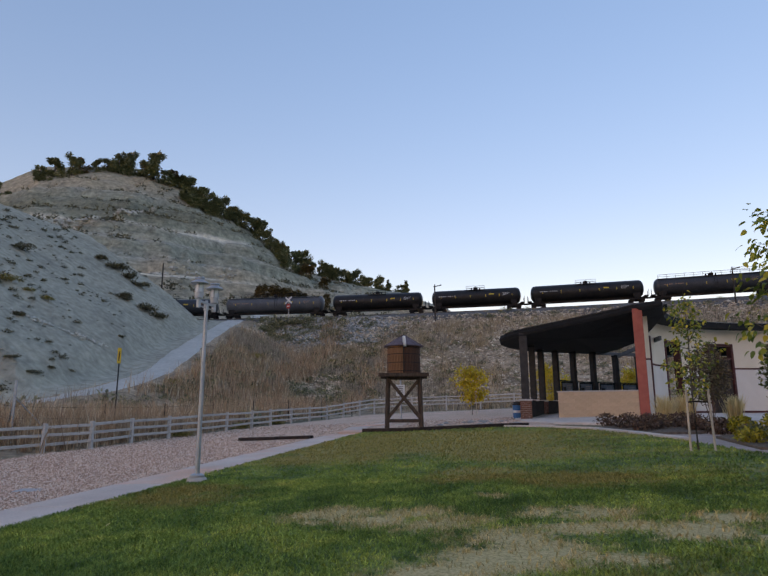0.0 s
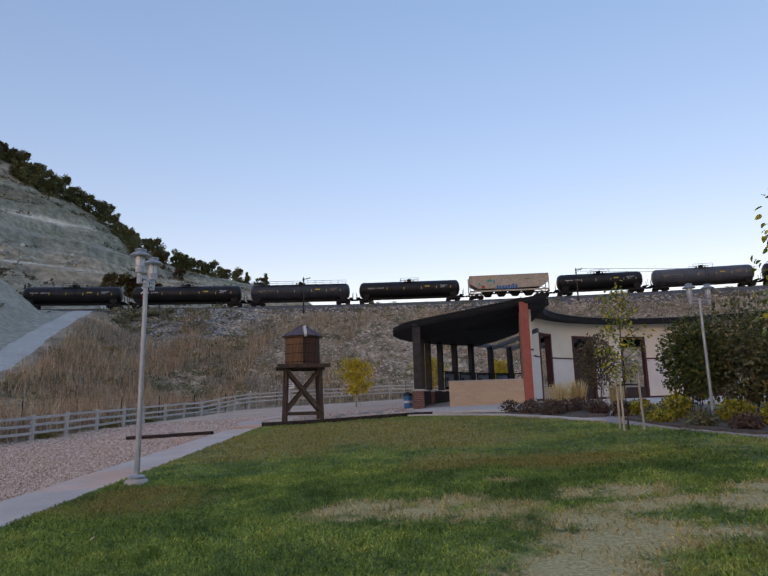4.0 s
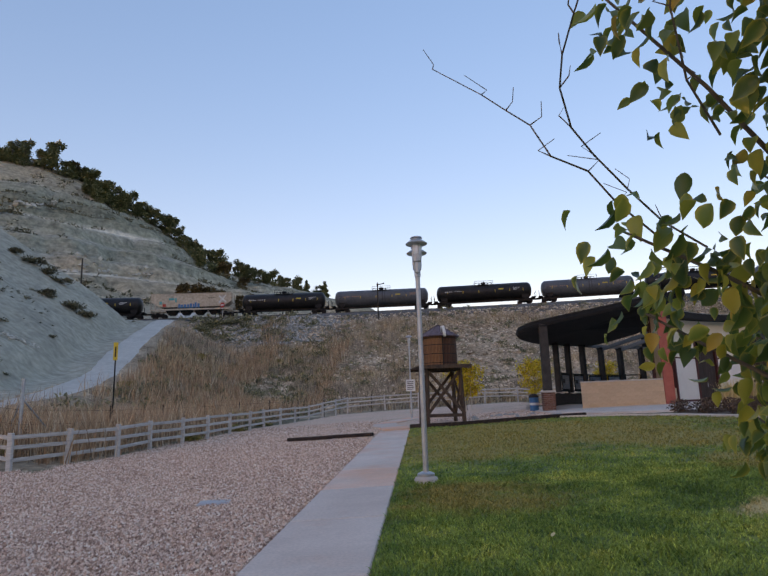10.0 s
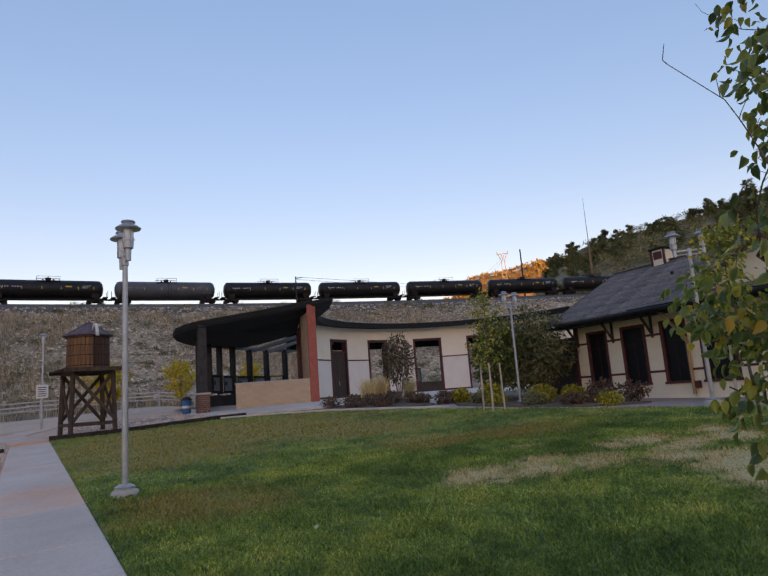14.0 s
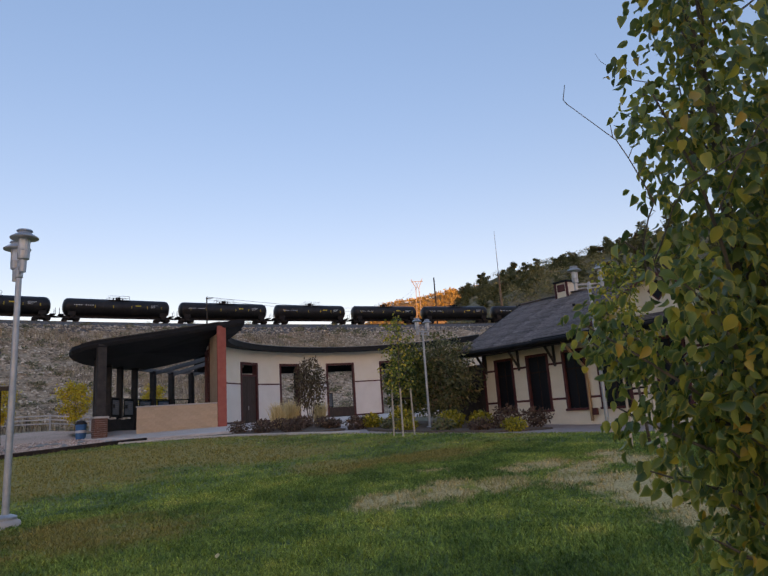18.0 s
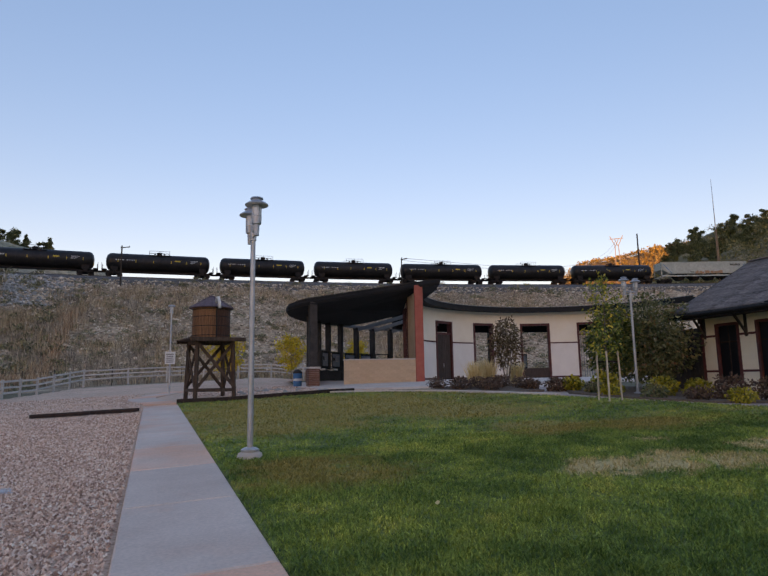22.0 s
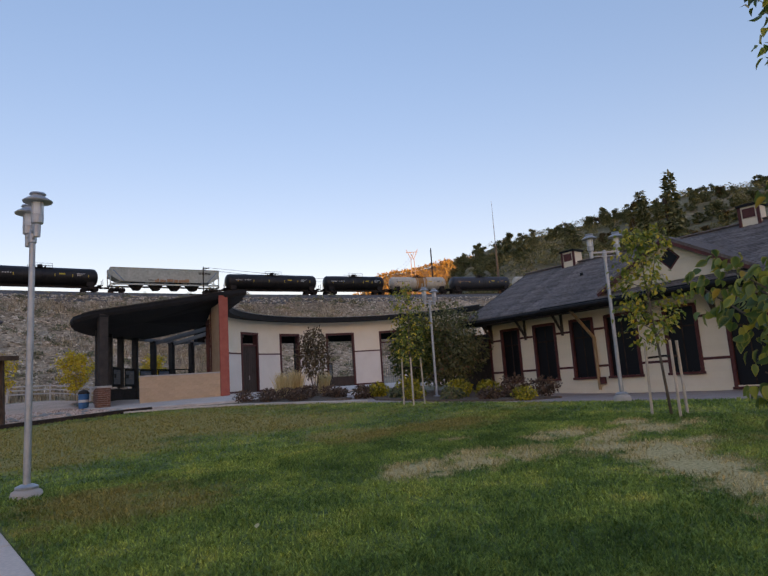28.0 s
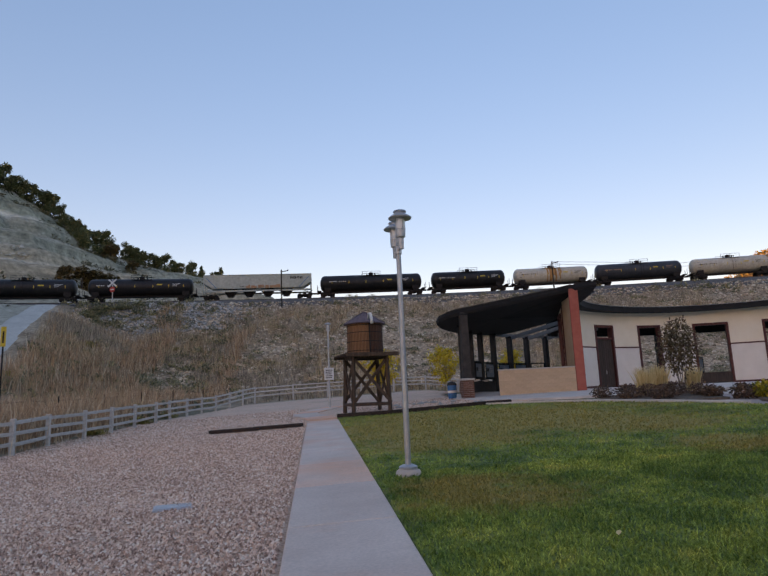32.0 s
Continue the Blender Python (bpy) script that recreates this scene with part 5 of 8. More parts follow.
        for k in range(4):
            part("line", box(-0.7, 0.5 - 0.1 * (k % 2), -0.07, -0.06, 1.95 - 0.18 * k, 2.0 - 0.18 * k, 0), M_WHITE, st)
        part("leg", box(-0.85, -0.75, -0.04, 0.04, -0.1, 0.9, 0), M_BLACKM, st)
        part("leg", box(0.75, 0.85, -0.04, 0.04, -0.1, 0.9, 0), M_BLACKM, st)
    return ob


M_STEEL2 = noisy("drip_edge_metal", two((0.18, 0.19, 0.20), (0.28, 0.29, 0.30)), 5, 6, 0.45, 0.05, 40, metal=0.6)
curved_hall()


# ---------------------------------------------------------------- depot house
def depot_house():
    Z0 = 0.72
    ob = thing("depot_house", pose(13.644, 10.937, Z0, 0, 0, 86.97), "cream sided depot with maroon trim and dark shingle roofs", "house")
    U0, U1, DEEP, TOP = -9.0, 9.24, 7.2, 3.25
    wins = [(7.58, 8.53, 0.52, 2.59), (5.79, 6.81, 0.52, 2.59), (4.12, 5.06, 0.52, 2.59), (2.42, 3.58, 0.52, 2.59), (0.40, 1.42, 0.52, 2.59), (-1.6, -0.5, 0.02, 2.59), (-3.6, -2.6, 0.52, 2.59), (-5.6, -4.6, 0.52, 2.59), (-7.6, -6.6, 0.52, 2.59)]
    # front wall as courses of siding between the openings
    xs = sorted({U0, U1, *[w[0] for w in wins], *[w[1] for w in wins]})
    body = part("wall_core", box(U0 + 0.05, U1 - 0.05, -DEEP, -0.12, -0.3, TOP + 0.4, 0), M_DOOR, ob)
    solid = []
    for a, b in zip(xs, xs[1:]):
        w = next((w for w in wins if w[0] <= a + 1e-6 and b <= w[1] + 1e-6), None)
        solid += [(a, b, 0.0, TOP)] if not w else [(a, b, 0.0, w[2]), (a, b, w[3], TOP)]
    for a, b, z0, z1 in solid:
        if z1 - z0 < 0.05:
            continue
        wall = part("wall", box(a, b, -0.12, -0.02, z0, z1, 0), M_SIDING, ob)
        z = z0
        while z < z1 - 0.02:
            h = min(0.16, z1 - z)
            bm = bmesh.new()
            q = [bm.verts.new(p) for p in ((a, -0.02, z), (b, -0.02, z), (b, 0.016, z), (a, 0.016, z), (a, -0.02, z + h), (b, -0.02, z + h), (b, 0.0, z + h), (a, 0.0, z + h))]
            for f in ((0, 1, 2, 3), (4, 7, 6, 5), (3, 2, 6, 7), (0, 3, 7, 4), (1, 5, 6, 2), (0, 4, 5, 1)):
                bm.faces.new([q[i] for i in f])
            bmesh.ops.recalc_face_normals(bm, faces=bm.faces[:])
            part("siding_board", bm, M_SIDING, wall)
            z += 0.16
    for a, b, z0, z1 in wins:
        win = part("window" if z0 > 0.2 else "door", box(a, b, -0.10, -0.06, z0, z1, 0), M_PANE, ob, "dark screened sash window")
        for x0, x1, y0, y1 in ((a - 0.05, a + 0.06, z0 - 0.05, z1 + 0.05), (b - 0.06, b + 0.05, z0 - 0.05, z1 + 0.05)):
            part("window_frame", box(x0, x1, -0.06, 0.045, y0, y1, 0.008), M_TRIM, win)
        part("window_frame", box(a + 0.06, b - 0.06, -0.06, 0.045, z1 - 0.04, z1 + 0.06, 0.008), M_TRIM, win)
        part("window_sill", box(a - 0.08, b + 0.08, -0.06, 0.09, z0 - 0.08, z0, 0.008), M_TRIM, win)
        part("mullion", box((a + b) / 2 - 0.02, (a + b) / 2 + 0.02, -0.06, -0.035, z0, z1, 0.004), M_TIE, win)
        part("meeting_rail", box(a + 0.06, b - 0.06, -0.06, -0.03, z0 + (z1 - z0) * 0.68, z0 + (z1 - z0) * 0.68 + 0.05, 0.004), M_TIE, win)
    # added dark panel and planks in place of the shadowed gap towards the hall
    screen = part("yard_screen", box(U1 + 0.02, U1 + 2.6, -0.5, -0.42, -0.1, 2.55, 0.01), M_DOOR, ob, "added dark plank panel standing in for the shaded gap beside the house")
    for k in range(14):
        part("plank", box(U1 + 0.04 + 0.183 * k, U1 + 0.215 + 0.183 * k, -0.42, -0.395, -0.05, 2.6, 0.006), M_DOOR, screen)
    for z in (0.89, 2.20):
        edge = U1
        for w in wins:
            part("belt_trim", box(w[1] + 0.052, edge, -0.02, 0.03, z - 0.04, z + 0.04, 0.006), M_TRIM, ob)
            edge = w[0] - 0.052
        part("belt_trim", box(U0, edge, -0.02, 0.03, z - 0.04, z + 0.04, 0.006), M_TRIM, ob)
    for u in (U0, U1 - 0.1):
        part("corner_board", box(u, u + 0.12, -0.02, 0.04, 0, TOP, 0.006), M_TRIM, ob)
    # side wall towards the hall
    part("side_wall", box(U1 - 0.1, U1 - 0.02, -DEEP, -0.1, 0, TOP, 0), M_SIDING, ob)
    # main roof: two slopes between raked ends
    E, zE, zR = 0.95, 2.94, 5.28
    rb = DEEP / 2
    UR = U1 + 0.55
    v = [(U0 - E, E, zE), (UR, E, zE), (UR, -DEEP - E, zE), (U0 - E, -DEEP - E, zE), (U0 - E, -rb, zR), (UR + 0.1, -rb, zR)]
    bm = bmesh.new()
    lo = [bm.verts.new(p) for p in v]
    hi = [bm.verts.new((p[0], p[1], p[2] + 0.16)) for p in v]
    for f in ((0, 1, 5, 4), (2, 3, 4, 5)):
        bm.faces.new([hi[i] for i in f])
        bm.faces.new([lo[i] for i in f][::-1])
    for i, j in ((0, 1), (1, 5), (5, 2), (2, 3), (3, 4), (4, 0)):
        bm.faces.new((lo[i], lo[j], hi[j], hi[i]))
    bmesh.ops.recalc_face_normals(bm, faces=bm.faces[:])
    roof = part("roof", bm, M_SHINGLE, ob, "dark grey asphalt shingle roof")
    # lapped shingle courses on the front slope, each of many tabs
    n = 34
    for k in range(n):
        f0, f1 = k / n, (k + 1) / n
        y0, z0 = E - (rb + E) * f0, zE + (zR - zE) * f0 + 0.165
        y1, z1 = E - (rb + E) * f1, zE + (zR - zE) * f1 + 0.165
        rnd = random.Random(500 + k)
        bm = bmesh.new()
        u = UR - 0.02 + 0.1 * f0
        while u > U0 - E:
            w = rnd.uniform(0.26, 0.36)
            d = rnd.choice((0.010, 0.014, 0.022))
            q = [bm.verts.new(p) for p in ((u - w + 0.008, y0 + rnd.choice((0, 0, 0.012)), z0 + d), (u, y0, z0 + d), (u, y1, z1 + 0.003), (u - w + 0.008, y1, z1 + 0.003))]
            q += [bm.verts.new((p.co.x, p.co.y, p.co.z - 0.02)) for p in q[:2]]
            bm.faces.new(q[:4])
            bm.faces.new((q[0], q[4], q[5], q[1]))
            u -= w
        part("shingle_course", bm, M_SHINGLE, roof)
    part("ridge_cap", beam((U0 - E, -rb, zR + 0.19), (UR + 0.1, -rb, zR + 0.19), 0.26, 0.05, 0.01), M_SHINGLE, roof)
    part("fascia", box(U0 - E, UR, E - 0.02, E + 0.03, zE - 0.10, zE + 0.14, 0.005), M_BLACKM, roof)
    part("gutter", rod((5.3, E + 0.08, zE + 0.04), (UR, E + 0.08, zE + 0.04), 0.07, seg=8), M_BLACKM, roof)
    for y2 in (E, -DEEP - E):
        part("bargeboard", beam((UR + 0.02, y2, zE + 0.06), (UR + 0.12, -rb, zR + 0.06), 0.04, 0.2, 0.004), M_BLACKM, roof)
    part("soffit", box(U0 - E + 0.05, UR - 0.05, 0.05, E - 0.03, zE - 0.06, zE - 0.02, 0), M_DOOR, roof)
    # deeper eave below the front gable
    pent = part("pent_eave", slab([(5.35, E - 0.1), (5.35, E + 0.30), (-5.0, E + 0.30), (-5.0, E - 0.1)], zE + 0.02, zE + 0.14), M_SHINGLE, roof, "deeper shingled eave under the gable")
    part("fascia", box(-5.0, 5.35, E + 0.30, E + 0.34, zE - 0.10, zE + 0.15, 0.005), M_BLACKM, pent)
    part("gutter", rod((-5.0, E + 0.40, zE + 0.02), (5.35, E + 0.40, zE + 0.02), 0.075, seg=8), M_BLACKM, pent)
    bm = bmesh.new()
    q = [bm.verts.new(p) for p in ((U1 - 0.1, -0.1, TOP - 0.3), (U1 - 0.1, -DEEP, TOP - 0.3), (U1 - 0.1, -rb, zR - 0.03), (U1 - 0.02, -0.1, TOP - 0.3), (U1 - 0.02, -DEEP, TOP - 0.3), (U1 - 0.02, -rb, zR - 0.03))]
    for f in ((0, 1, 2), (3, 5, 4), (0, 3, 4, 1), (1, 4, 5, 2), (2, 5, 3, 0)):
        bm.faces.new([q[i] for i in f])
    bmesh.ops.recalc_face_normals(bm, faces=bm.faces[:])
    part("end_gable", bm, M_SIDING, ob, "cream end gable")
    # front gable
    g0, g1, gp, zb, zp = -1.62, 3.04, 0.70, 3.36, 4.64
    gy = 0.50
    bm = bmesh.new()
    q = [bm.verts.new(p) for p in ((g0, gy, zb), (g1, gy, zb), (gp, gy, zp), (g0, -3.0, zb), (g1, -3.0, zb), (gp, -3.0, zp))]
    for f in ((0, 1, 2), (3, 5, 4), (0, 3, 4, 1), (0, 2, 5, 3), (1, 4, 5, 2)):
        bm.faces.new([q[i] for i in f])
    bmesh.ops.recalc_face_normals(bm, faces=bm.faces[:])
    gable = part("gable", bm, M_SIDING, ob, "cream siding gable with a diamond vent")
    for k in range(8):
        z = zb + k * 0.155
        f = (z - zb) / (zp - zb)
        a, b = g0 + (gp - g0) * f + 0.05, g1 + (gp - g1) * f - 0.05
        part("siding_board", box(a, b, gy, gy + 0.014, z + 0.005, z + 0.155, 0), M_SIDING, gable)
    dv = part("vent", bmesh_diamond(gp, gy + 0.03, 4.06, 0.27, 0.29), M_PANE, gable, "dark diamond vent")
    part("vent_frame", bmesh_diamond(gp, gy + 0.018, 4.06, 0.34, 0.36), M_TRIM, gable)
    for sx, ge in ((-1, g0), (1, g1)):
        over = 0.18
        dx, dz = (ge - gp), (zb - zp)
        ln = math.hypot(dx, dz)
        ex, ez = ge + dx / ln * over, zb + dz / ln * over
        bm = bmesh.new()
        top = [(gp, gy + 0.34, zp + 0.14), (ex, gy + 0.34, ez + 0.14), (ex, -1.2, ez + 0.14), (gp, -2.9, zp + 0.14)]
        q = [bm.verts.new(p) for p in top] + [bm.verts.new((x, y, z - 0.13)) for x, y, z in top]
        for f in ((0, 1, 2, 3), (7, 6, 5, 4), (0, 4, 5, 1), (1, 5, 6, 2), (2, 6, 7, 3), (3, 7, 4, 0)):
            bm.faces.new([q[i] for i in f])
        bmesh.ops.recalc_face_normals(bm, faces=bm.faces[:])
        gr = part("gable_roof", bm, M_SHINGLE, ob, "dark shingle gable roof")
        part("bargeboard", beam((gp, gy + 0.33, zp - 0.02), (ex, gy + 0.33, ez - 0.02), 0.04, 0.11, 0.005), M_TRIM, gr)
    # two chimneys on the ridge
    for u, y, z0, z1 in ((7.22, -3.55, 5.0, 5.93), (-0.27, -3.55, 5.0, 5.95)):
        ch = part("chimney", box(u - 0.3, u + 0.3, y - 0.3, y + 0.3, z0, z1, 0.01), M_SIDING, ob, "cream boxed chimney with maroon trim")
        for sx in (-1, 1):
            part("corner_board", box(u + sx * 0.3 - 0.05, u + sx * 0.3 + 0.05, y + 0.27, y + 0.33, z0, z1, 0.004), M_TRIM, ch)
        part("cap", box(u - 0.38, u + 0.38, y - 0.38, y + 0.38, z1, z1 + 0.08, 0.01), M_BLACKM, ch)
        part("louvre", box(u - 0.2, u + 0.2, y + 0.305, y + 0.325, z1 - 0.4, z1 - 0.08, 0), M_TRIM, ch)
    # eave brackets, downpipe, meter box
    for u in (9.05, 7.22, 5.42, 2.0, -0.2, -2.1, -4.1, -6.1):
        b = part("bracket", beam((u, 0.04, 2.22), (u, 0.56, 2.90), 0.07, 0.09, 0.01), M_DOOR, ob)
        part("bracket_foot", box(u - 0.04, u + 0.04, 0.0, 0.08, 2.1, 2.9, 0.005), M_DOOR, b)
    dp = part("downpipe", rod((4.30, 0.96, 2.90), (4.05, 0.10, 1.90), 0.055), M_STAKE, ob, "tan downpipe")
    part("downpipe", rod((4.05, 0.09, 1.93), (4.04, 0.09, 0.06), 0.055), M_STAKE, dp)
    part("meter_box", box(3.78, 3.97, 0.03, 0.14, 0.26, 0.50, 0.01), M_TRIM, ob)
    part("vent_pipe", rod((5.6, -1.8, 4.2), (5.6, -1.8, 4.62), 0.06), M_BLACKM, ob)
    part("plinth", box(U0, U1, -0.02, 0.03, -0.25, 0.06, 0.0), M_SIDING, ob)
    return ob


def bmesh_diamond(u, y, z, w, h):
    bm = bmesh.new()
    a = [bm.verts.new((u + dx * w, y, z + dz * h)) for dx, dz in ((-1, 0), (0, -1), (1, 0), (0, 1))]
    b = [bm.verts.new((p.co.x, y - 0.03, p.co.z)) for p in a]
    bm.faces.new(a)
    bm.faces.new(b[::-1])
    for i in range(4):
        bm.faces.new((a[i], b[i], b[(i + 1) % 4], a[(i + 1) % 4]))
    bmesh.ops.recalc_face_normals(bm, faces=bm.faces[:])
    return bm


depot_house()


# ---------------------------------------------------------------- railway
def railway():
    """Ballast, sleepers and rails along the bend."""
    bed = thing("railway_track", Matrix(), "single railway line on grey ballast along the bank", "railway", kind="structure")
    ss = np.arange(-150, 240, 3.0)
    prof = [(-3.0, -0.85), (-1.7, -0.30), (1.7, -0.30), (3.0, -0.85)]
    verts, faces = [], []
    for s in ss:
        x, y, h = track(s)
        for o, z in prof:
            verts.append((x - o * math.sin(h), y + o * math.cos(h), rail_z(s) + z))
    for i in range(len(ss) - 1):
        for k in range(3):
            a = i * 4 + k
            faces.append((a, a + 4, a + 5, a + 1))
    b = new("ballast", from_arrays("ballast", verts, faces, M_BALLAST, False))
    b.parent = bed
    for o in (-0.72, 0.72):
        bm = bmesh.new()
        for s0, s1 in zip(ss, ss[1:]):
            (xa, ya, ha), (xb, yb, hb) = track(s0), track(s1)
            add_beam(bm, (xa - o * math.sin(ha), ya + o * math.cos(ha), rail_z(s0) - 0.09), (xb - o * math.sin(hb), yb + o * math.cos(hb), rail_z(s1) - 0.09), 0.08, 0.17)
        part("rail", bm, M_RAIL, bed)
    bm = bmesh.new()
    for s in np.arange(-80, 120, 0.65):
        x, y, h = track(s)
        add_box(bm, -0.11, 0.11, -1.3, 1.3, -0.28, -0.17, pose(x, y, rail_z(s), 0, 0, math.degrees(h)))
    tagged(part("sleepers", bm, M_TIE, bed), kind="stuff")


railway()
SIDE = -1.0     # the side of the cars that faces the park


def bogie(parent, x):
    b = part("bogie", box(x - 1.25, x + 1.25, -1.02, -0.86, 0.42, 0.78, 0.06), M_GEAR, parent, "dark freight bogie")
    part("side_frame", box(x - 1.25, x + 1.25, 0.86, 1.02, 0.42, 0.78, 0.06), M_GEAR, b)
    part("bolster", box(x - 0.3, x + 0.3, -1.2, 1.2, 0.5, 0.95, 0.03), M_GEAR, b)
    for dx in (-0.88, 0.88):
        for sy in (-1, 1):
            bm = bmesh.new()
            bmesh.ops.create_cone(bm, cap_ends=True, segments=18, radius1=0.46, radius2=0.46, depth=0.13, matrix=Matrix.Translation((x + dx, sy * 0.74, 0.46)) @ pose(0, 0, 0, 90))
            part("wheel", bm, M_GEAR, b)


def railing(parent, x0, x1, z, h, y, name="railing"):
    bm = bmesh.new()
    n = max(2, int((x1 - x0) / 1.4) + 1)
    for k in range(n):
        x = x0 + (x1 - x0) * k / (n - 1)
        add_rod(bm, (x, y, z), (x, y, z + h), 0.03, seg=5)
    add_rod(bm, (x0, y, z + h), (x1, y, z + h), 0.03, seg=5)
    add_rod(bm, (x0, y, z + h * 0.5), (x1, y, z + h * 0.5), 0.025, seg=5)
    part(name, bm, M_GEAR, parent)


def tank_car(length, mat, label, rust=False, full_rail=False, mark=M_WHITE, fat=1.0):
    car = thing("tank_car", Matrix(), label, "railway car", "train cars")
    L = length - 1.75
    r = 1.53 * fat
    zc = 2.62
    h = L / 2
    prof = [(0.05, -h), (0.6, -h + 0.06), (1.05, -h + 0.2), (1.36, -h + 0.42), (1.5, -h + 0.68), (1.53, -h + 0.95)]
    prof = [(a * fat, b) for a, b in prof]
    full = prof + [(r, -h * 0.33), (r, h * 0.33)] + [(a, -b) for a, b in prof[::-1]]
    bm = spin(full, 40)
    bmesh.ops.transform(bm, matrix=Matrix.Translation((0, 0, zc)) @ pose(0, 0, 0, 0, 90, 0), verts=bm.verts)
    tank = part("tank", bm, mat, car, "", True)
    for x in (-h * 0.62, -h * 0.3, 0.1, h * 0.34, h * 0.66):
        bm = spin([(r + 0.004, -0.05), (r + 0.015, -0.03), (r + 0.015, 0.03), (r + 0.004, 0.05)], 40)
        bmesh.ops.transform(bm, matrix=Matrix.Translation((x, 0, zc)) @ pose(0, 0, 0, 0, 90, 0), verts=bm.verts)
        part("weld_ring", bm, mat, tank)
    part("centre_sill", box(-length / 2 + 0.5, length / 2 - 0.5, -0.35, 0.35, 0.78, 1.1, 0.02), M_GEAR, car)
    for sx in (-1, 1):
        bogie(car, sx * (h - 1.35))
        part("saddle", box(sx * (h - 1.35) - 0.6, sx * (h - 1.35) + 0.6, -1.25, 1.25, 0.95, 1.75, 0.05), M_GEAR, car)
        e = part("end_platform", box(min(sx * (h - 0.2), sx * (h + 0.6)), max(sx * (h - 0.2), sx * (h + 0.6)), -1.45, 1.45, 1.08, 1.18, 0.01), M_GEAR, car)
        railing(e, sx * (h + 0.55) - 0.01, sx * (h + 0.55) + 0.01, 1.18, 1.0, -1.4, "end_rail")
        part("brake_wheel", rod((sx * (h + 0.45), -0.7, 1.2), (sx * (h + 0.45), -0.7, 2.0), 0.05, seg=6), M_GEAR, e)
        part("coupler", box(min(sx * (h + 0.3), sx * (length / 2)), max(sx * (h + 0.3), sx * (length / 2)), -0.16, 0.16, 0.72, 1.02, 0.03), M_GEAR, car)
        for k in range(7):
            part("ladder_rung", rod((sx * (h - 0.9), SIDE * 1.62, 1.2 + 0.33 * k), (sx * (h - 0.9) + 0.45, SIDE * 1.62, 1.2 + 0.33 * k), 0.02, seg=4), M_GEAR, car)
    top = zc + r
    dome = part("manway", spin([(0.42, top - 0.08), (0.42, top + 0.28), (0.46, top + 0.29), (0.46, top + 0.36), (0.3, top + 0.44), (0.06, top + 0.47)], 16), M_GEAR, car, "dark domed manway")
    for dx in (-0.75, 0.8):
        part("valve", spin([(0.12, top - 0.03), (0.12, top + 0.26), (0.05, top + 0.32)], 10, at=(dx, 0.1, 0)), M_GEAR, dome)
    wx = h * 0.92 if full_rail else 1.7
    part("walkway", box(-wx, wx, SIDE * 0.95 - 0.2, SIDE * 0.95 + 0.2, top - 0.27, top - 0.23, 0), M_GEAR, car)
    railing(car, -wx, wx, top - 0.24, 0.72, SIDE * 1.12)
    if not full_rail:
        railing(car, -wx, wx, top - 0.24, 0.72, 1.12)
    # side ladder to the walkway
    for dx in (0.2, 0.65):
        arc = [radians(-40 + 12 * k) for k in range(9)]
        part("ladder_stile", limb(bmesh.new(), [(dx, SIDE * (r + 0.06) * math.cos(q), zc + (r + 0.06) * math.sin(q)) for q in arc], 0.025, 0.025, 4), M_GEAR, car)

    def mark_at(x0, x1, a0, a1, m, name):
        bm = bmesh.new()
        n = max(4, int(abs(a1 - a0) / 6))
        rows = []
        for k in range(n + 1):
            a = radians(a0 + (a1 - a0) * k / n)
            rows.append([bm.verts.new((x, SIDE * (r + 0.02) * math.cos(a), zc + (r + 0.02) * math.sin(a))) for x in (x0, x1)])
        for p, q in zip(rows, rows[1:]):
            bm.faces.new((p[0], p[1], q[1], q[0]))
        ext = bmesh.ops.extrude_face_region(bm, geom=bm.faces[:])
        bmesh.ops.scale(bm, vec=(1, 0.992, 1), verts=[e for e in ext["geom"] if isinstance(e, bmesh.types.BMVert)])
        bmesh.ops.recalc_face_normals(bm, faces=bm.faces[:])
        part(name, bm, m, tank)
    for x in (-h * 0.78, -h * 0.45, -h * 0.12, h * 0.22, h * 0.52, h * 0.8):
        mark_at(x, x + 0.10, -8, 9, M_YEL, "reflector")
    x = -h * 0.82
    for wd in (0.34, 0.3, 0.36, 0.3, 0.0, 0.26, 0.28, 0.3, 0.26):
        if wd:
            mark_at(x, x + wd * 0.62, 4, 9, mark, "lettering_bar")
        x += 0.36
    for k in range(3):
        mark_at(h * 0.60, h * 0.60 + 1.3 - 0.3 * k, 14 - 7 * k, 16 - 7 * k, mark, "lettering_bar")
    mark_at(h * 0.30, h * 0.30 + 0.9, 6, 14, M_YEL, "warning_panel")
    if rust:
        rr = random.Random(12)
        for k in range(15):
            c = rr.gauss(0.25, 0.75)
            mark_at(c - rr.uniform(0.05, 0.16), c + rr.uniform(0.05, 0.16), rr.uniform(-62, 5), 84 - 0.02 * k, M_RUST, "rust_streak")
        mark_at(-0.25, 0.75, -8, 85, M_RUST, "rust_streak")
    return car


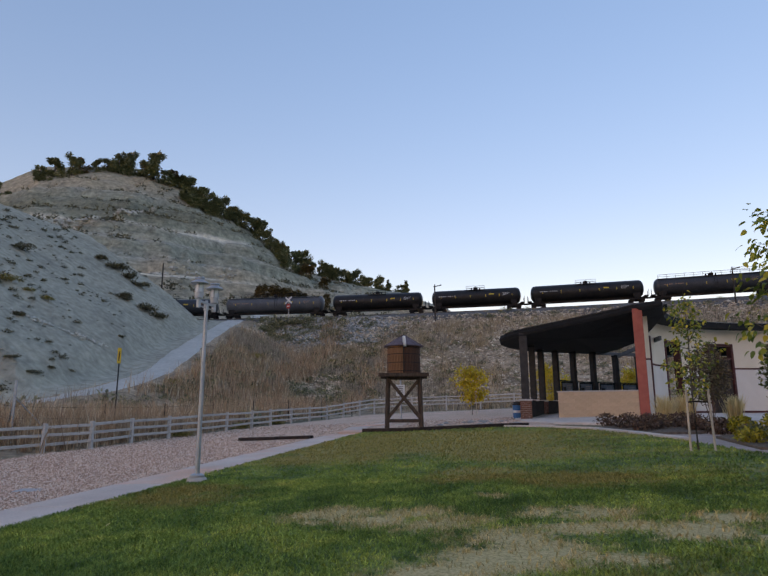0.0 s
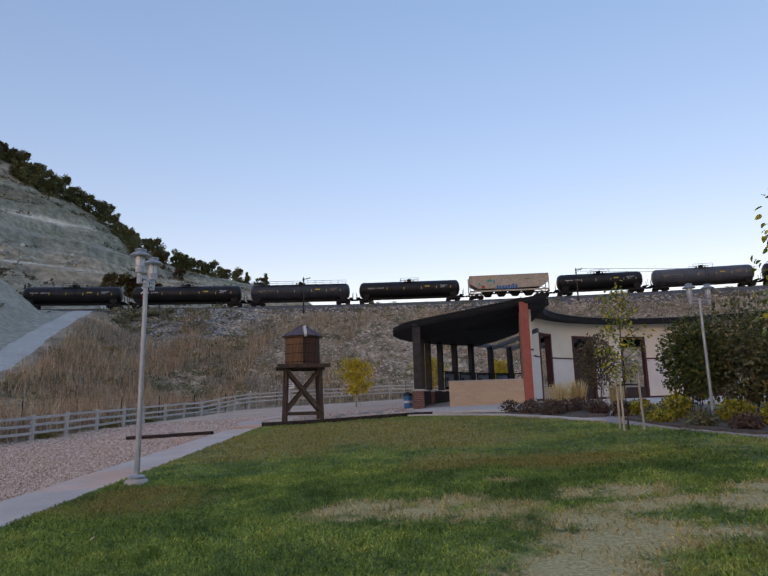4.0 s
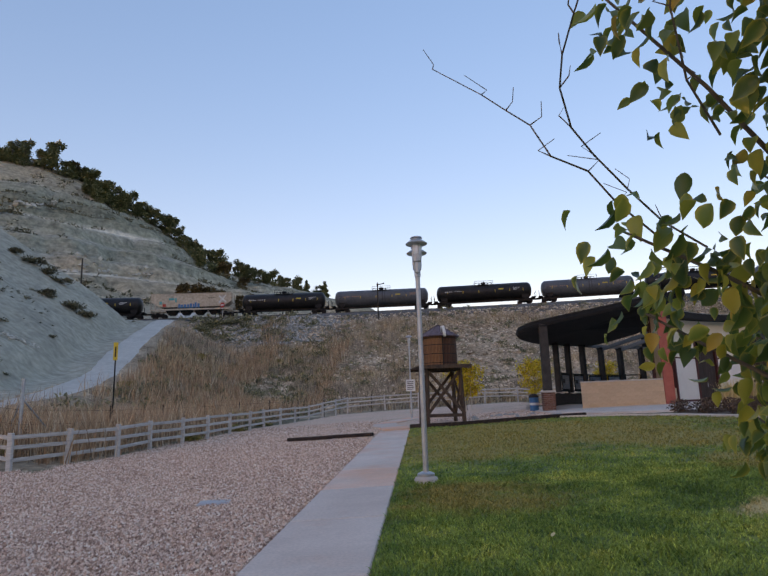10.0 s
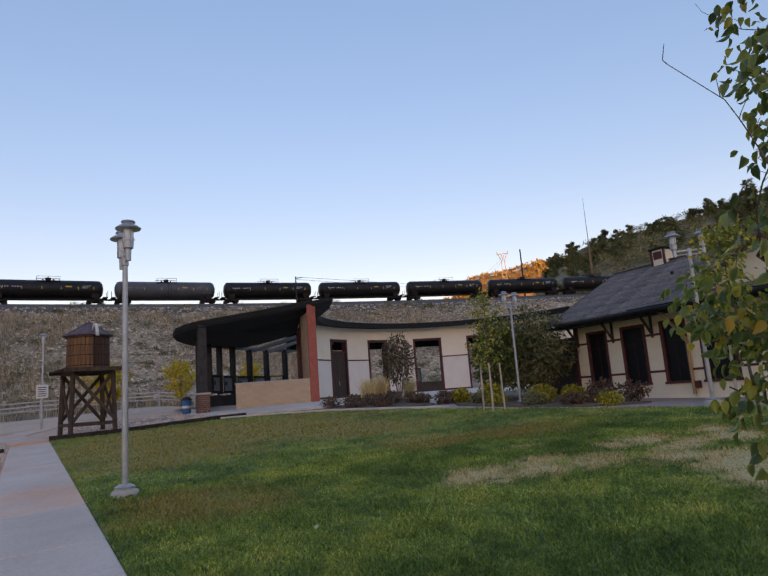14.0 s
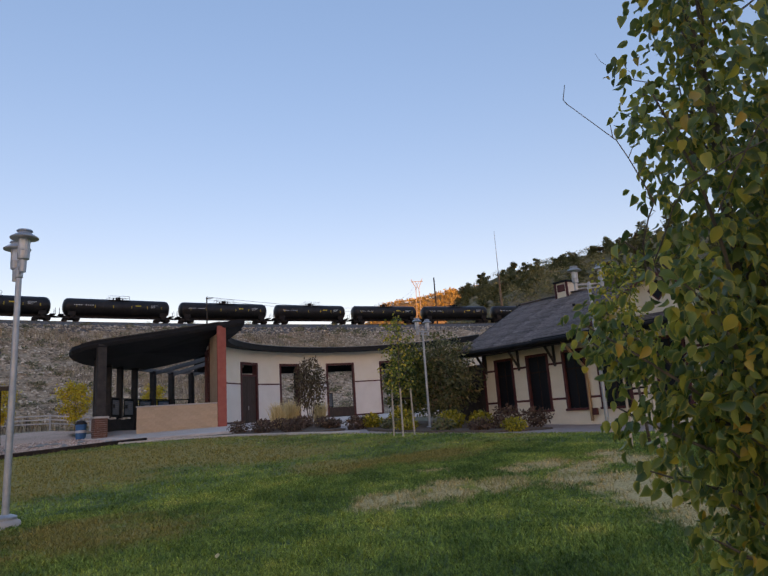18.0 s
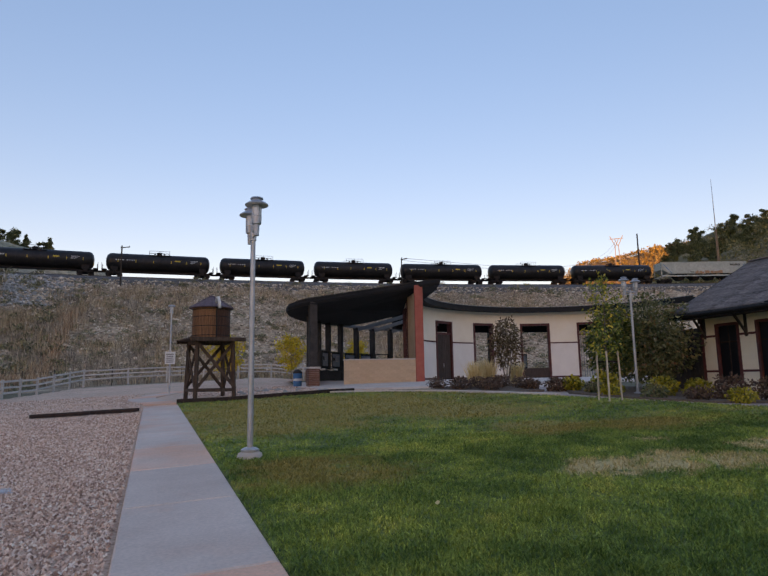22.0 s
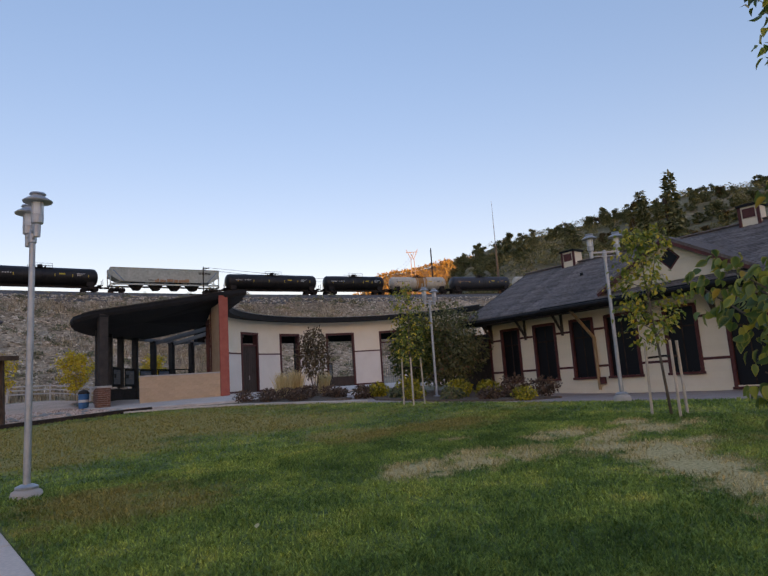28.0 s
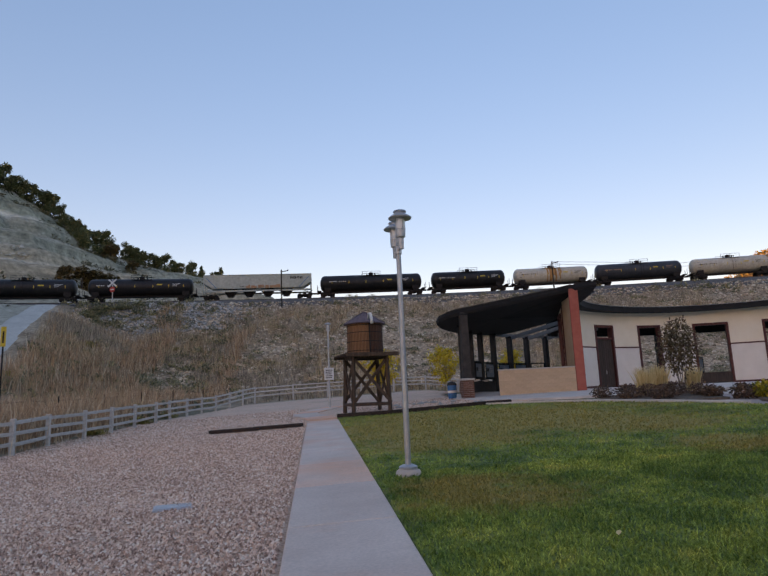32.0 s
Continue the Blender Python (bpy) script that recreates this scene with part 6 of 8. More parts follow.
def hopper_car(length, mat, label, paint):
    car = thing("hopper_car", Matrix(), label, "railway car", "train cars")
    L = length - 1.6
    h = L / 2
    z0, z1 = 1.35, 4.45
    # body: sides lean in towards the roof, ends slope to the hoppers
    bm = bmesh.new()
    sect = [(1.56, z0 + 0.55), (1.60, z0 + 0.9), (1.60, z1 - 0.35), (1.45, z1)]
    rings = []
    for x, lift in ((-h + 0.15, 1.0), (-h + 1.7, 0.05), (-h * 0.33, 0.0), (h * 0.33, 0.0), (h - 1.7, 0.05), (h - 0.15, 1.0)):
        pts = [(yy, max(zz, z0 + 0.55 + lift)) for yy, zz in sect]
        rings.append([bm.verts.new((x, s * yy, zz)) for s, seq in ((-1, pts), (1, pts[::-1])) for yy, zz in seq])
    for a, b in zip(rings, rings[1:]):
        n = len(a)
        for k in range(n):
            bm.faces.new((a[k], a[(k + 1) % n], b[(k + 1) % n], b[k]))
    bm.faces.new(rings[0][::-1])
    bm.faces.new(rings[-1])
    bmesh.ops.recalc_face_normals(bm, faces=bm.faces[:])
    body = part("body", bm, mat, car)
    part("roof_walk", box(-h + 0.2, h - 0.2, -0.5, 0.5, z1 + 0.02, z1 + 0.12, 0.0), M_GEAR, car)
    part("top_chord", box(-h + 0.1, h - 0.1, -1.62, -1.5, z1 - 0.12, z1 + 0.03, 0.01), mat, car)
    part("top_chord", box(-h + 0.1, h - 0.1, 1.5, 1.62, z1 - 0.12, z1 + 0.03, 0.01), mat, car)
    part("side_sill", box(-h + 0.1, h - 0.1, -1.62, -1.48, 1.32, 1.62, 0.01), mat, car)
    part("side_sill", box(-h + 0.1, h - 0.1, 1.48, 1.62, 1.32, 1.62, 0.01), mat, car)
    for k in range(4):
        x = -h * 0.52 + k * h * 0.347
        bm = bmesh.new()
        a = [bm.verts.new((x + sx * 1.25, sy * 1.4, 1.9)) for sx, sy in ((-1, -1), (1, -1), (1, 1), (-1, 1))]
        b = [bm.verts.new((x + sx * 0.5, sy * 0.7, 0.62)) for sx, sy in ((-1, -1), (1, -1), (1, 1), (-1, 1))]
        for i in range(4):
            bm.faces.new((a[i], a[(i + 1) % 4], b[(i + 1) % 4], b[i]))
        bm.faces.new(b[::-1])
        bm.faces.new(a)
        bmesh.ops.recalc_face_normals(bm, faces=bm.faces[:])
        part("hopper", bm, M_GEAR, car)
    for sx in (-1, 1):
        bogie(car, sx * (h - 1.3))
        part("end_sill", box(sx * (h - 0.05) - 0.1, sx * (h - 0.05) + 0.1, -1.5, 1.5, 1.0, 1.4, 0.02), mat, car)
        for sy in (-1, 1):
            part("end_post", box(sx * (h - 0.05) - 0.07, sx * (h - 0.05) + 0.07, sy * 1.45 - 0.07, sy * 1.45 + 0.07, 1.3, z1, 0.01), mat, car)
            part("end_brace", beam((sx * (h - 0.1), sy * 1.4, 1.4), (sx * (h - 2.0), sy * 1.4, 2.1), 0.1, 0.1, 0), mat, car)
        for k in range(9):
            part("ladder_rung", rod((sx * (h - 0.12), -1.5, 1.5 + 0.33 * k), (sx * (h - 0.12), -0.9, 1.5 + 0.33 * k), 0.025, seg=4), M_GEAR, car)
        part("coupler", box(min(sx * (h - 0.1), sx * length / 2), max(sx * (h - 0.1), sx * length / 2), -0.16, 0.16, 0.72, 1.02, 0.03), M_GEAR, car)
        part("end_slope", beam((sx * (h - 0.5), -1.615, z1 - 0.5), (sx * (h - 2.3), -1.615, 2.0), 0.03, 0.1, 0), M_BLUE if paint == "white" else mat, car)
    y = SIDE * 1.615

    def bar(x0, x1, za, zb, m, name="lettering_bar"):
        part(name, box(x0, x1, y - 0.012, y + 0.012, za, zb, 0), m, body)
    if paint == "white":
        x = h * 0.60
        for k, (w, g) in enumerate(((0.42, 0.14), (0.5, 0.12), (0.46, 0.12), (0.46, 0))):
            bar(x, x + w, 3.55, 3.95, M_GEAR)
            bar(x + 0.13, x + w - 0.13, 3.66 if k % 2 else 3.55, 3.84, mat, "lettering_gap")
            x += w + g
        rnd = random.Random(4)
        x = -h * 0.22
        while x < h * 0.36:
            w = rnd.uniform(0.3, 0.75)
            bar(x, x + w, 1.9 + rnd.uniform(0, 0.1), 2.2 + rnd.uniform(0, 0.4), M_ORANGE, "painted_patch")
            x += w + rnd.uniform(-0.1, 0.25)
        bar(-h * 0.34, -h * 0.26, 2.3, 2.36, M_GEAR)
        bar(-h * 0.34, -h * 0.24, 2.18, 2.23, M_GEAR)
    else:
        rnd = random.Random(9)
        x = -h * 0.32
        while x < h * 0.16:
            w = rnd.uniform(0.2, 0.5)
            bar(x, x + w, 1.75, 2.35 + rnd.uniform(0, 0.4), M_BLUE, "painted_patch")
            x += w + rnd.uniform(0.05, 0.2)
        bar(-h * 0.55, -h * 0.42, 3.2, 3.6, M_TEAL, "painted_patch")
        bar(-h * 0.40, -h * 0.36, 2.8, 3.6, M_TEAL, "painted_patch")
        bar(-h * 0.78, -h * 0.72, 2.4, 3.0, M_TEAL, "painted_patch")
        bar(-h * 0.7, -h * 0.62, 2.0, 2.5, M_SIGNRED, "painted_patch")
        bar(h * 0.4, h * 0.6, 3.5, 3.56, M_GEAR)
    return car


BLACK, GREY, DARK = "black tank car with small yellow markings", "weathered mid-grey tank car", "dark blue-grey tank car"
# each car: where it starts and ends along the train, its kind
CARS = [(-95, -76, "b"), (-76, -55.5, "d"), (-55.5, -33.9, "gr"), (-33.9, -14.5, "b"), (-14.5, 4.1, "b"), (4.1, 25.5, "b"), (25.5, 45.8, "dr"), (45.8, 67, "b"), (67, 83.5, "ht"), (83.5, 101.1, "b"),
        (101.1, 120.5, "g"), (120.5, 139.8, "b"), (139.8, 158.5, "g"), (158.5, 177.2, "b"), (177.2, 196, "g"), (196, 215, "b"), (215, 234.3, "b"), (234.3, 254, "b"), (254, 272.8, "b"),
        (272.8, 290.5, "b"), (290.5, 308, "b"), (308, 327, "b"), (327, 345.3, "b"), (345.3, 365, "b"), (365, 386, "hw"), (386, 407, "b"), (407, 423.2, "b"), (423.2, 439, "w"), (439, 456.8, "d"), (456.8, 473, "w2"), (473, 491, "b"), (491, 509.5, "b")]
SPEED = 12.25
TRAIN = []


def build_train():
    made = {}
    for a, b, kind in CARS:
        ln = round((b - a) * 2) / 2
        key = (kind, ln)
        if key in made:
            car = copy_thing(made[key], Matrix())
        elif kind == "ht":
            car = hopper_car(ln, M_HOPT, "weathered tan covered hopper car with blue and teal graffiti", "tan")
        elif kind == "hw":
            car = hopper_car(ln, M_HOPW, "grey-white covered hopper car with rust and graffiti", "white")
        else:
            mat, lab = {"b": (M_TANK, BLACK), "g": (M_TANKG, GREY), "gr": (M_TANKG, GREY), "d": (M_TANKB, DARK), "dr": (M_TANKB, DARK), "w": (M_TANKW, "dirty white tank car with a broad rust streak"), "w2": (M_TANKW, "off-white tank car with rusty streaks")}[kind]
            car = tank_car(ln, mat, lab, kind == "w", kind in ("gr", "dr"), M_GEAR if kind.startswith("w") else M_WHITE if kind == "b" else M_ORANGE, 0.97 if kind.startswith("w") else 1.0)
        made.setdefault(key, car)
        TRAIN.append((car, (a + b) / 2))


build_train()


def motions():
    """The train rolls steadily round the bend."""
    for car, u in TRAIN:
        rows = []
        for k in range(33):
            s = u - SPEED * k
            x, y, h = track(s)
            rows.append((float(k), pose(x, y, rail_z(s), 0, -math.degrees(GRADE), math.degrees(h))))
        walk(car, rows)


# ---------------------------------------------------------------- plants
def rng(seed):
    return np.random.RandomState(seed)


def leaf_cloud(name, pos, dirs, ups, length, width, mat, fold=0.35, droop=0.25):
    """Folded pointed leaves: a midrib of four points with a left and a right half."""
    n = len(pos)
    d = dirs / np.linalg.norm(dirs, axis=1)[:, None]
    s = np.cross(d, ups)
    s /= np.linalg.norm(s, axis=1)[:, None] + 1e-9
    u = np.cross(s, d)
    L, W = length[:, None], width[:, None]
    rib = [(0, 0), (0.38, 0.03), (0.72, -0.02), (1.0, -0.14)]
    side = [(0.12, 0.34, 0.05), (0.45, 0.50, 0.0), (0.80, 0.31, -0.07)]
    pts = [pos + d * L * a + u * L * (b * 1.0 - droop * a * a) for a, b in rib]
    for sg in (1, -1):
        pts += [pos + d * L * a + s * W * b * sg + u * (L * (c - droop * a * a) + W * fold * b * 0.6) for a, b, c in side]
    V = np.stack(pts, 1)
    q = [(0, 1, 4), (1, 5, 4), (1, 2, 5), (2, 6, 5), (2, 3, 6), (0, 7, 1), (1, 7, 8), (1, 8, 2), (2, 8, 9), (2, 9, 3)]
    F = (np.arange(n)[:, None, None] * 10 + np.array(q)[None]).reshape(-1, 3)
    me = from_arrays(name, V.reshape(-1, 3).tolist(), F.tolist(), mat, True)
    me.attributes.new("edge", "FLOAT", "POINT").data.foreach_set("value", np.tile([0.2, 0, 0, 1, 1, 1, 1, 1, 1, 1], n).astype(np.float32))
    return me


def broad_leaf_cloud(name, pos, dirs, ups, length, width, mat, fold=0.5, droop=0.4):
    """Ovate leaves with a drawn-out tip: a curved midrib of six points and five points along each margin."""
    n = len(pos)
    d = dirs / np.linalg.norm(dirs, axis=1)[:, None]
    s = np.cross(d, ups)
    s /= np.linalg.norm(s, axis=1)[:, None] + 1e-9
    u = np.cross(s, d)
    L, W = length[:, None], width[:, None]
    rib = (0.0, 0.2, 0.42, 0.64, 0.84, 1.0)
    side = ((0.06, 0.20), (0.24, 0.43), (0.46, 0.50), (0.68, 0.40), (0.87, 0.17))
    pts = [pos + d * L * a - u * L * droop * a * a for a in rib]
    for sg in (1, -1):
        pts += [pos + d * L * a + s * W * b * sg + u * (W * fold * b - L * droop * a * a + W * 0.05 * (k % 2)) for k, (a, b) in enumerate(side)]
    V = np.stack(pts, 1)
    q = []
    for o, flip in ((6, False), (11, True)):
        tri = [(0, 1, o)] + [(k, k + 1, o + k) for k in range(1, 5)] + [(k + 1, o + k + 1, o + k) for k in range(0, 4)]
        q += [t[::-1] for t in tri] if flip else tri
    F = (np.arange(n)[:, None, None] * 16 + np.array(q)[None]).reshape(-1, 3)
    me = from_arrays(name, V.reshape(-1, 3).tolist(), F.tolist(), mat, True)
    me.attributes.new("edge", "FLOAT", "POINT").data.foreach_set("value", np.tile([0.2, 0, 0, 0, 0.3, 1] + [1] * 10, n).astype(np.float32))
    return me


def blade_cloud(name, pos, lean, height, width, mat, seed=0):
    """Upright tapering blades, two triangles each, facing all ways."""
    n = len(pos)
    r = rng(seed)
    a = r.uniform(0, math.pi, n)
    s = np.stack([np.cos(a), np.sin(a), np.zeros(n)], 1) * width[:, None] * 0.5
    top = pos + lean * height[:, None]
    mid = pos + lean * height[:, None] * 0.55 * np.array([0.6, 0.6, 1.0])
    V = np.stack([pos - s, pos + s, mid + s * 0.75, mid - s * 0.75, top], 1)
    F = np.concatenate([np.arange(n)[:, None] * 5 + np.array(f)[None] for f in ((0, 1, 2), (0, 2, 3), (3, 2, 4))])
    return from_arrays(name, V.reshape(-1, 3).tolist(), F.tolist(), mat, False)


def lump_cloud(name, pos, size, mat, seed=0, squash=0.7):
    """Small eight-sided stones, each knocked out of true."""
    n = len(pos)
    r = rng(seed)
    base = np.array([(1, 0, 0), (0, 1, 0), (-1, 0, 0), (0, -1, 0), (0, 0, 1), (0, 0, -1)], float)
    V = base[None] * r.uniform(0.6, 1.3, (n, 6, 1)) + r.uniform(-0.2, 0.2, (n, 6, 3))
    a = r.uniform(0, 6.28, n)
    c, s = np.cos(a)[:, None], np.sin(a)[:, None]
    V = np.stack([V[..., 0] * c - V[..., 1] * s, V[..., 0] * s + V[..., 1] * c, V[..., 2] * squash], -1)
    V = V * size[:, None, None] + pos[:, None]
    q = np.array([(0, 1, 4), (1, 2, 4), (2, 3, 4), (3, 0, 4), (1, 0, 5), (2, 1, 5), (3, 2, 5), (0, 3, 5)])
    F = (np.arange(n)[:, None, None] * 6 + q[None]).reshape(-1, 3)
    return from_arrays(name, V.reshape(-1, 3).tolist(), F.tolist(), mat, False)


TWIGS = [[(-0.50, 0.05, 1.80), (-0.60, 0.03, 1.86), (-0.71, -0.07, 1.91), (-0.80, -0.15, 1.96), (-0.86, -0.22, 1.99), (-0.91, -0.35, 2.005), (-0.925, -0.44, 2.015), (-0.93, -0.54, 2.02), (-0.92, -0.66, 2.06), (-0.89, -0.78, 2.10)],
         [(-0.55, -0.17, 1.98), (-0.65, -0.27, 2.05), (-0.71, -0.37, 2.14), (-0.73, -0.47, 2.2), (-0.71, -0.52, 2.26)],
         [(-0.60, 0.06, 1.83), (-0.71, 0.0, 1.90), (-0.79, -0.07, 1.955), (-0.885, -0.14, 1.965), (-0.92, -0.125, 2.045), (-0.97, -0.13, 2.08), (-1.02, -0.13, 2.12), (-1.12, -0.06, 2.23)],
         [(0.76, -0.1, 2.14), (0.83, -0.11, 2.19), (0.89, -0.12, 2.27), (0.94, -0.14, 2.36), (0.98, -0.13, 2.41), (1.0, -0.14, 2.47)],
         [(0.74, -0.1, 2.03), (0.82, -0.08, 2.06), (0.89, -0.06, 2.05), (0.94, -0.05, 2.06)], [(0.55, -0.12, 2.0), (0.545, -0.14, 2.12), (0.55, -0.13, 2.22), (0.545, -0.14, 2.34)],
         [(-0.1, -0.42, 1.98), (-0.06, -0.52, 1.98), (-0.03, -0.62, 2.0), (-0.03, -0.67, 1.99)],
         [(-0.06, -0.40, 1.43), (0.04, -0.50, 1.37), (0.10, -0.62, 1.325), (0.2, -0.68, 1.32), (0.36, -0.62, 1.36)],
         [(0.0, 0.12, 2.72), (-0.05, 0.26, 2.80), (-0.1, 0.37, 2.93)]]


def near_tree():
    """The young staked tree beside the path."""
    X, Y = -3.0, 3.32
    Z = yard(X, Y)
    ob = thing("young_tree", pose(X, Y, Z), "young staked tree with toothed green leaves turning yellow", "tree")
    rnd = random.Random(3)
    r = rng(3)
    trunk = [(0, 0, -0.2), (0.01, 0.0, 0.8), (-0.02, 0.02, 1.6), (0.02, 0.0, 2.5), (0.0, 0.03, 3.3), (0.03, 0.0, 4.15)]
    part("trunk", limb(bmesh.new(), trunk, 0.038, 0.006, 8), M_BARK, ob, "slim grey-brown trunk", True)
    pos, dirs = [], []

    def bough(root, heading, reach, tip, leaves, spread=0.085, thick=0.010, solid=True):
        """A limb from the trunk out to its tip, rising as it goes, with leaves hung along it."""
        a = radians(heading)
        pts = [(reach * f * math.cos(a + 0.12 * math.sin(3 * f)), reach * f * math.sin(a + 0.12 * math.sin(3 * f)), root + (tip - root) * f ** 1.25) for f in (0, 0.25, 0.5, 0.75, 1.0)]
        if solid:
            part("limb", limb(bmesh.new(), pts, thick, 0.003, 5), M_BARK, ob)
        P = np.array(pts)
        leaves = int(leaves * 1.28)
        f = 1 - 0.9 * r.uniform(0, 1, leaves) ** 1.15
        base = np.stack([np.interp(f, np.linspace(0, 1, 5), P[:, k]) for k in range(3)], 1)
        base += np.clip(r.normal(0, 1, (leaves, 3)), -1.5, 1.5) * np.array([1, 1, 0.9]) * (spread * (1.15 - 0.45 * f))[:, None]
        aa = a + r.uniform(-1.7, 1.7, leaves)
        pos.append(base)
        dirs.append(np.stack([np.cos(aa), np.sin(aa), r.uniform(-2.4, -0.2, leaves)], 1))
    # the core of the crown: short limbs all the way up
    cz = [0.7, 0.95, 1.2, 1.5, 1.8, 2.05, 2.3, 2.7, 3.2, 3.7, 4.1]
    cr_ = [0.14, 0.22, 0.32, 0.38, 0.38, 0.34, 0.33, 0.34, 0.30, 0.20, 0.06]
    for k in range(84):
        z0 = 0.70 + 3.2 * (k / 84)
        reach = float(np.interp(z0 + 0.1, cz, cr_)) * rnd.uniform(0.6, 1.1)
        bough(z0, k * 137.5 + rnd.uniform(-25, 25), reach, z0 + reach * rnd.uniform(0.3, 0.9), int(22 + 42 * reach), 0.055, 0.007, k % 3 == 0)
    # the long boughs
    for root, heading, reach, tip, leaves in (
            (1.25, -12, 0.85, 2.36, 250), (1.5, -20, 0.58, 2.1, 160), (1.4, -35, 0.46, 2.19, 90), (1.35, -4, 0.64, 1.85, 150),
            (1.0, 11, 0.72, 1.25, 190), (1.05, 0, 0.62, 1.45, 150), (0.8, 20, 0.5, 0.95, 90),
            (1.3, 233, 0.82, 1.68, 210), (1.45, 232, 0.84, 1.88, 220), (1.7, 221, 0.92, 2.62, 360), (1.65, 212, 0.85, 2.45, 310), (1.8, 216, 0.88, 2.72, 200), (1.9, 226, 0.6, 2.95, 170),
            (1.1, 227, 0.58, 1.3, 160), (0.9, 215, 0.45, 1.0, 110), (1.45, 184, 0.74, 1.82, 190), (1.55, 188, 0.74, 2.35, 170), (1.2, 195, 0.44, 1.45, 100),
            (2.3, 36, 0.36, 2.9, 80), (1.2, 283, 0.42, 1.5, 130), (1.6, 280, 0.38, 2.0, 120), (1.0, 300, 0.42, 1.1, 110), (0.75, 260, 0.35, 0.85, 80),
            (1.25, 102, 0.66, 1.74, 150), (1.35, 84, 0.64, 1.86, 140), (1.15, 118, 0.50, 1.40, 110), (1.05, 104, 0.44, 1.15, 80), (1.3, 150, 0.66, 1.7, 120),
            (0.8, 150, 0.30, 0.95, 50), (2.6, 200, 0.34, 3.1, 60), (2.3, 95, 0.28, 2.7, 50), (0.75, 60, 0.40, 0.9, 50)):
        bough(root, heading, reach, tip, leaves)
    pos, dirs = np.concatenate(pos), np.concatenate(dirs)
    # the foot of the stake towards the path stands clear
    clear = ~((pos[:, 2] < 1.12) & (pos[:, 0] < -0.10) & (pos[:, 1] < 0.0))
    pos, dirs = pos[clear], dirs[clear]
    n = len(pos)
    up = np.tile([0.0, 0.0, 0.7], (n, 1)) + r.normal(0, 0.9, (n, 3))
    ln = r.uniform(0.036, 0.060, n)
    wd = ln * r.uniform(0.56, 0.74, n)
    # the leaves towards the path are pieces of their own
    single = np.argsort(pos[:, 1] * 0.8 + np.abs(pos[:, 2] - 1.9) * 0.35)[:300]
    rest = np.setdiff1d(np.arange(n), single)
    cr = new("crown", broad_leaf_cloud("crown", pos[rest], dirs[rest], up[rest], ln[rest], wd[rest], M_LEAF, 0.55, 0.38))
    cr.parent = ob
    tagged(cr, kind="stuff")
    kinds = []
    for k in range(6):
        me = broad_leaf_cloud("leaf", np.zeros((1, 3)), np.array([[1.0, 0, 0]]), np.array([[0, 0, 1.0]]), np.array([0.037 + 0.0036 * k]), np.array([0.025 + 0.0025 * k]), M_LEAF1, 0.25 + 0.1 * k, 0.15 + 0.09 * k)
        kinds.append(me)
    for i in single:
        d = Vector(dirs[i]).normalized()
        s = d.cross(Vector(up[i])).normalized()
        u = s.cross(d)
        m = Matrix((d, -s, u)).transposed().to_4x4()
        m.translation = Vector(pos[i])
        shared("leaf", kinds[i % 6], m, ob)
    # bare arching twigs
    twigs = TWIGS
    for t in twigs:
        tw = part("twig", limb(bmesh.new(), t, 0.0028, 0.001, 5), M_BARK, ob, "bare twig")
        for i in range(1, len(t)):
            p = Vector(t[i])
            part("spur_twig", limb(bmesh.new(), [p, p + Vector((rnd.uniform(-.03, .03), rnd.uniform(-.02, .02), 0.02)), p + Vector((rnd.uniform(-.04, .04), rnd.uniform(-.02, .02), 0.045))], 0.0016, 0.0008, 4), M_BARK, tw)
    for sx, sy in ((0.45, 0.03), (-0.32, -0.17)):
        st = part("stake", spin([(0.027, -0.3), (0.027, 1.12), (0.023, 1.15), (0.010, 1.16)], 12, at=(sx, sy, 0)), M_STAKE, ob, "round peeled pine stake", True)
        part("tie_strap", beam((sx, sy, 0.62), (0, 0, 0.64), 0.004, 0.025, 0), M_TIE, st)


near_tree()


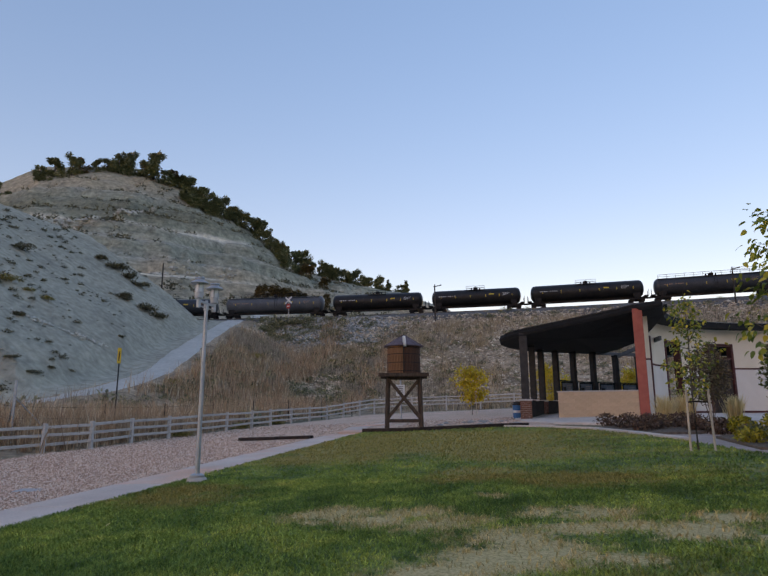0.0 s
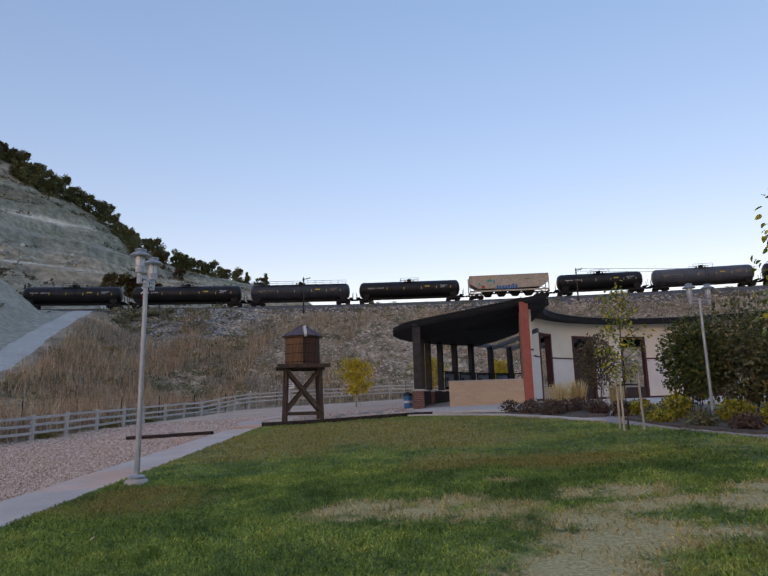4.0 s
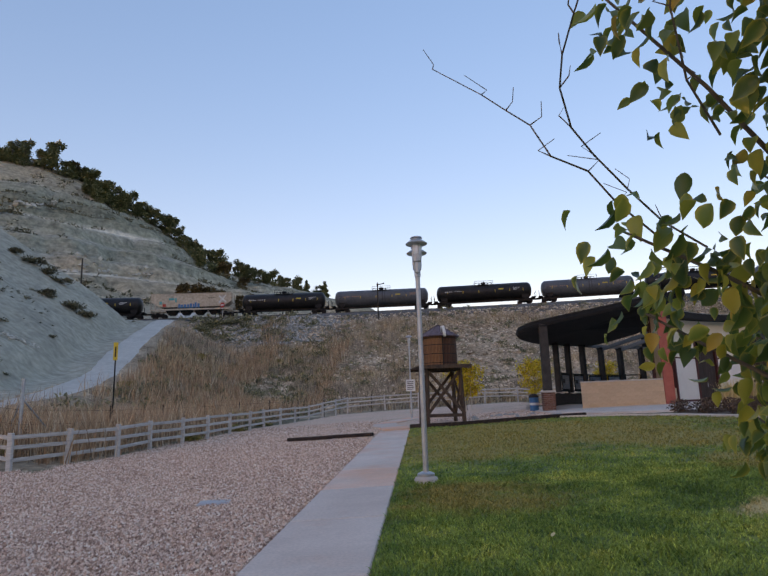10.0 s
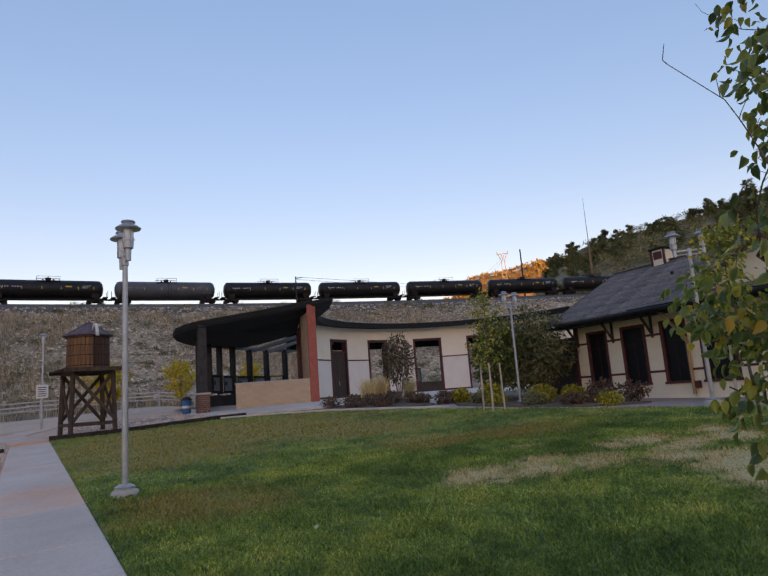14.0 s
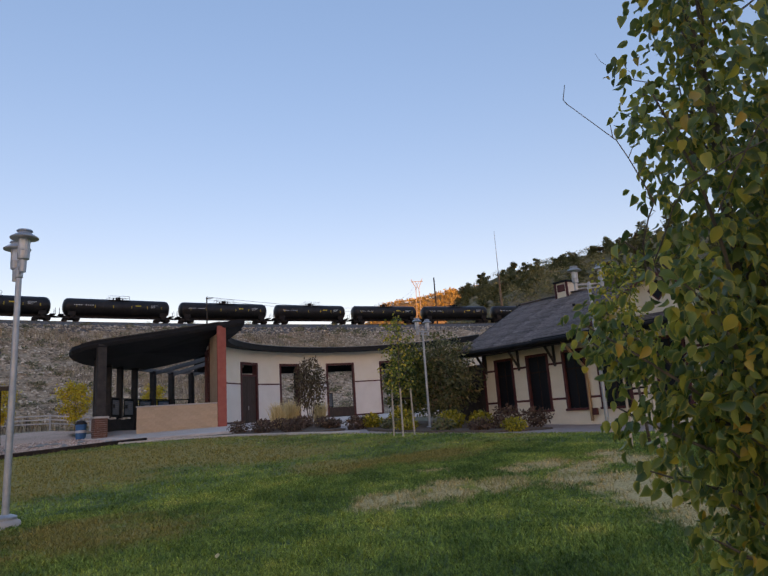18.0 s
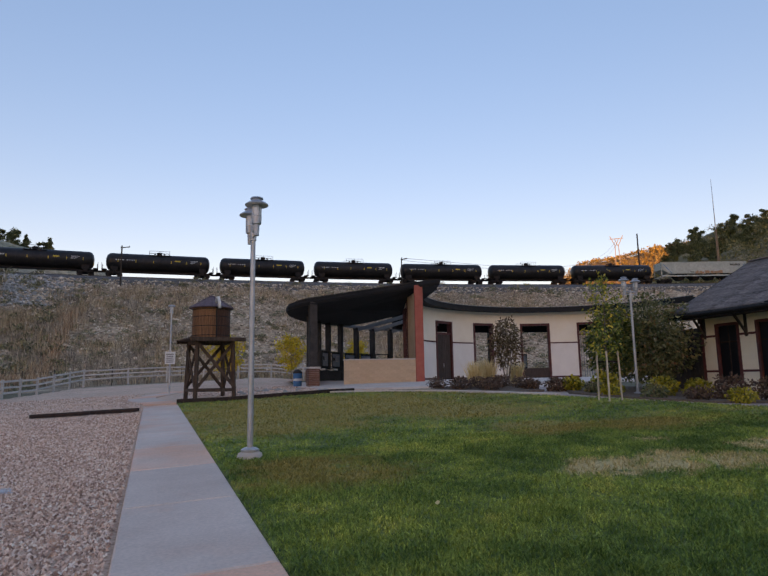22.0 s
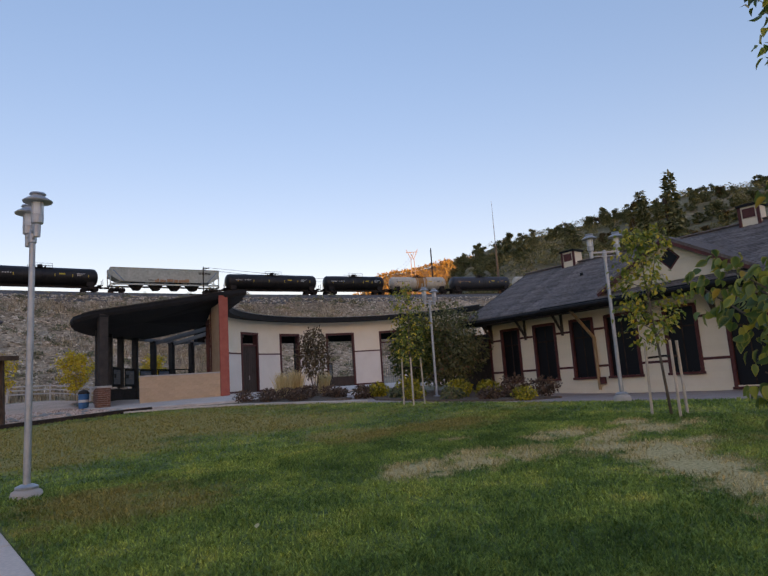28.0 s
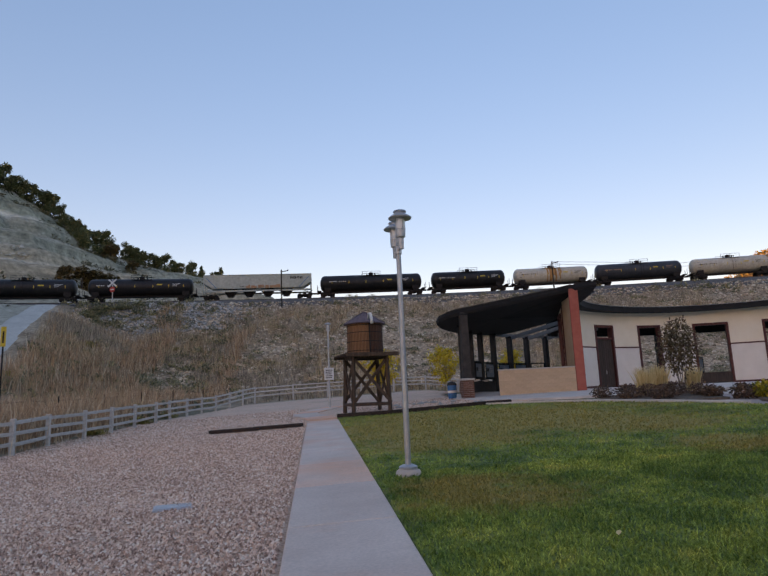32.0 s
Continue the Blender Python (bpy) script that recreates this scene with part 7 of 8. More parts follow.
def small_tree(x, y, z, height, z0, radius, leaves, mat, label, seed, stakes=0, size=0.085, group="park trees", lean=0.0, bark=None):
    """A young park tree: trunk, limbs, a loose crown of single leaves, and stakes."""
    ob = thing("small_tree", pose(x, y, z, 0, 0, seed * 37), label, "tree", group)
    rnd, r = random.Random(seed), rng(seed)
    part("trunk", limb(bmesh.new(), [(0, 0, -0.2), (lean * 0.3, 0.02, height * 0.35), (lean * 0.7, -0.02, height * 0.7), (lean, 0, height * 0.98)], 0.012 + 0.005 * height, 0.005, 7), bark or M_BARK, ob, "", True)
    pos, dirs = [], []
    nl = 22
    for k in range(nl):
        f = k / nl
        zz = z0 + (height - z0) * f * 0.9
        a = k * 2.4 + rnd.uniform(-0.4, 0.4)
        reach = radius * (1.05 - 1.05 * abs(f - 0.30) ** 1.2) * rnd.uniform(0.55, 1.2)
        p = np.array([lean * zz / height, 0, zz])
        q = p + np.array([reach * math.cos(a), reach * math.sin(a), reach * rnd.uniform(0.3, 0.9)])
        part("limb", limb(bmesh.new(), [tuple(p), tuple((p + q) / 2 + np.array([0, 0, -0.05 * reach])), tuple(q)], 0.012, 0.004, 5), bark or M_BARK, ob)
        m = leaves // nl
        g = r.uniform(0.25, 1.08, m)[:, None]
        pos.append(p + (q - p) * g + r.normal(0, 0.11 * radius + 0.03, (m, 3)))
        aa = a + r.uniform(-1.6, 1.6, m)
        dirs.append(np.stack([np.cos(aa), np.sin(aa), r.uniform(-1.2, 0.3, m)], 1))
    pos, dirs = np.concatenate(pos), np.concatenate(dirs)
    n = len(pos)
    up = np.tile([0.0, 0.0, 1.0], (n, 1)) + r.normal(0, 0.5, (n, 3))
    cr = new("crown", leaf_cloud("crown", pos, dirs, up, r.uniform(0.8, 1.25, n) * size, r.uniform(0.55, 0.8, n) * size, mat))
    cr.parent = ob
    tagged(cr, kind="stuff")
    for k in range(stakes):
        a = k * 2.2 - 0.4 - radians(seed * 37)
        sx, sy = 0.36 * math.cos(a), 0.36 * math.sin(a)
        st = part("stake", rod((sx, sy, -0.2), (sx * 0.9, sy * 0.9, 1.40), 0.028, 0.026, 8), M_PALESTAKE, ob, "pale wooden stake")
        part("tie_strap", beam((sx * 0.92, sy * 0.92, 1.1), (0, 0, 1.12), 0.006, 0.04, 0), M_TIE, st)
    return ob


GT = "young staked park tree with thin yellow-green foliage"
small_tree(6.55, 16.75, yard(6.55, 16.75), 3.85, 1.15, 0.55, 720, M_LEAFG, GT, 11, 3, 0.085)
small_tree(5.79, 8.59, yard(5.79, 8.59), 3.9, 1.3, 0.66, 1250, M_LEAFG, GT, 12, 3, 0.085, lean=0.30)
YT = "small golden-leaved autumn tree on the gravel"


def golden_trees():
    for i, (x, y, h) in enumerate(((-0.82, 47.2, 3.5), (5.3, 53.5, 3.6), (12.2, 57.0, 3.7))):
        small_tree(x, y, yard(x, y), h, 0.8, 1.25, 1900, M_LEAFY, YT, 21 + i, 2 if i == 0 else 0, 0.16)


golden_trees()


def bush(x, y, z, rx, rz, n, mat, label, seed, size=0.09, name="bush", group="park shrubs", low=0.0):
    """A dense shrub: stems, and leaves thick towards an uneven skin."""
    ob = thing(name, pose(x, y, z), label, "shrub", group)
    r = rng(seed)
    for k in range(6):
        a = k * 1.05 + seed
        part("stem", limb(bmesh.new(), [(0.08 * math.cos(a), 0.08 * math.sin(a), -0.1), (rx * 0.35 * math.cos(a), rx * 0.35 * math.sin(a), rz * 0.5), (rx * 0.55 * math.cos(a), rx * 0.55 * math.sin(a), rz * 0.9)], 0.018, 0.005, 5), M_BARK, ob)
    v = r.normal(0, 1, (n, 3))
    v /= np.linalg.norm(v, axis=1)[:, None]
    k = r.uniform(0, 1, n) ** 0.38
    lob = 0.78 + 0.30 * turb(v[:, 0] * 2 + seed, v[:, 2] * 2 + v[:, 1] * 2, 1.0, 3, seed)
    p = v * (k * lob)[:, None] * np.array([rx, rx, rz / 2]) + np.array([0, 0, rz / 2 + low])
    p[:, 2] = np.maximum(p[:, 2], 0.03)
    d = v + np.array([0, 0, 0.2]) + r.normal(0, 0.7, (n, 3))
    up = np.tile([0.0, 0.0, 1.0], (n, 1)) + r.normal(0, 0.6, (n, 3))
    cr = new("foliage", leaf_cloud("foliage", p, d, up, r.uniform(0.7, 1.3, n) * size, r.uniform(0.45, 0.8, n) * size, mat))
    cr.parent = ob
    tagged(cr, kind="stuff")
    return ob


BED_A = [(5.35, 25.6), (6.25, 23.0), (6.95, 20.8), (8.0, 21.9), (9.4, 25.2), (10.6, 27.6), (9.6, 28.3), (7.6, 27.8), (6.0, 27.0)]
BED_B = [(7.5, 19.5), (8.3, 16.2), (8.8, 14.2), (9.7, 13.8), (11.6, 15.2), (12.2, 17.5), (12.5, 19.6), (14.2, 21.5), (12.6, 23.6), (10.0, 23.2), (8.6, 21.2)]
M_MULCH = noisy("bark_mulch", two((0.10, 0.065, 0.045), (0.24, 0.17, 0.12)), 9, 8, 0.95, 0.9, 40, dist=0.03)
sheet("planting_bed", in_poly(BED_A), 4, 10, 22, 29, 0.15, 0.05, M_MULCH, "brown mulched planting bed before the curved wall", "planting bed", 0.03)
sheet("planting_bed", in_poly(BED_B), 8, 15, 15, 25, 0.15, 0.05, M_MULCH, "brown mulched planting bed beside the depot", "planting bed", 0.03)


def planting():
    g = lambda x, y: yard(x, y)
    bush(12.6, 21.3, g(12.6, 21.3) - 0.1, 2.1, 4.1, 7400, M_LEAFB, "large olive green bush with reddish tints beside the house", 5, 0.13, "large_bush")
    bush(10.75, 21.3, g(10.75, 21.3) - 0.1, 1.35, 3.9, 4200, M_LEAFG2, "tall loose green bush behind the lamp post", 6, 0.12, "large_bush")
    for i, (x, y, rx, rz) in enumerate(((9.75, 20.6, 0.62, 0.85), (10.4, 18.6, 0.6, 0.8), (11.0, 17.7, 0.55, 0.75), (9.1, 21.6, 0.5, 0.65))):
        bush(x, y, g(x, y) - 0.05, rx, rz, 620, M_LEAFYG, "low golden-green shrub in the planting bed", 30 + i, 0.11)
    for i, (x, y, rx, rz) in enumerate(((11.6, 17.0, 0.75, 0.95), (11.9, 15.9, 0.6, 0.8), (8.6, 22.0, 0.55, 0.6), (8.2, 23.1, 0.5, 0.5))):
        bush(x, y, g(x, y) - 0.05, rx, rz, 520, M_LEAFR, "low rust-brown shrub in the planting bed", 40 + i, 0.10)
    for i, (x, y) in enumerate(((8.35, 18.7), (8.75, 17.3), (9.1, 16.0), (9.5, 14.9), (8.9, 20.2), (10.6, 16.4))):
        bush(x, y, g(x, y) - 0.05, 0.5, 0.5, 420, (M_LEAFYG, M_LEAFB, M_LEAFR)[i % 3], "low mixed shrub at the front of the planting bed", 90 + i, 0.09)
    bush(9.95, 27.5, 1.45, 1.05, 2.9, 2800, M_LEAFR2, "vase-shaped brown-green shrub before the curved wall", 50, 0.10, "shrub", low=0.25)
    for i, (x, y) in enumerate(((5.9, 26.6), (6.6, 26.0), (7.2, 25.4), (7.9, 24.9), (7.2, 24.2), (6.7, 23.6), (8.4, 24.0), (8.6, 25.8), (6.3, 25.2))):
        bush(x, y, g(x, y) - 0.05, 0.55, 0.62, 360, M_LEAFR, "low dark reddish shrub along the bed's edge", 60 + i, 0.09)
    for i, (x, y, h) in enumerate(((8.25, 27.45, 1.25), (9.05, 27.75, 1.35), (11.1, 28.5, 1.2))):
        ob = thing("plume_grass", pose(x, y, g(x, y) - 0.02), "upright pale feather grass clump", "grass", "feather grasses")
        r = rng(70 + i)
        n = 330
        b = np.stack([r.normal(0, 0.12, n), r.normal(0, 0.12, n), np.zeros(n)], 1)
        ln = np.stack([b[:, 0] * 0.9 + r.normal(0, 0.07, n), b[:, 1] * 0.9 + r.normal(0, 0.07, n), np.ones(n)], 1)
        c = new("plumes", blade_cloud("plumes", b, ln, r.uniform(0.6, 1.0, n) * h, r.uniform(0.025, 0.055, n), M_STRAW, i))
        c.parent = ob
        tagged(c, kind="stuff")


M_LEAFG2 = leafy("mid_green_leaf", [(0.0, (0.045, 0.068, 0.021)), (0.5, (0.105, 0.135, 0.033)), (0.9, (0.225, 0.210, 0.045)), (1.0, (0.360, 0.270, 0.045))], 0.55)
M_LEAFYG = leafy("gold_green_leaf", [(0.0, (0.168, 0.168, 0.021)), (0.5, (0.420, 0.350, 0.028)), (1.0, (0.630, 0.476, 0.042))], 0.5)
M_LEAFR2 = leafy("brown_green_leaf", [(0.0, (0.084, 0.056, 0.035)), (0.6, (0.182, 0.126, 0.070)), (1.0, (0.224, 0.182, 0.084))], 0.6)
planting()


# ---------------------------------------------------------------- grass, gravel and brush (uncountable)
WORN = [(-0.3, 9.0, .8), (0.6, 8.8, .7), (1.5, 8.6, .8), (2.3, 7.9, .8), (2.2, 7.0, .8), (1.7, 6.3, .8), (1.1, 5.5, .8), (0.4, 4.9, .7), (3.3, 9.2, .7), (4.3, 8.1, .8), (5.0, 7.8, .6), (4.8, 8.9, .5), (2.7, 7.3, .7), (3.0, 8.2, .6), (3.6, 8.4, .55), (2.6, 9.3, .5), (2.1, 10.6, .4), (3.3, 7.0, .5), (0.1, 9.35, .6), (1.0, 9.3, .6)]
TANPATCH = [(-3.4, 10.7, .9), (1.75, 12.9, .9), (1.0, 19.8, 1.4), (-2.9, 17.0, 1.5), (-3.2, 22.2, 1.6), (0.5, 23.5, 1.8), (2.2, 16.3, 1.1), (-1.5, 25.5, 2.0), (3.2, 12.2, .8), (1.7, 13.5, .7), (1.7, 17.8, 1.2), (-3.2, 19.4, 1.3), (-0.6, 19.3, 1.2), (-3.4, 11.6, .8)]


def patch_field(x, y, spots):
    v = np.zeros(np.shape(x))
    for px, py, r in spots:
        v = np.maximum(v, np.exp(-(((x - px) / r) ** 2 + ((y - py) / (r * 0.8)) ** 2)))
    return v


def wear(x, y, name):
    """How far the turf is worn to earth, or dried to straw, at a place."""
    if name == "worn":
        v = patch_field(x, y, WORN) * (1.0 + 0.75 * turb(x, y, 0.9, 4, 41))
    else:
        v = patch_field(x, y, [(a, b, 1.3 * c) for a, b, c in TANPATCH]) * (1.0 + 0.6 * turb(x, y, 0.9, 4, 41)) + 0.75 * np.clip(turb(x * 0.6, y, 3.2, 4, 47), 0, 1) + 0.55 * smooth(8, 22, y) * (0.7 + 0.5 * turb(x, y, 2.4, 3, 48))
    return np.clip(v, 0, 1)


def lawn_wear():
    """Marks where the turf is worn to earth and where it has dried to straw."""
    me = lawn.data
    co = np.empty(len(me.vertices) * 3)
    me.vertices.foreach_get("co", co)
    co = co.reshape(-1, 3)
    for name in ("worn", "dry"):
        me.attributes.new(name, "FLOAT", "POINT").data.foreach_set("value", wear(co[:, 0], co[:, 1], name).astype(np.float32))


lawn_wear()


def turf():
    r = rng(81)
    n = 230000
    d = 3.2 + 27 * r.uniform(0, 1, n) ** 1.9
    a = np.radians(r.uniform(-28, 82, n))
    x, y = -4.4 + d * np.sin(a), 2.0 + d * np.cos(a)
    extra = 60000
    x = np.concatenate([x, r.uniform(-4.6, 6, extra)])
    y = np.concatenate([y, r.uniform(3.5, 13, extra)])
    keep = in_lawn(x, y) & (patch_field(x, y, WORN) * (1 + 0.75 * turb(x, y, 0.9, 4, 41)) < r.uniform(0.30, 1.25, len(x)))
    x, y = x[keep], y[keep]
    z = yard_z(x, y) + 0.0
    tuft = turb(x, y, 0.6, 3, 44)
    h = 0.034 + 0.028 * tuft + 0.022 * r.uniform(0, 1, len(x))
    lean = np.stack([r.normal(0, 0.65, len(x)), r.normal(0, 0.65, len(x)), np.ones(len(x))], 1)
    ob = new("grass", blade_cloud("grass", np.stack([x, y, z], 1), lean, np.clip(h, 0.025, 0.1), 0.006 + 0.0012 * np.hypot(x + 4.4, y - 2), M_BLADE, 82))
    me = ob.data
    for name in ("worn", "dry"):
        me.attributes.new(name, "FLOAT", "POINT").data.foreach_set("value", np.repeat(wear(x, y, name), 5).astype(np.float32))
    tagged(ob, "short mown grass blades over the lawn", "grass", kind="stuff")


turf()


def chip_cloud(name, pos, size, mat, seed):
    """Crushed stone: one sharp-edged four-sided chip each, tilted and turned at random."""
    n = len(pos)
    r = rng(seed)
    a = r.uniform(0, 6.283, (n, 1)) + np.array([[0.0, 2.1, 4.2]]) + r.uniform(-0.5, 0.5, (n, 3))
    k = r.uniform(0.7, 1.3, (n, 3))
    low = np.stack([k * np.cos(a), k * np.sin(a), r.uniform(-0.55, 0.15, (n, 3))], 2)
    tip = np.stack([r.uniform(-0.4, 0.4, n), r.uniform(-0.4, 0.4, n), r.uniform(0.45, 0.95, n)], 1)
    V = np.concatenate([low, tip[:, None]], 1) * size[:, None, None] + pos[:, None]
    q = np.array([(0, 1, 3), (1, 2, 3), (2, 0, 3)])
    F = (np.arange(n)[:, None, None] * 4 + q[None]).reshape(-1, 3)
    return from_arrays(name, V.reshape(-1, 3).tolist(), F.tolist(), mat, False)


def gravel_stones():
    r = rng(91)
    n = 200000
    d = 2.6 + 23 * r.uniform(0, 1, n) ** 1.45
    a = np.radians(r.uniform(-64, 3, n))
    x, y = -5.2 + d * np.sin(a), 2.0 + d * np.cos(a)
    xf, yf = r.uniform(-16, 2.6, 30000), r.uniform(14, 40, 30000)
    x, y = np.concatenate([x, xf]), np.concatenate([y, yf])
    keep = ((x < -5.98) & (x > -34)) | ((x > -3.9) & (x < 2.4) & (y > 29.6))
    keep &= in_poly(GRAV)(x, y)
    x, y = x[keep], y[keep]
    size = r.uniform(0.011, 0.027, len(x)) * (1 + 0.02 * np.hypot(x + 5, y - 2))
    ob = new("gravel_stones", chip_cloud("gravel_stones", np.stack([x, y, yard_z(x, y) - 0.026], 1), size, M_PEBBLE, 92))
    tagged(ob, "loose pink and grey crushed stones", "gravel", kind="stuff")


M_PEBBLE = leafy("pink_crushed_stone", [(0.0, (0.24, 0.14, 0.105)), (0.3, (0.50, 0.32, 0.24)), (0.62, (0.74, 0.52, 0.405)), (0.88, (0.84, 0.68, 0.56)), (1.0, (0.88, 0.81, 0.72))], 0.9, translucent=0, spec=0.2)
gravel_stones()


def bank_cover():
    """Weeds, sage clumps and stones on the railway bank."""
    r = rng(101)
    # stones
    n = 38000
    s = r.uniform(-75, 118, n)
    d = 6.5 + 40 * r.uniform(0, 1, n) ** 1.3
    x, y = TRACK_C[0] + (TRACK_R - d) * np.sin(s / TRACK_R), TRACK_C[1] + (TRACK_R - d) * np.cos(s / TRACK_R)
    rd, _ = road_near(x, y)
    k = (np.abs(rd) > 4.5) & (rd < 0)
    x, y, d = x[k], y[k], d[k]
    size = r.uniform(0.08, 0.26, len(x)) * (1 + 0.8 * (r.uniform(0, 1, len(x)) > 0.93))
    ob = new("bank_stones", lump_cloud("bank_stones", np.stack([x, y, land_z(x, y) + 0.03], 1), size, M_STONES, 102))
    tagged(ob, "loose grey-brown stones over the railway bank", "stones", kind="stuff")
    # pale rock spill under the track
    n = 1800
    s = r.normal(-30, 5.5, n)
    d = r.uniform(6, 19, n)
    x, y = TRACK_C[0] + (TRACK_R - d) * np.sin(s / TRACK_R), TRACK_C[1] + (TRACK_R - d) * np.cos(s / TRACK_R)
    ob = new("rock_spill", lump_cloud("rock_spill", np.stack([x, y, land_z(x, y) + 0.05], 1), r.uniform(0.12, 0.42, n), M_PALEST, 103))
    tagged(ob, "pale grey rock spill below the track", "stones", kind="stuff")
    # dry weeds: stalks in drifts and rows, tall and reddish beside the road
    n = 9000
    x = r.uniform(-30, 60, n)
    d = 10 + 42 * r.uniform(0, 1, n)
    y = TRACK_C[1] + np.sqrt(np.maximum((TRACK_R - d) ** 2 - x ** 2, 1))
    xe = np.concatenate([r.uniform(-46, -15.5, 6200), -15.9 - np.abs(r.normal(0, 4.5, 3000))])
    ye = np.concatenate([r.uniform(22, 94, 6200), r.uniform(22, 60, 3000)])
    x, y = np.concatenate([x, xe]), np.concatenate([y, ye])
    rd, _ = road_near(x, y)
    drift = turb(x, y, 10, 3, 51)
    inpark = ((x > -15.9) & (y < 64)) | (y < 21.2 + (-16.9 - x) * 0.22)
    left = (x < -15) & (turb(x, y, 18, 2, 54) > -0.45)
    k = (np.abs(rd) > 3.6) & (rd < 0) & ~inpark & ((drift > -0.02) | (left & (drift > -0.45)) | ((x < -15.9) & (x > -24) & (y < 60)))
    x, y, left = x[k], y[k], left[k]
    m = 7
    tall = np.repeat(0.4 + 0.95 * r.uniform(0, 1, len(x)) ** 1.5, m)
    xx = np.repeat(x, m) + r.normal(0, 0.36, len(x) * m)
    yy = np.repeat(y, m) + r.normal(0, 0.36, len(x) * m)
    ll = np.repeat(left, m)
    h = r.uniform(0.6, 1.1, len(xx)) * tall * np.where(ll, 1.65, 1.15)
    lean = np.stack([r.normal(0, 0.22, len(xx)), r.normal(0, 0.22, len(xx)), np.ones(len(xx))], 1)
    p = np.stack([xx, yy, land_z(xx, yy) - 0.05], 1)
    w = r.uniform(0.035, 0.085, len(xx)) * (0.5 + 0.5 * smooth(20, 70, yy))
    red = ll & (turb(xx, yy, 9, 2, 52) > -0.35)
    grey = ~red & (turb(xx, yy, 5, 3, 55) + 0.5 * np.repeat(turb(x, y, 2.5, 2, 56), m) > 0.05) | (ll & (turb(xx, yy, 6, 3, 57) > 0.34))
    red &= ~grey
    for sel, mat, nm, lb in ((grey, M_DRYG, "grey_weeds", "tall dry grey-brown weeds on the bank"), (red, M_DRYR, "red_brown_weeds", "tall dry red-brown weeds on the bank"), (~red & ~grey, M_DRY, "dry_weeds", "tall dry straw-coloured weeds on the bank")):
        ob = new(nm, blade_cloud(nm, p[sel], lean[sel], h[sel], w[sel], mat, 53))
        tagged(ob, lb, "weeds", kind="stuff")
    # sage and rabbitbrush clumps: many small tufts round each heart
    n = 2300
    x = r.uniform(-62, 70, n)
    d = r.uniform(5, 60, n)
    y = TRACK_C[1] + np.sqrt(np.maximum((TRACK_R - d) ** 2 - x ** 2, 1))
    rd, _ = road_near(x, y)
    k = (np.abs(rd) > 3.8) & (rd < 0) & ~((x > -16) & (y < 66)) & (y > 21.6 + (-16.9 - x) * 0.22)
    clumps = [np.stack([x[k], y[k], 0.25 + 0.6 * r.uniform(0, 1, k.sum()) ** 2], 1)]
    xs, ys = r.uniform(-44, -15.5, 900), r.uniform(23, 106, 900)
    rd, _ = road_near(xs, ys)
    k = (rd < -3.8) & (ys > 22.2 + (-16.9 - xs) * 0.22) & (turb(xs, ys, 14, 3, 58) > -0.25)
    clumps.append(np.stack([xs[k], ys[k], 0.4 + 0.75 * r.uniform(0, 1, k.sum()) ** 1.5], 1))
    crest = [(-41, 106.5, 1.5), (-43, 106, 1.2), (-38.5, 107, 1.1), (-36.5, 107.6, 1.0), (-44.5, 103.5, 1.0), (-34.5, 108.2, 0.9), (60, 103, 1.2), (63, 101.5, 1.4), (66, 100, 1.2), (47, 109, 0.9), (72, 95.5, 1.1)]
    clumps.append(np.array(crest))
    scatter_clumps("sage_brush", np.concatenate(clumps), M_SAGE, 64, 104, "grey-green sage and rabbitbrush clumps", 0.24)
    top = [(-38.4, 104.3, 2.0), (-40.2, 102.6, 1.5), (-36.2, 105, 1.7), (-33.8, 105.8, 1.4), (-39.8, 99.5, 1.3), (-38.0, 98.0, 1.1), (-30.5, 106.5, 1.1)]
    scatter_clumps("crest_brush", np.array(top), M_SAGE, 620, 106, "rounded grey-green brush on the crest beside the road", 0.14, True)
    # the same brush, darker, on the bare spur
    n = 1300
    x, y = r.uniform(-72, -34, n), r.uniform(28, 108, n)
    rd, _ = road_near(x, y)
    k = (rd > 5) & (turb(x, y, 13, 3, 61) > -0.05)
    c = np.stack([x[k], y[k], 0.12 + 0.45 * r.uniform(0, 1, k.sum()) ** 3], 1)
    band = np.array([(-46 - 0.12 * i + r.normal(0, 1.0), 96 - 3.2 * i + r.normal(0, 1.2), r.uniform(0.7, 1.5)) for i in range(11)])
    scatter_clumps("spur_brush", c, M_SAGED, 80, 105, "dark scrub scattered over the bare grey slope", 0.30)


SCRUB = [(-60, 65.8, 1.2), (-68.2, 68.4, 0.9), (-60.7, 85.5, 1.6), (-58.7, 86.3, 1.5), (-57.2, 87.2, 1.3), (-62.3, 84.2, 1.2), (-53.1, 78.6, 1.1), (-46.2, 52, 0.7), (-52.5, 77.2, 1.2), (-50.8, 80.6, 1.6), (-49.7, 81.8, 1.3), (-44.2, 65.9, 0.5), (-40, 45.4, 0.5), (-38.7, 46.5, 0.5), (-39.2, 49.3, 0.4), (-42.1, 42.9, 0.6), (-114.9, 127.4, 2.2), (-109.3, 132.2, 2.4), (-112, 130, 2.0), (-104.5, 136.5, 1.6), (-100.1, 139.1, 2.5), (-71.8, 123.9, 1.6)]
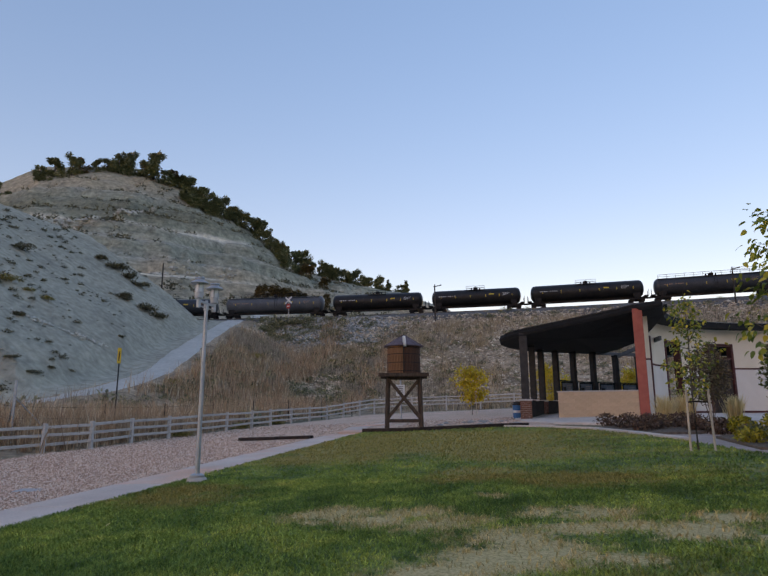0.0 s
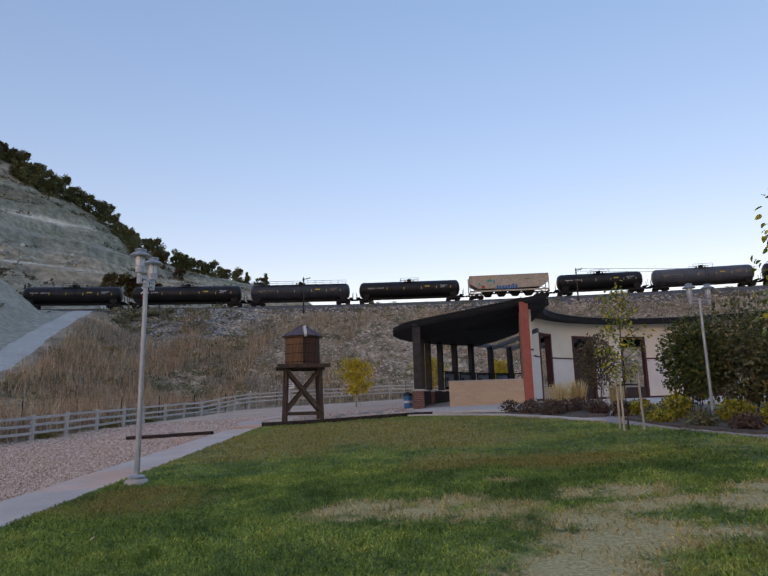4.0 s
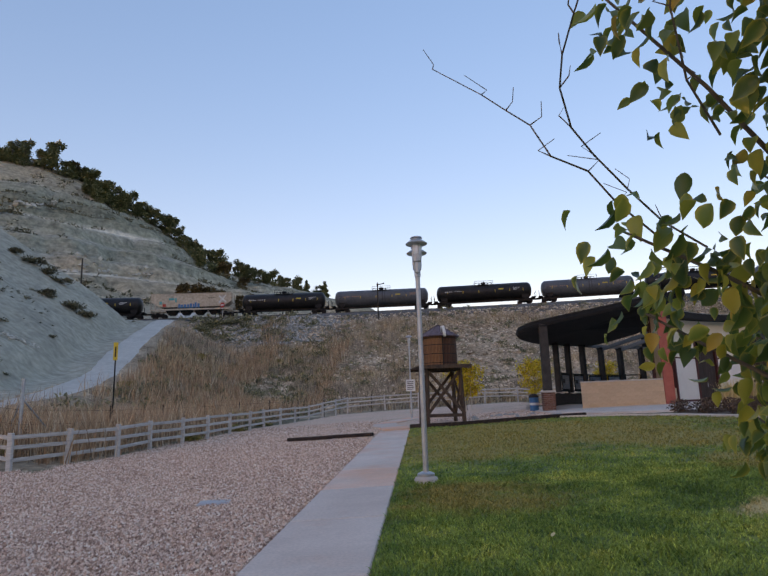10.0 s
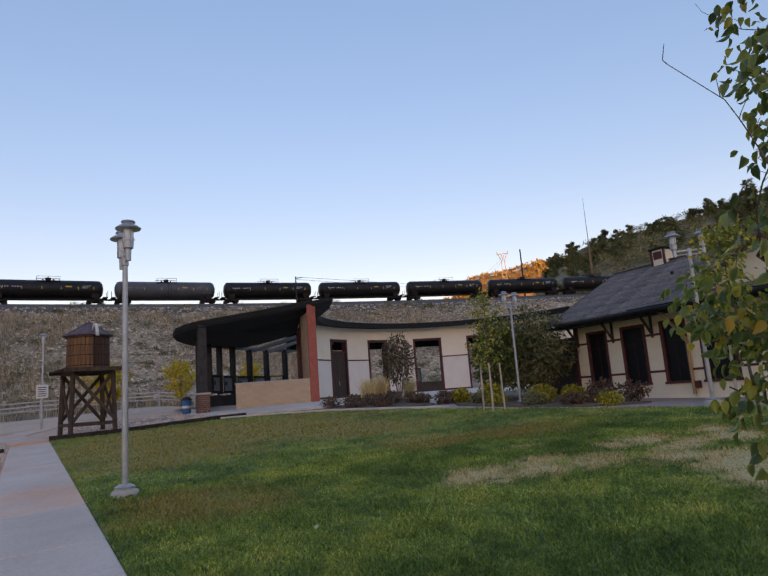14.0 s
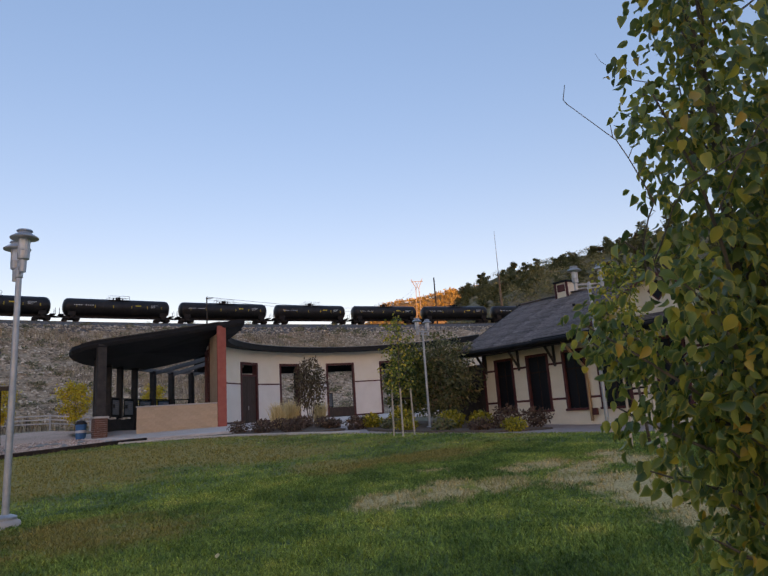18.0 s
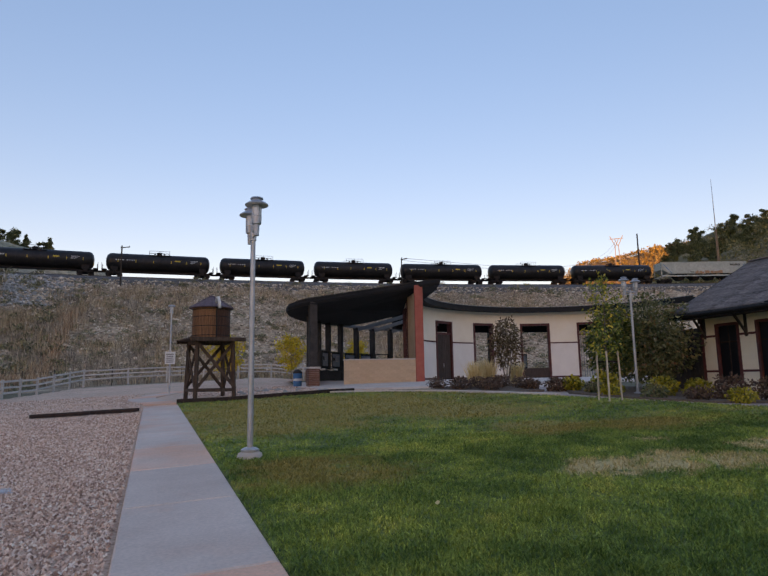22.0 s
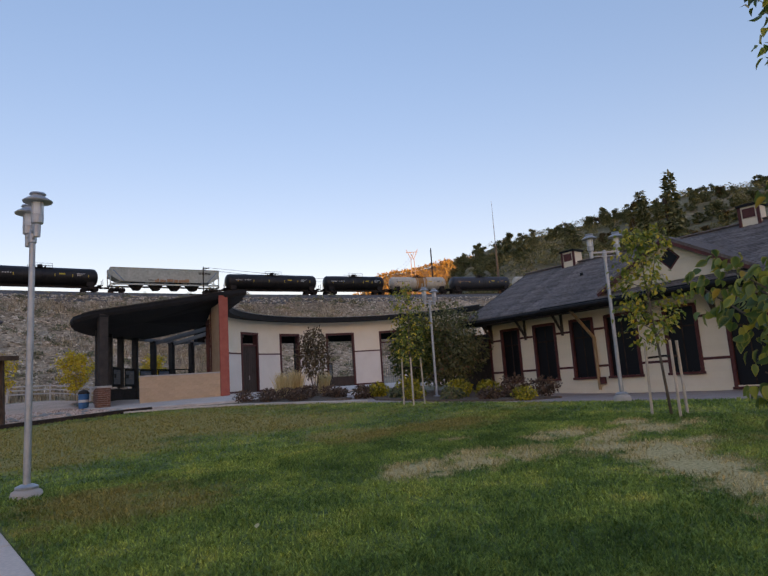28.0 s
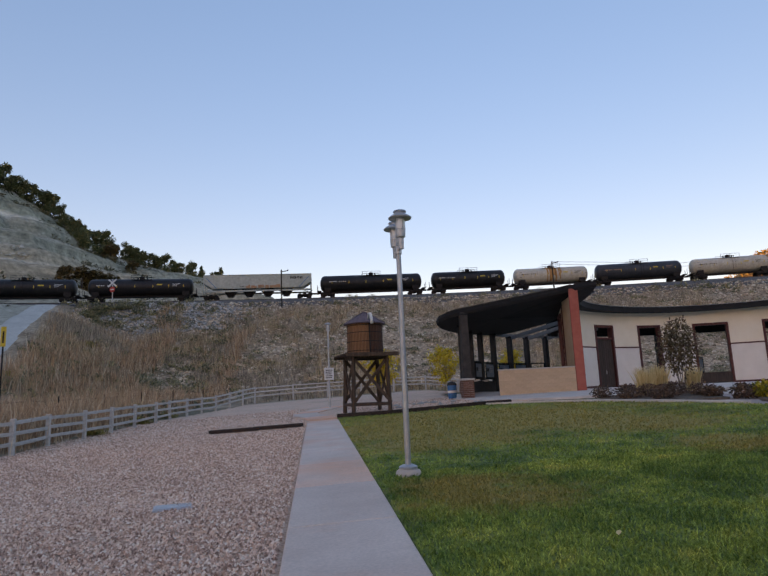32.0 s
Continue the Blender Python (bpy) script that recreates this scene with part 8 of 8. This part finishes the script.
RABBIT = [(-52.1, 56.1, 1.1), (-49.2, 59.2, 0.8), (-50.5, 57.5, 0.6), (-18.6, 22.2, 0.55), (-19.8, 21.6, 0.6), (-21.0, 21.9, 0.7), (-22.2, 22.4, 0.7), (-23.5, 22.6, 0.75), (-24.9, 23.4, 0.8), (-26.4, 23.8, 0.8), (-28.0, 24.6, 0.8), (-20.4, 22.8, 0.7), (-25.5, 24.6, 0.8), (-15.4, 31.5, 0.6), (-15.3, 38.4, 0.7), (-15.0, 44.0, 0.6), (-21.5, 58, 0.9), (-27, 66, 0.9), (-18.5, 72, 0.9), (-33, 80, 1.0), (-24, 88, 0.9), (-30.5, 55, 0.8)]


def big_scrub():
    scatter_clumps("scrub_oak_clumps", np.array(SCRUB), M_SAGED, 620, 111, "large dark scrub clumps on the bare slopes", 0.15, True)
    scatter_clumps("rabbitbrush", np.array(RABBIT), M_RABBIT, 620, 112, "yellow-green rabbitbrush beyond the fence", 0.13, True)
    # pale ledges: broken blocks in lines along the slopes
    r = rng(113)
    for nm, line, n, lo, hi, lb in (("ledge_rocks", [(-142, 152.2), (-142.8, 166), (-133.7, 173.4), (-135.4, 193), (-137.4, 211.6)], 190, 0.5, 1.5, "pale broken sandstone ledge across the hillside"), ("ledge_rocks", [(-95.9, 149.7), (-89.2, 159.4), (-78.3, 172.5)], 90, 0.4, 1.1, "low pale ledge above the crossing"), ("ledge_stones", [(-50.1, 47), (-46, 53.4), (-44.8, 56.3), (-42.7, 60.9)], 260, 0.06, 0.28, "line of pale stones across the bare slope"), ("ledge_stones", [(-45.3, 43.3), (-43.3, 45.2), (-40.9, 45.4)], 130, 0.06, 0.24, "line of pale stones low on the slope")):
        P = np.array(line)
        f = r.uniform(0, len(P) - 1, n)
        f = np.where(turb(f * 3, f * 0, 1.0, 2, 114) > -0.45, f, np.floor(f) + 0.5)
        x, y = np.interp(f, np.arange(len(P)), P[:, 0]) + r.normal(0, hi * 0.7, n), np.interp(f, np.arange(len(P)), P[:, 1]) + r.normal(0, hi * 0.7, n)
        ob = new(nm, lump_cloud(nm, np.stack([x, y, land_z(x, y) + lo * 0.2], 1), r.uniform(lo, hi, n), M_LEDGE, 115, 0.8))
        tagged(ob, lb, "rocks", kind="stuff")


def scatter_clumps(name, c, mat, per, seed, label, size, dense=False):
    r = rng(seed)
    n = len(c)
    v = r.normal(0, 1, (n, per, 3))
    v /= np.linalg.norm(v, axis=2)[..., None]
    v[..., 2] = np.abs(v[..., 2])
    p = v * (r.uniform(0.3, 1.05, (n, per, 1))) * c[:, None, 2:3] * np.array([1.15, 1.15, 0.85])
    if dense:
        # several lobes of different height make one uneven mass
        lob = r.normal(0, 0.45, (n, 5, 3)) * np.array([1, 1, 0.15])
        p = p * 0.62 + lob[np.arange(n)[:, None], r.randint(0, 5, (n, per))] * c[:, None, 2:3]
        p[..., 2] = np.maximum(p[..., 2], 0)
    base = np.stack([c[:, 0], c[:, 1], land_z(c[:, 0], c[:, 1])], 1)
    p = (p + base[:, None]).reshape(-1, 3)
    d = v.reshape(-1, 3) + r.normal(0, 0.4, (n * per, 3)) + np.array([0, 0, 0.5])
    m = len(p)
    sz = np.repeat(c[:, 2], per) * size
    up = np.tile([0.0, 0.0, 1.0], (m, 1)) + r.normal(0, 0.6, (m, 3))
    ob = new(name, leaf_cloud(name, p, d, up, sz * r.uniform(0.8, 1.6, m), sz * r.uniform(0.5, 1.0, m), mat))
    tagged(ob, label, "brush", kind="stuff")


M_STONES = leafy("bank_stone_mix", [(0.0, (0.22, 0.165, 0.115)), (0.4, (0.48, 0.375, 0.27)), (0.8, (0.68, 0.56, 0.42)), (1.0, (0.80, 0.71, 0.57))], 0.95, translucent=0, spec=0.2)
M_PALEST = leafy("pale_rock_mix", [(0.0, (0.22, 0.22, 0.20)), (0.6, (0.36, 0.355, 0.33)), (1.0, (0.50, 0.50, 0.46))], 0.95, translucent=0, spec=0.2)
M_DRYR = leafy("red_brown_weed", [(0.0, (0.20, 0.13, 0.085)), (0.3, (0.40, 0.25, 0.15)), (0.55, (0.55, 0.345, 0.205)), (0.8, (0.64, 0.46, 0.29)), (1.0, (0.72, 0.60, 0.44))], 0.9, translucent=0)
M_DRYG = leafy("grey_mauve_weed", [(0.0, (0.16, 0.125, 0.095)), (0.5, (0.37, 0.295, 0.22)), (1.0, (0.58, 0.49, 0.36))], 0.9, translucent=0)
M_SAGED = leafy("dark_scrub", [(0.0, (0.075, 0.068, 0.042)), (0.6, (0.145, 0.13, 0.08)), (1.0, (0.25, 0.215, 0.11))], 0.9, translucent=0)
M_RABBIT = leafy("rabbitbrush_yellow_green", [(0.0, (0.14, 0.13, 0.04)), (0.5, (0.28, 0.23, 0.06)), (1.0, (0.44, 0.34, 0.10))], 0.8, translucent=0)
M_LEDGE = leafy("pale_sandstone", [(0.0, (0.34, 0.32, 0.27)), (0.6, (0.52, 0.50, 0.43)), (1.0, (0.66, 0.63, 0.55))], 0.95, translucent=0, spec=0.2)
bank_cover()
big_scrub()


# ---------------------------------------------------------------- trees on the hills
def hill_tree_mesh(seed, kind):
    """Trunk and crown meshes of a hill tree about one metre high, to be scaled as built."""
    r = rng(seed)
    rnd = random.Random(seed)
    tr = limb(bmesh.new(), [(0, 0, -0.15), (rnd.uniform(-.03, .03), 0, 0.35), (rnd.uniform(-.05, .05), 0.02, 0.85)], 0.035, 0.012, 6)
    n = 5200 if kind == "spruce" else 2100
    a = r.uniform(0, 6.283, n)
    if kind in ("pine", "spruce"):
        zz = 1 - (1 - 0.08) * r.uniform(0, 1, n) ** 0.6
        wide, tiers = (0.125, 62) if kind == "spruce" else (0.27, 26)
        rad = wide * (1.04 - zz) * (0.72 + 0.4 * np.sin(zz * tiers + 2 * np.sin(a + seed))) + 0.01
        k = r.uniform(0.15, 1, n) ** 0.5
        p = np.stack([rad * k * np.cos(a), rad * k * np.sin(a), zz - rad * k * 0.25], 1)
    else:
        # several uneven boughs, leafy down to the ground
        nb = 14
        zc = r.uniform(0.14, 0.88, nb)
        c = np.stack([r.normal(0, 0.17, nb), r.normal(0, 0.17, nb), zc], 1) * np.stack([1.25 - 0.85 * zc, 1.25 - 0.85 * zc, np.ones(nb)], 1)
        br = r.uniform(0.11, 0.2, nb) * (1.2 - 0.5 * zc)
        w = r.randint(0, nb, n)
        v = r.normal(0, 1, (n, 3))
        v /= np.linalg.norm(v, axis=1)[:, None]
        p = c[w] + v * br[w][:, None] * r.uniform(0.3, 1.1, (n, 1)) * np.array([1.0, 1.0, 0.9])
        p[:, 2] = np.maximum(p[:, 2], 0.02)
        a = np.arctan2(p[:, 1], p[:, 0])
    d = np.stack([np.cos(a), np.sin(a), r.uniform(-0.3, 0.9, n)], 1) + r.normal(0, 0.4, (n, 3))
    up = np.tile([0.0, 0.0, 1.0], (n, 1)) + r.normal(0, 0.5, (n, 3))
    return tr, leaf_cloud("crown", p, d, up, r.uniform(0.035, 0.08, n) * (0.45 if kind == "spruce" else 1), r.uniform(0.03, 0.06, n) * (0.3 if kind == "spruce" else 1), M_CONIFER if kind != "oak" else M_OAK)


def hill_trees():
    stock = []
    for i, kind in enumerate(("round", "round", "round", "pine", "pine", "oak", "oak", "round", "spruce")):
        bm, cr = hill_tree_mesh(200 + i, kind)
        stock.append((mesh_of("trunk", bm, M_POLE), cr, kind))
    r = random.Random(7)

    def put(az, dist, h, k, label):
        if k in (3, 4) and az < -12:
            k = (0, 2)[k - 3]
        x, y = -5 + dist * math.sin(radians(az)), 2 + dist * math.cos(radians(az))
        tr, cr, kind = stock[k]
        ob = thing("hill_tree", pose(x, y, land(x, y) - 0.17 * h, 0, 0, r.uniform(0, 360)), label, "tree", "hill trees")
        ob.scale = (h * r.uniform(0.85, 1.15),) * 2 + (h,)
        for nm, me in (("trunk", tr), ("crown", cr)):
            o = new(nm, me)
            o.parent = ob
    JL, OL = "dark juniper on the dry hillside", "rusty scrub oak on the dry hillside"
    # along the left skyline
    for az, h, k in ((-46.5, 8, 0), (-45.2, 9, 4), (-42.0, 9, 0), (-41.0, 8, 1), (-40.0, 9, 2), (-38.9, 7, 6), (-37.8, 7, 1), (-36.7, 8, 0), (-35.9, 9, 4), (-35.0, 9, 2), (-34.1, 6, 6), (-32.9, 13, 4), (-31.9, 7, 1), (-31.0, 7, 6), (-30.3, 8, 0), (-29.4, 9, 2), (-28.6, 11, 0), (-27.8, 10, 7), (-27.0, 7, 1), (-26.2, 9, 4), (-25.3, 10, 0), (-24.5, 9, 2), (-23.7, 10, 1), (-22.8, 9, 7), (-22.0, 10, 4), (-21.2, 9, 0), (-20.3, 9, 2), (-19.5, 9, 1), (-18.6, 9, 0), (-17.8, 9, 3), (-17.0, 8, 4), (-16.2, 8, 0), (-15.3, 8, 2), (-14.5, 8, 3), (-13.7, 8, 4), (-12.8, 7, 0), (-12.0, 7, 3), (-11.1, 7, 2), (-10.2, 7, 4), (-9.3, 7, 0), (-8.4, 7, 3)):
        put(az + r.uniform(-0.25, 0.25), 298 + r.uniform(-5, 4), h * r.uniform(0.9, 1.55), k, OL if k in (5, 6) else JL)
    # a thick second rank below the skyline, and oaks near the crossing
    for i in range(26):
        az = -31 + 21 * r.uniform(0, 1) ** 0.9
        dist = 296 - (55 if az > -26 else 18) * r.uniform(0, 1) ** 1.6
        k = r.choice((0, 1, 2, 7, 0, 2, 5, 3))
        put(az, dist, r.uniform(6, 11), k, OL if k == 5 else JL)
    for az, dist, h in ((-20.2, 162, 8.5), (-19.2, 166, 8), (-18.2, 170, 7), (-21.4, 165, 7), (-16.5, 172, 6), (-15.4, 178, 5.5)):
        put(az, dist, h, 5 if az < -17.5 else 6, OL)
    # open woods on the valley side beyond the depot: crowns with dry ground between
    for i in range(185):
        az, dist = r.uniform(45.5, 82), 185 + 158 * r.uniform(0, 1) ** 0.75
        k = r.choice((0, 1, 2, 7, 0, 1, 2, 5))
        put(az, dist, r.uniform(4.0, 8.5), k, "rusty scrub oak on the valley side" if k == 5 else "dark green juniper on the valley side")
    # two tall spruces before the right hill
    for az, top in ((63.0, 41.8), (65.4, 45.2)):
        x, y = -5 + 150 * math.sin(radians(az)), 2 + 150 * math.cos(radians(az))
        put(az, 150, (top - land(x, y)) / 0.83, 8, "tall dark spruce behind the depot")


hill_trees()


def far_woods():
    """Scrub and woods on the right-hand hill and the sunlit hill beyond, and low scrub on the left hill."""
    r = rng(301)
    n = 2100
    az, dist = r.uniform(45, 84, n), 160 + 182 * r.uniform(0, 1, n) ** 0.8
    x, y = -5 + dist * np.sin(np.radians(az)), 2 + dist * np.cos(np.radians(az))
    k = turb(x, y, 28, 3, 71) > -0.22
    scatter_clumps("woods", np.stack([x[k], y[k], 0.9 + 3.0 * r.uniform(0, 1, k.sum()) ** 1.3], 1), M_WOODS, 60, 302, "dense green and ochre scrub woods on the hillside", 0.16)
    n = 900
    az, dist = r.uniform(30, 56, n), 1000 + 215 * r.uniform(0, 1, n)
    x, y = -5 + dist * np.sin(np.radians(az)), 2 + dist * np.cos(np.radians(az))
    scatter_clumps("far_woods", np.stack([x, y, r.uniform(4, 8, n)], 1), M_OAK2, 14, 303, "golden autumn scrub on the distant sunlit hill", 0.4)
    n = 7500
    az, dist = r.uniform(-58, -9, n), r.uniform(120, 297, n)
    x, y = -5 + dist * np.sin(np.radians(az)), 2 + dist * np.cos(np.radians(az))
    k = (turb(x, y, 30, 3, 72) + 0.35 * turb(x, y, 7, 2, 73) > 0.0) & (track_dist(x, y) < -14)
    scatter_clumps("hill_brush", np.stack([x[k], y[k], 0.3 + 1.5 * r.uniform(0, 1, k.sum()) ** 3.5], 1), M_SAGED, 14, 304, "dark scrub dotted over the banded hillside", 0.42)


M_WOODS = leafy("mixed_scrub_foliage", [(0.0, (0.12, 0.125, 0.055)), (0.55, (0.235, 0.22, 0.09)), (0.85, (0.35, 0.285, 0.115)), (1.0, (0.44, 0.32, 0.13))], 0.85, translucent=0)
M_OAK2 = leafy("sunlit_oak_foliage", [(0.0, (0.12, 0.09, 0.03)), (0.6, (0.23, 0.18, 0.055)), (1.0, (0.32, 0.26, 0.08))], 0.85, translucent=0)
far_woods()


# ---------------------------------------------------------------- poles, signs and small things
def utility_pole(x, y, top, label, arm=1.4, thick=0.14):
    z = land(x, y)
    ob = thing("utility_pole", pose(x, y, z, 0, 0, 10), label, "pole", "utility poles")
    h = top - z
    part("pole", rod((0, 0, -0.5), (0, 0, h), thick, thick * 0.75, 10), M_POLE, ob)
    if arm:
        part("crossarm", beam((-arm * 0.15, -0.1, h - 0.35), (arm * 0.85, -0.1, h - 0.05), 0.12, 0.14, 0.01), M_POLE, ob)
        for dx in (0.0, 0.8):
            part("insulator", spin([(0.05, h - 0.2), (0.07, h - 0.05), (0.03, h + 0.02)], 8, at=(dx * arm, -0.1, 0.1)), M_GEAR, ob)
    return ob


utility_pole(-10.9, 106.0, 23.3, "dark wooden line pole in front of the railway bank")
utility_pole(37.4, 106.0, 24.0, "dark wooden line pole beside the track")
utility_pole(98.85, 110.5, 34.0, "tall dark wooden pole beyond the track", 0, 0.2)
utility_pole(-62.9, 103, 29.4, "short weathered wooden pole on the hillside", 0, 0.16)


def masts():
    ob = thing("radio_mast", pose(109.8, 98.7, land(109.8, 98.7)), "thin tapering brown radio mast behind the depot", "mast")
    z = land(109.8, 98.7)
    part("lower_mast", rod((0, 0, -1), (0, 0, 33 - z), 0.35, 0.22, 8), M_MAST, ob)
    part("whip", rod((0, 0, 33 - z), (0, 0, 44.5 - z), 0.12, 0.04, 6), M_STEEL, ob)
    az, dist = 42.3, 900
    x, y = -5 + dist * math.sin(radians(az)), 2 + dist * math.cos(radians(az))
    z = 160
    py = thing("pylon", pose(x, y, land(x, y), 0, 0, -40), "distant lattice power pylon on the ridge", "pylon")
    b = z - land(x, y)
    for sx in (-1, 1):
        part("leg", beam((sx * 5, 0, 0), (sx * 2.2, 0, b + 22), 1.0, 1.0, 0), M_PYLON, py)
        part("arm", beam((sx * 2.2, 0, b + 22), (sx * 8.5, 0, b + 36), 0.9, 0.9, 0), M_PYLON, py)
        part("horn", beam((sx * 2.2, 0, b + 20), (-sx * 3.0, 0, b + 32), 0.7, 0.7, 0), M_PYLON, py)
    part("bridge", beam((-9, 0, b + 32), (9, 0, b + 32), 0.8, 0.8, 0), M_PYLON, py)
    ln = thing("power_line", Matrix(), "thin overhead wires sagging towards the ridge", "wire")
    for dz in (0, -1.5):
        p, q = Vector((37.4, 106, 24.0 + dz * 0.3)), Vector((x, y, 190 + dz * 4))
        for a in range(8):
            f0, f1 = a / 8, (a + 1) / 8
            s0, s1 = p.lerp(q, f0), p.lerp(q, f1)
            s0.z -= 60 * f0 * (1 - f0)
            s1.z -= 60 * f1 * (1 - f1)
            part("wire", rod(s0, s1, 0.03 + 0.12 * f0, 0.03 + 0.12 * f1, 4), M_GEAR, ln)


M_MAST = noisy("weathered_mast", two((0.20, 0.12, 0.07), (0.30, 0.20, 0.13)), 2, 6, 0.8, 0.1)
M_PYLON = noisy("pylon_steel", two((0.16, 0.16, 0.17), (0.22, 0.22, 0.23)), 1, 4, 0.6, 0)
masts()


def crossing_sign():
    x, y = -39.5, 109.2
    z = land(x, y)
    ob = thing("crossing_sign", pose(x, y, z, 0, 0, -18), "white railway crossbuck above a red stop sign", "sign")
    part("post", rod((0, 0, -0.3), (0, 0, 22.9 - z), 0.07, seg=8), M_STEEL, ob)
    h = 22.25 - z
    for s in (-1, 1):
        part("crossbuck_arm", beam((-0.75, -0.1 - 0.02 * s, h - s * 0.62), (0.75, -0.1 - 0.02 * s, h + s * 0.62), 0.03, 0.26, 0), M_WHITE, ob)
    bm = bmesh.new()
    bmesh.ops.create_cone(bm, cap_ends=True, segments=8, radius1=0.5, radius2=0.5, depth=0.04, matrix=Matrix.Translation((0, -0.11, h - 1.15)) @ pose(0, 0, 0, 90) @ pose(0, 0, 0, 0, 0, 22.5))
    st = part("stop_plate", bm, M_SIGNRED, ob, "red octagonal plate")
    part("lettering_bar", box(-0.32, 0.32, -0.145, -0.131, h - 1.24, h - 1.06, 0), M_WHITE, st)


crossing_sign()


def trash_can():
    z = yard(2.45, 38.6)
    ob = thing("trash_can", pose(2.45, 38.6, z), "blue and dark steel litter bin beside the pier", "litter bin")
    part("body", spin([(0.24, -0.05), (0.25, 0.05), (0.27, 0.66), (0.28, 0.72)], 18), M_BLUE, ob)
    part("lid", spin([(0.29, 0.72), (0.29, 0.77), (0.20, 0.90), (0.06, 0.95)], 18), M_POST, ob)
    part("label_band", spin([(0.268, 0.28), (0.270, 0.42)], 18), M_WHITE, ob)


trash_can()


def pale_rocks():
    """Flat stones along the edge of the forecourt, and a paper scrap on the lawn."""
    r = random.Random(17)
    for i in range(16):
        x, y = r.uniform(-1.6, 2.6), r.uniform(31.2, 36)
        me = lump_cloud("edge_stone", np.array([[0.0, 0, 0]]), np.array([r.uniform(0.12, 0.24)]), M_PALEST, 400 + i, 0.45)
        ob = new("edge_stone", me)
        ob.matrix_basis = pose(x, y, yard(x, y), 0, 0, r.uniform(0, 360))
        tagged(ob, "flat dark edging stone lying on the gravel", "stone", "edging stones")
    me = leaf_cloud("fallen_leaf", np.zeros((1, 3)), np.array([[1.0, 0.2, 0]]), np.array([[0, 0.2, 1.0]]), np.array([0.065]), np.array([0.05]), M_STRAW, 0.5, -0.3)
    ob = new("fallen_leaf", me)
    ob.matrix_basis = pose(-2.95, 8.35, yard(-2.95, 8.35) + 0.045, 10, -20, 40)
    tagged(ob, "pale dry fallen leaf on the lawn", "leaf")


pale_rocks()


motions()
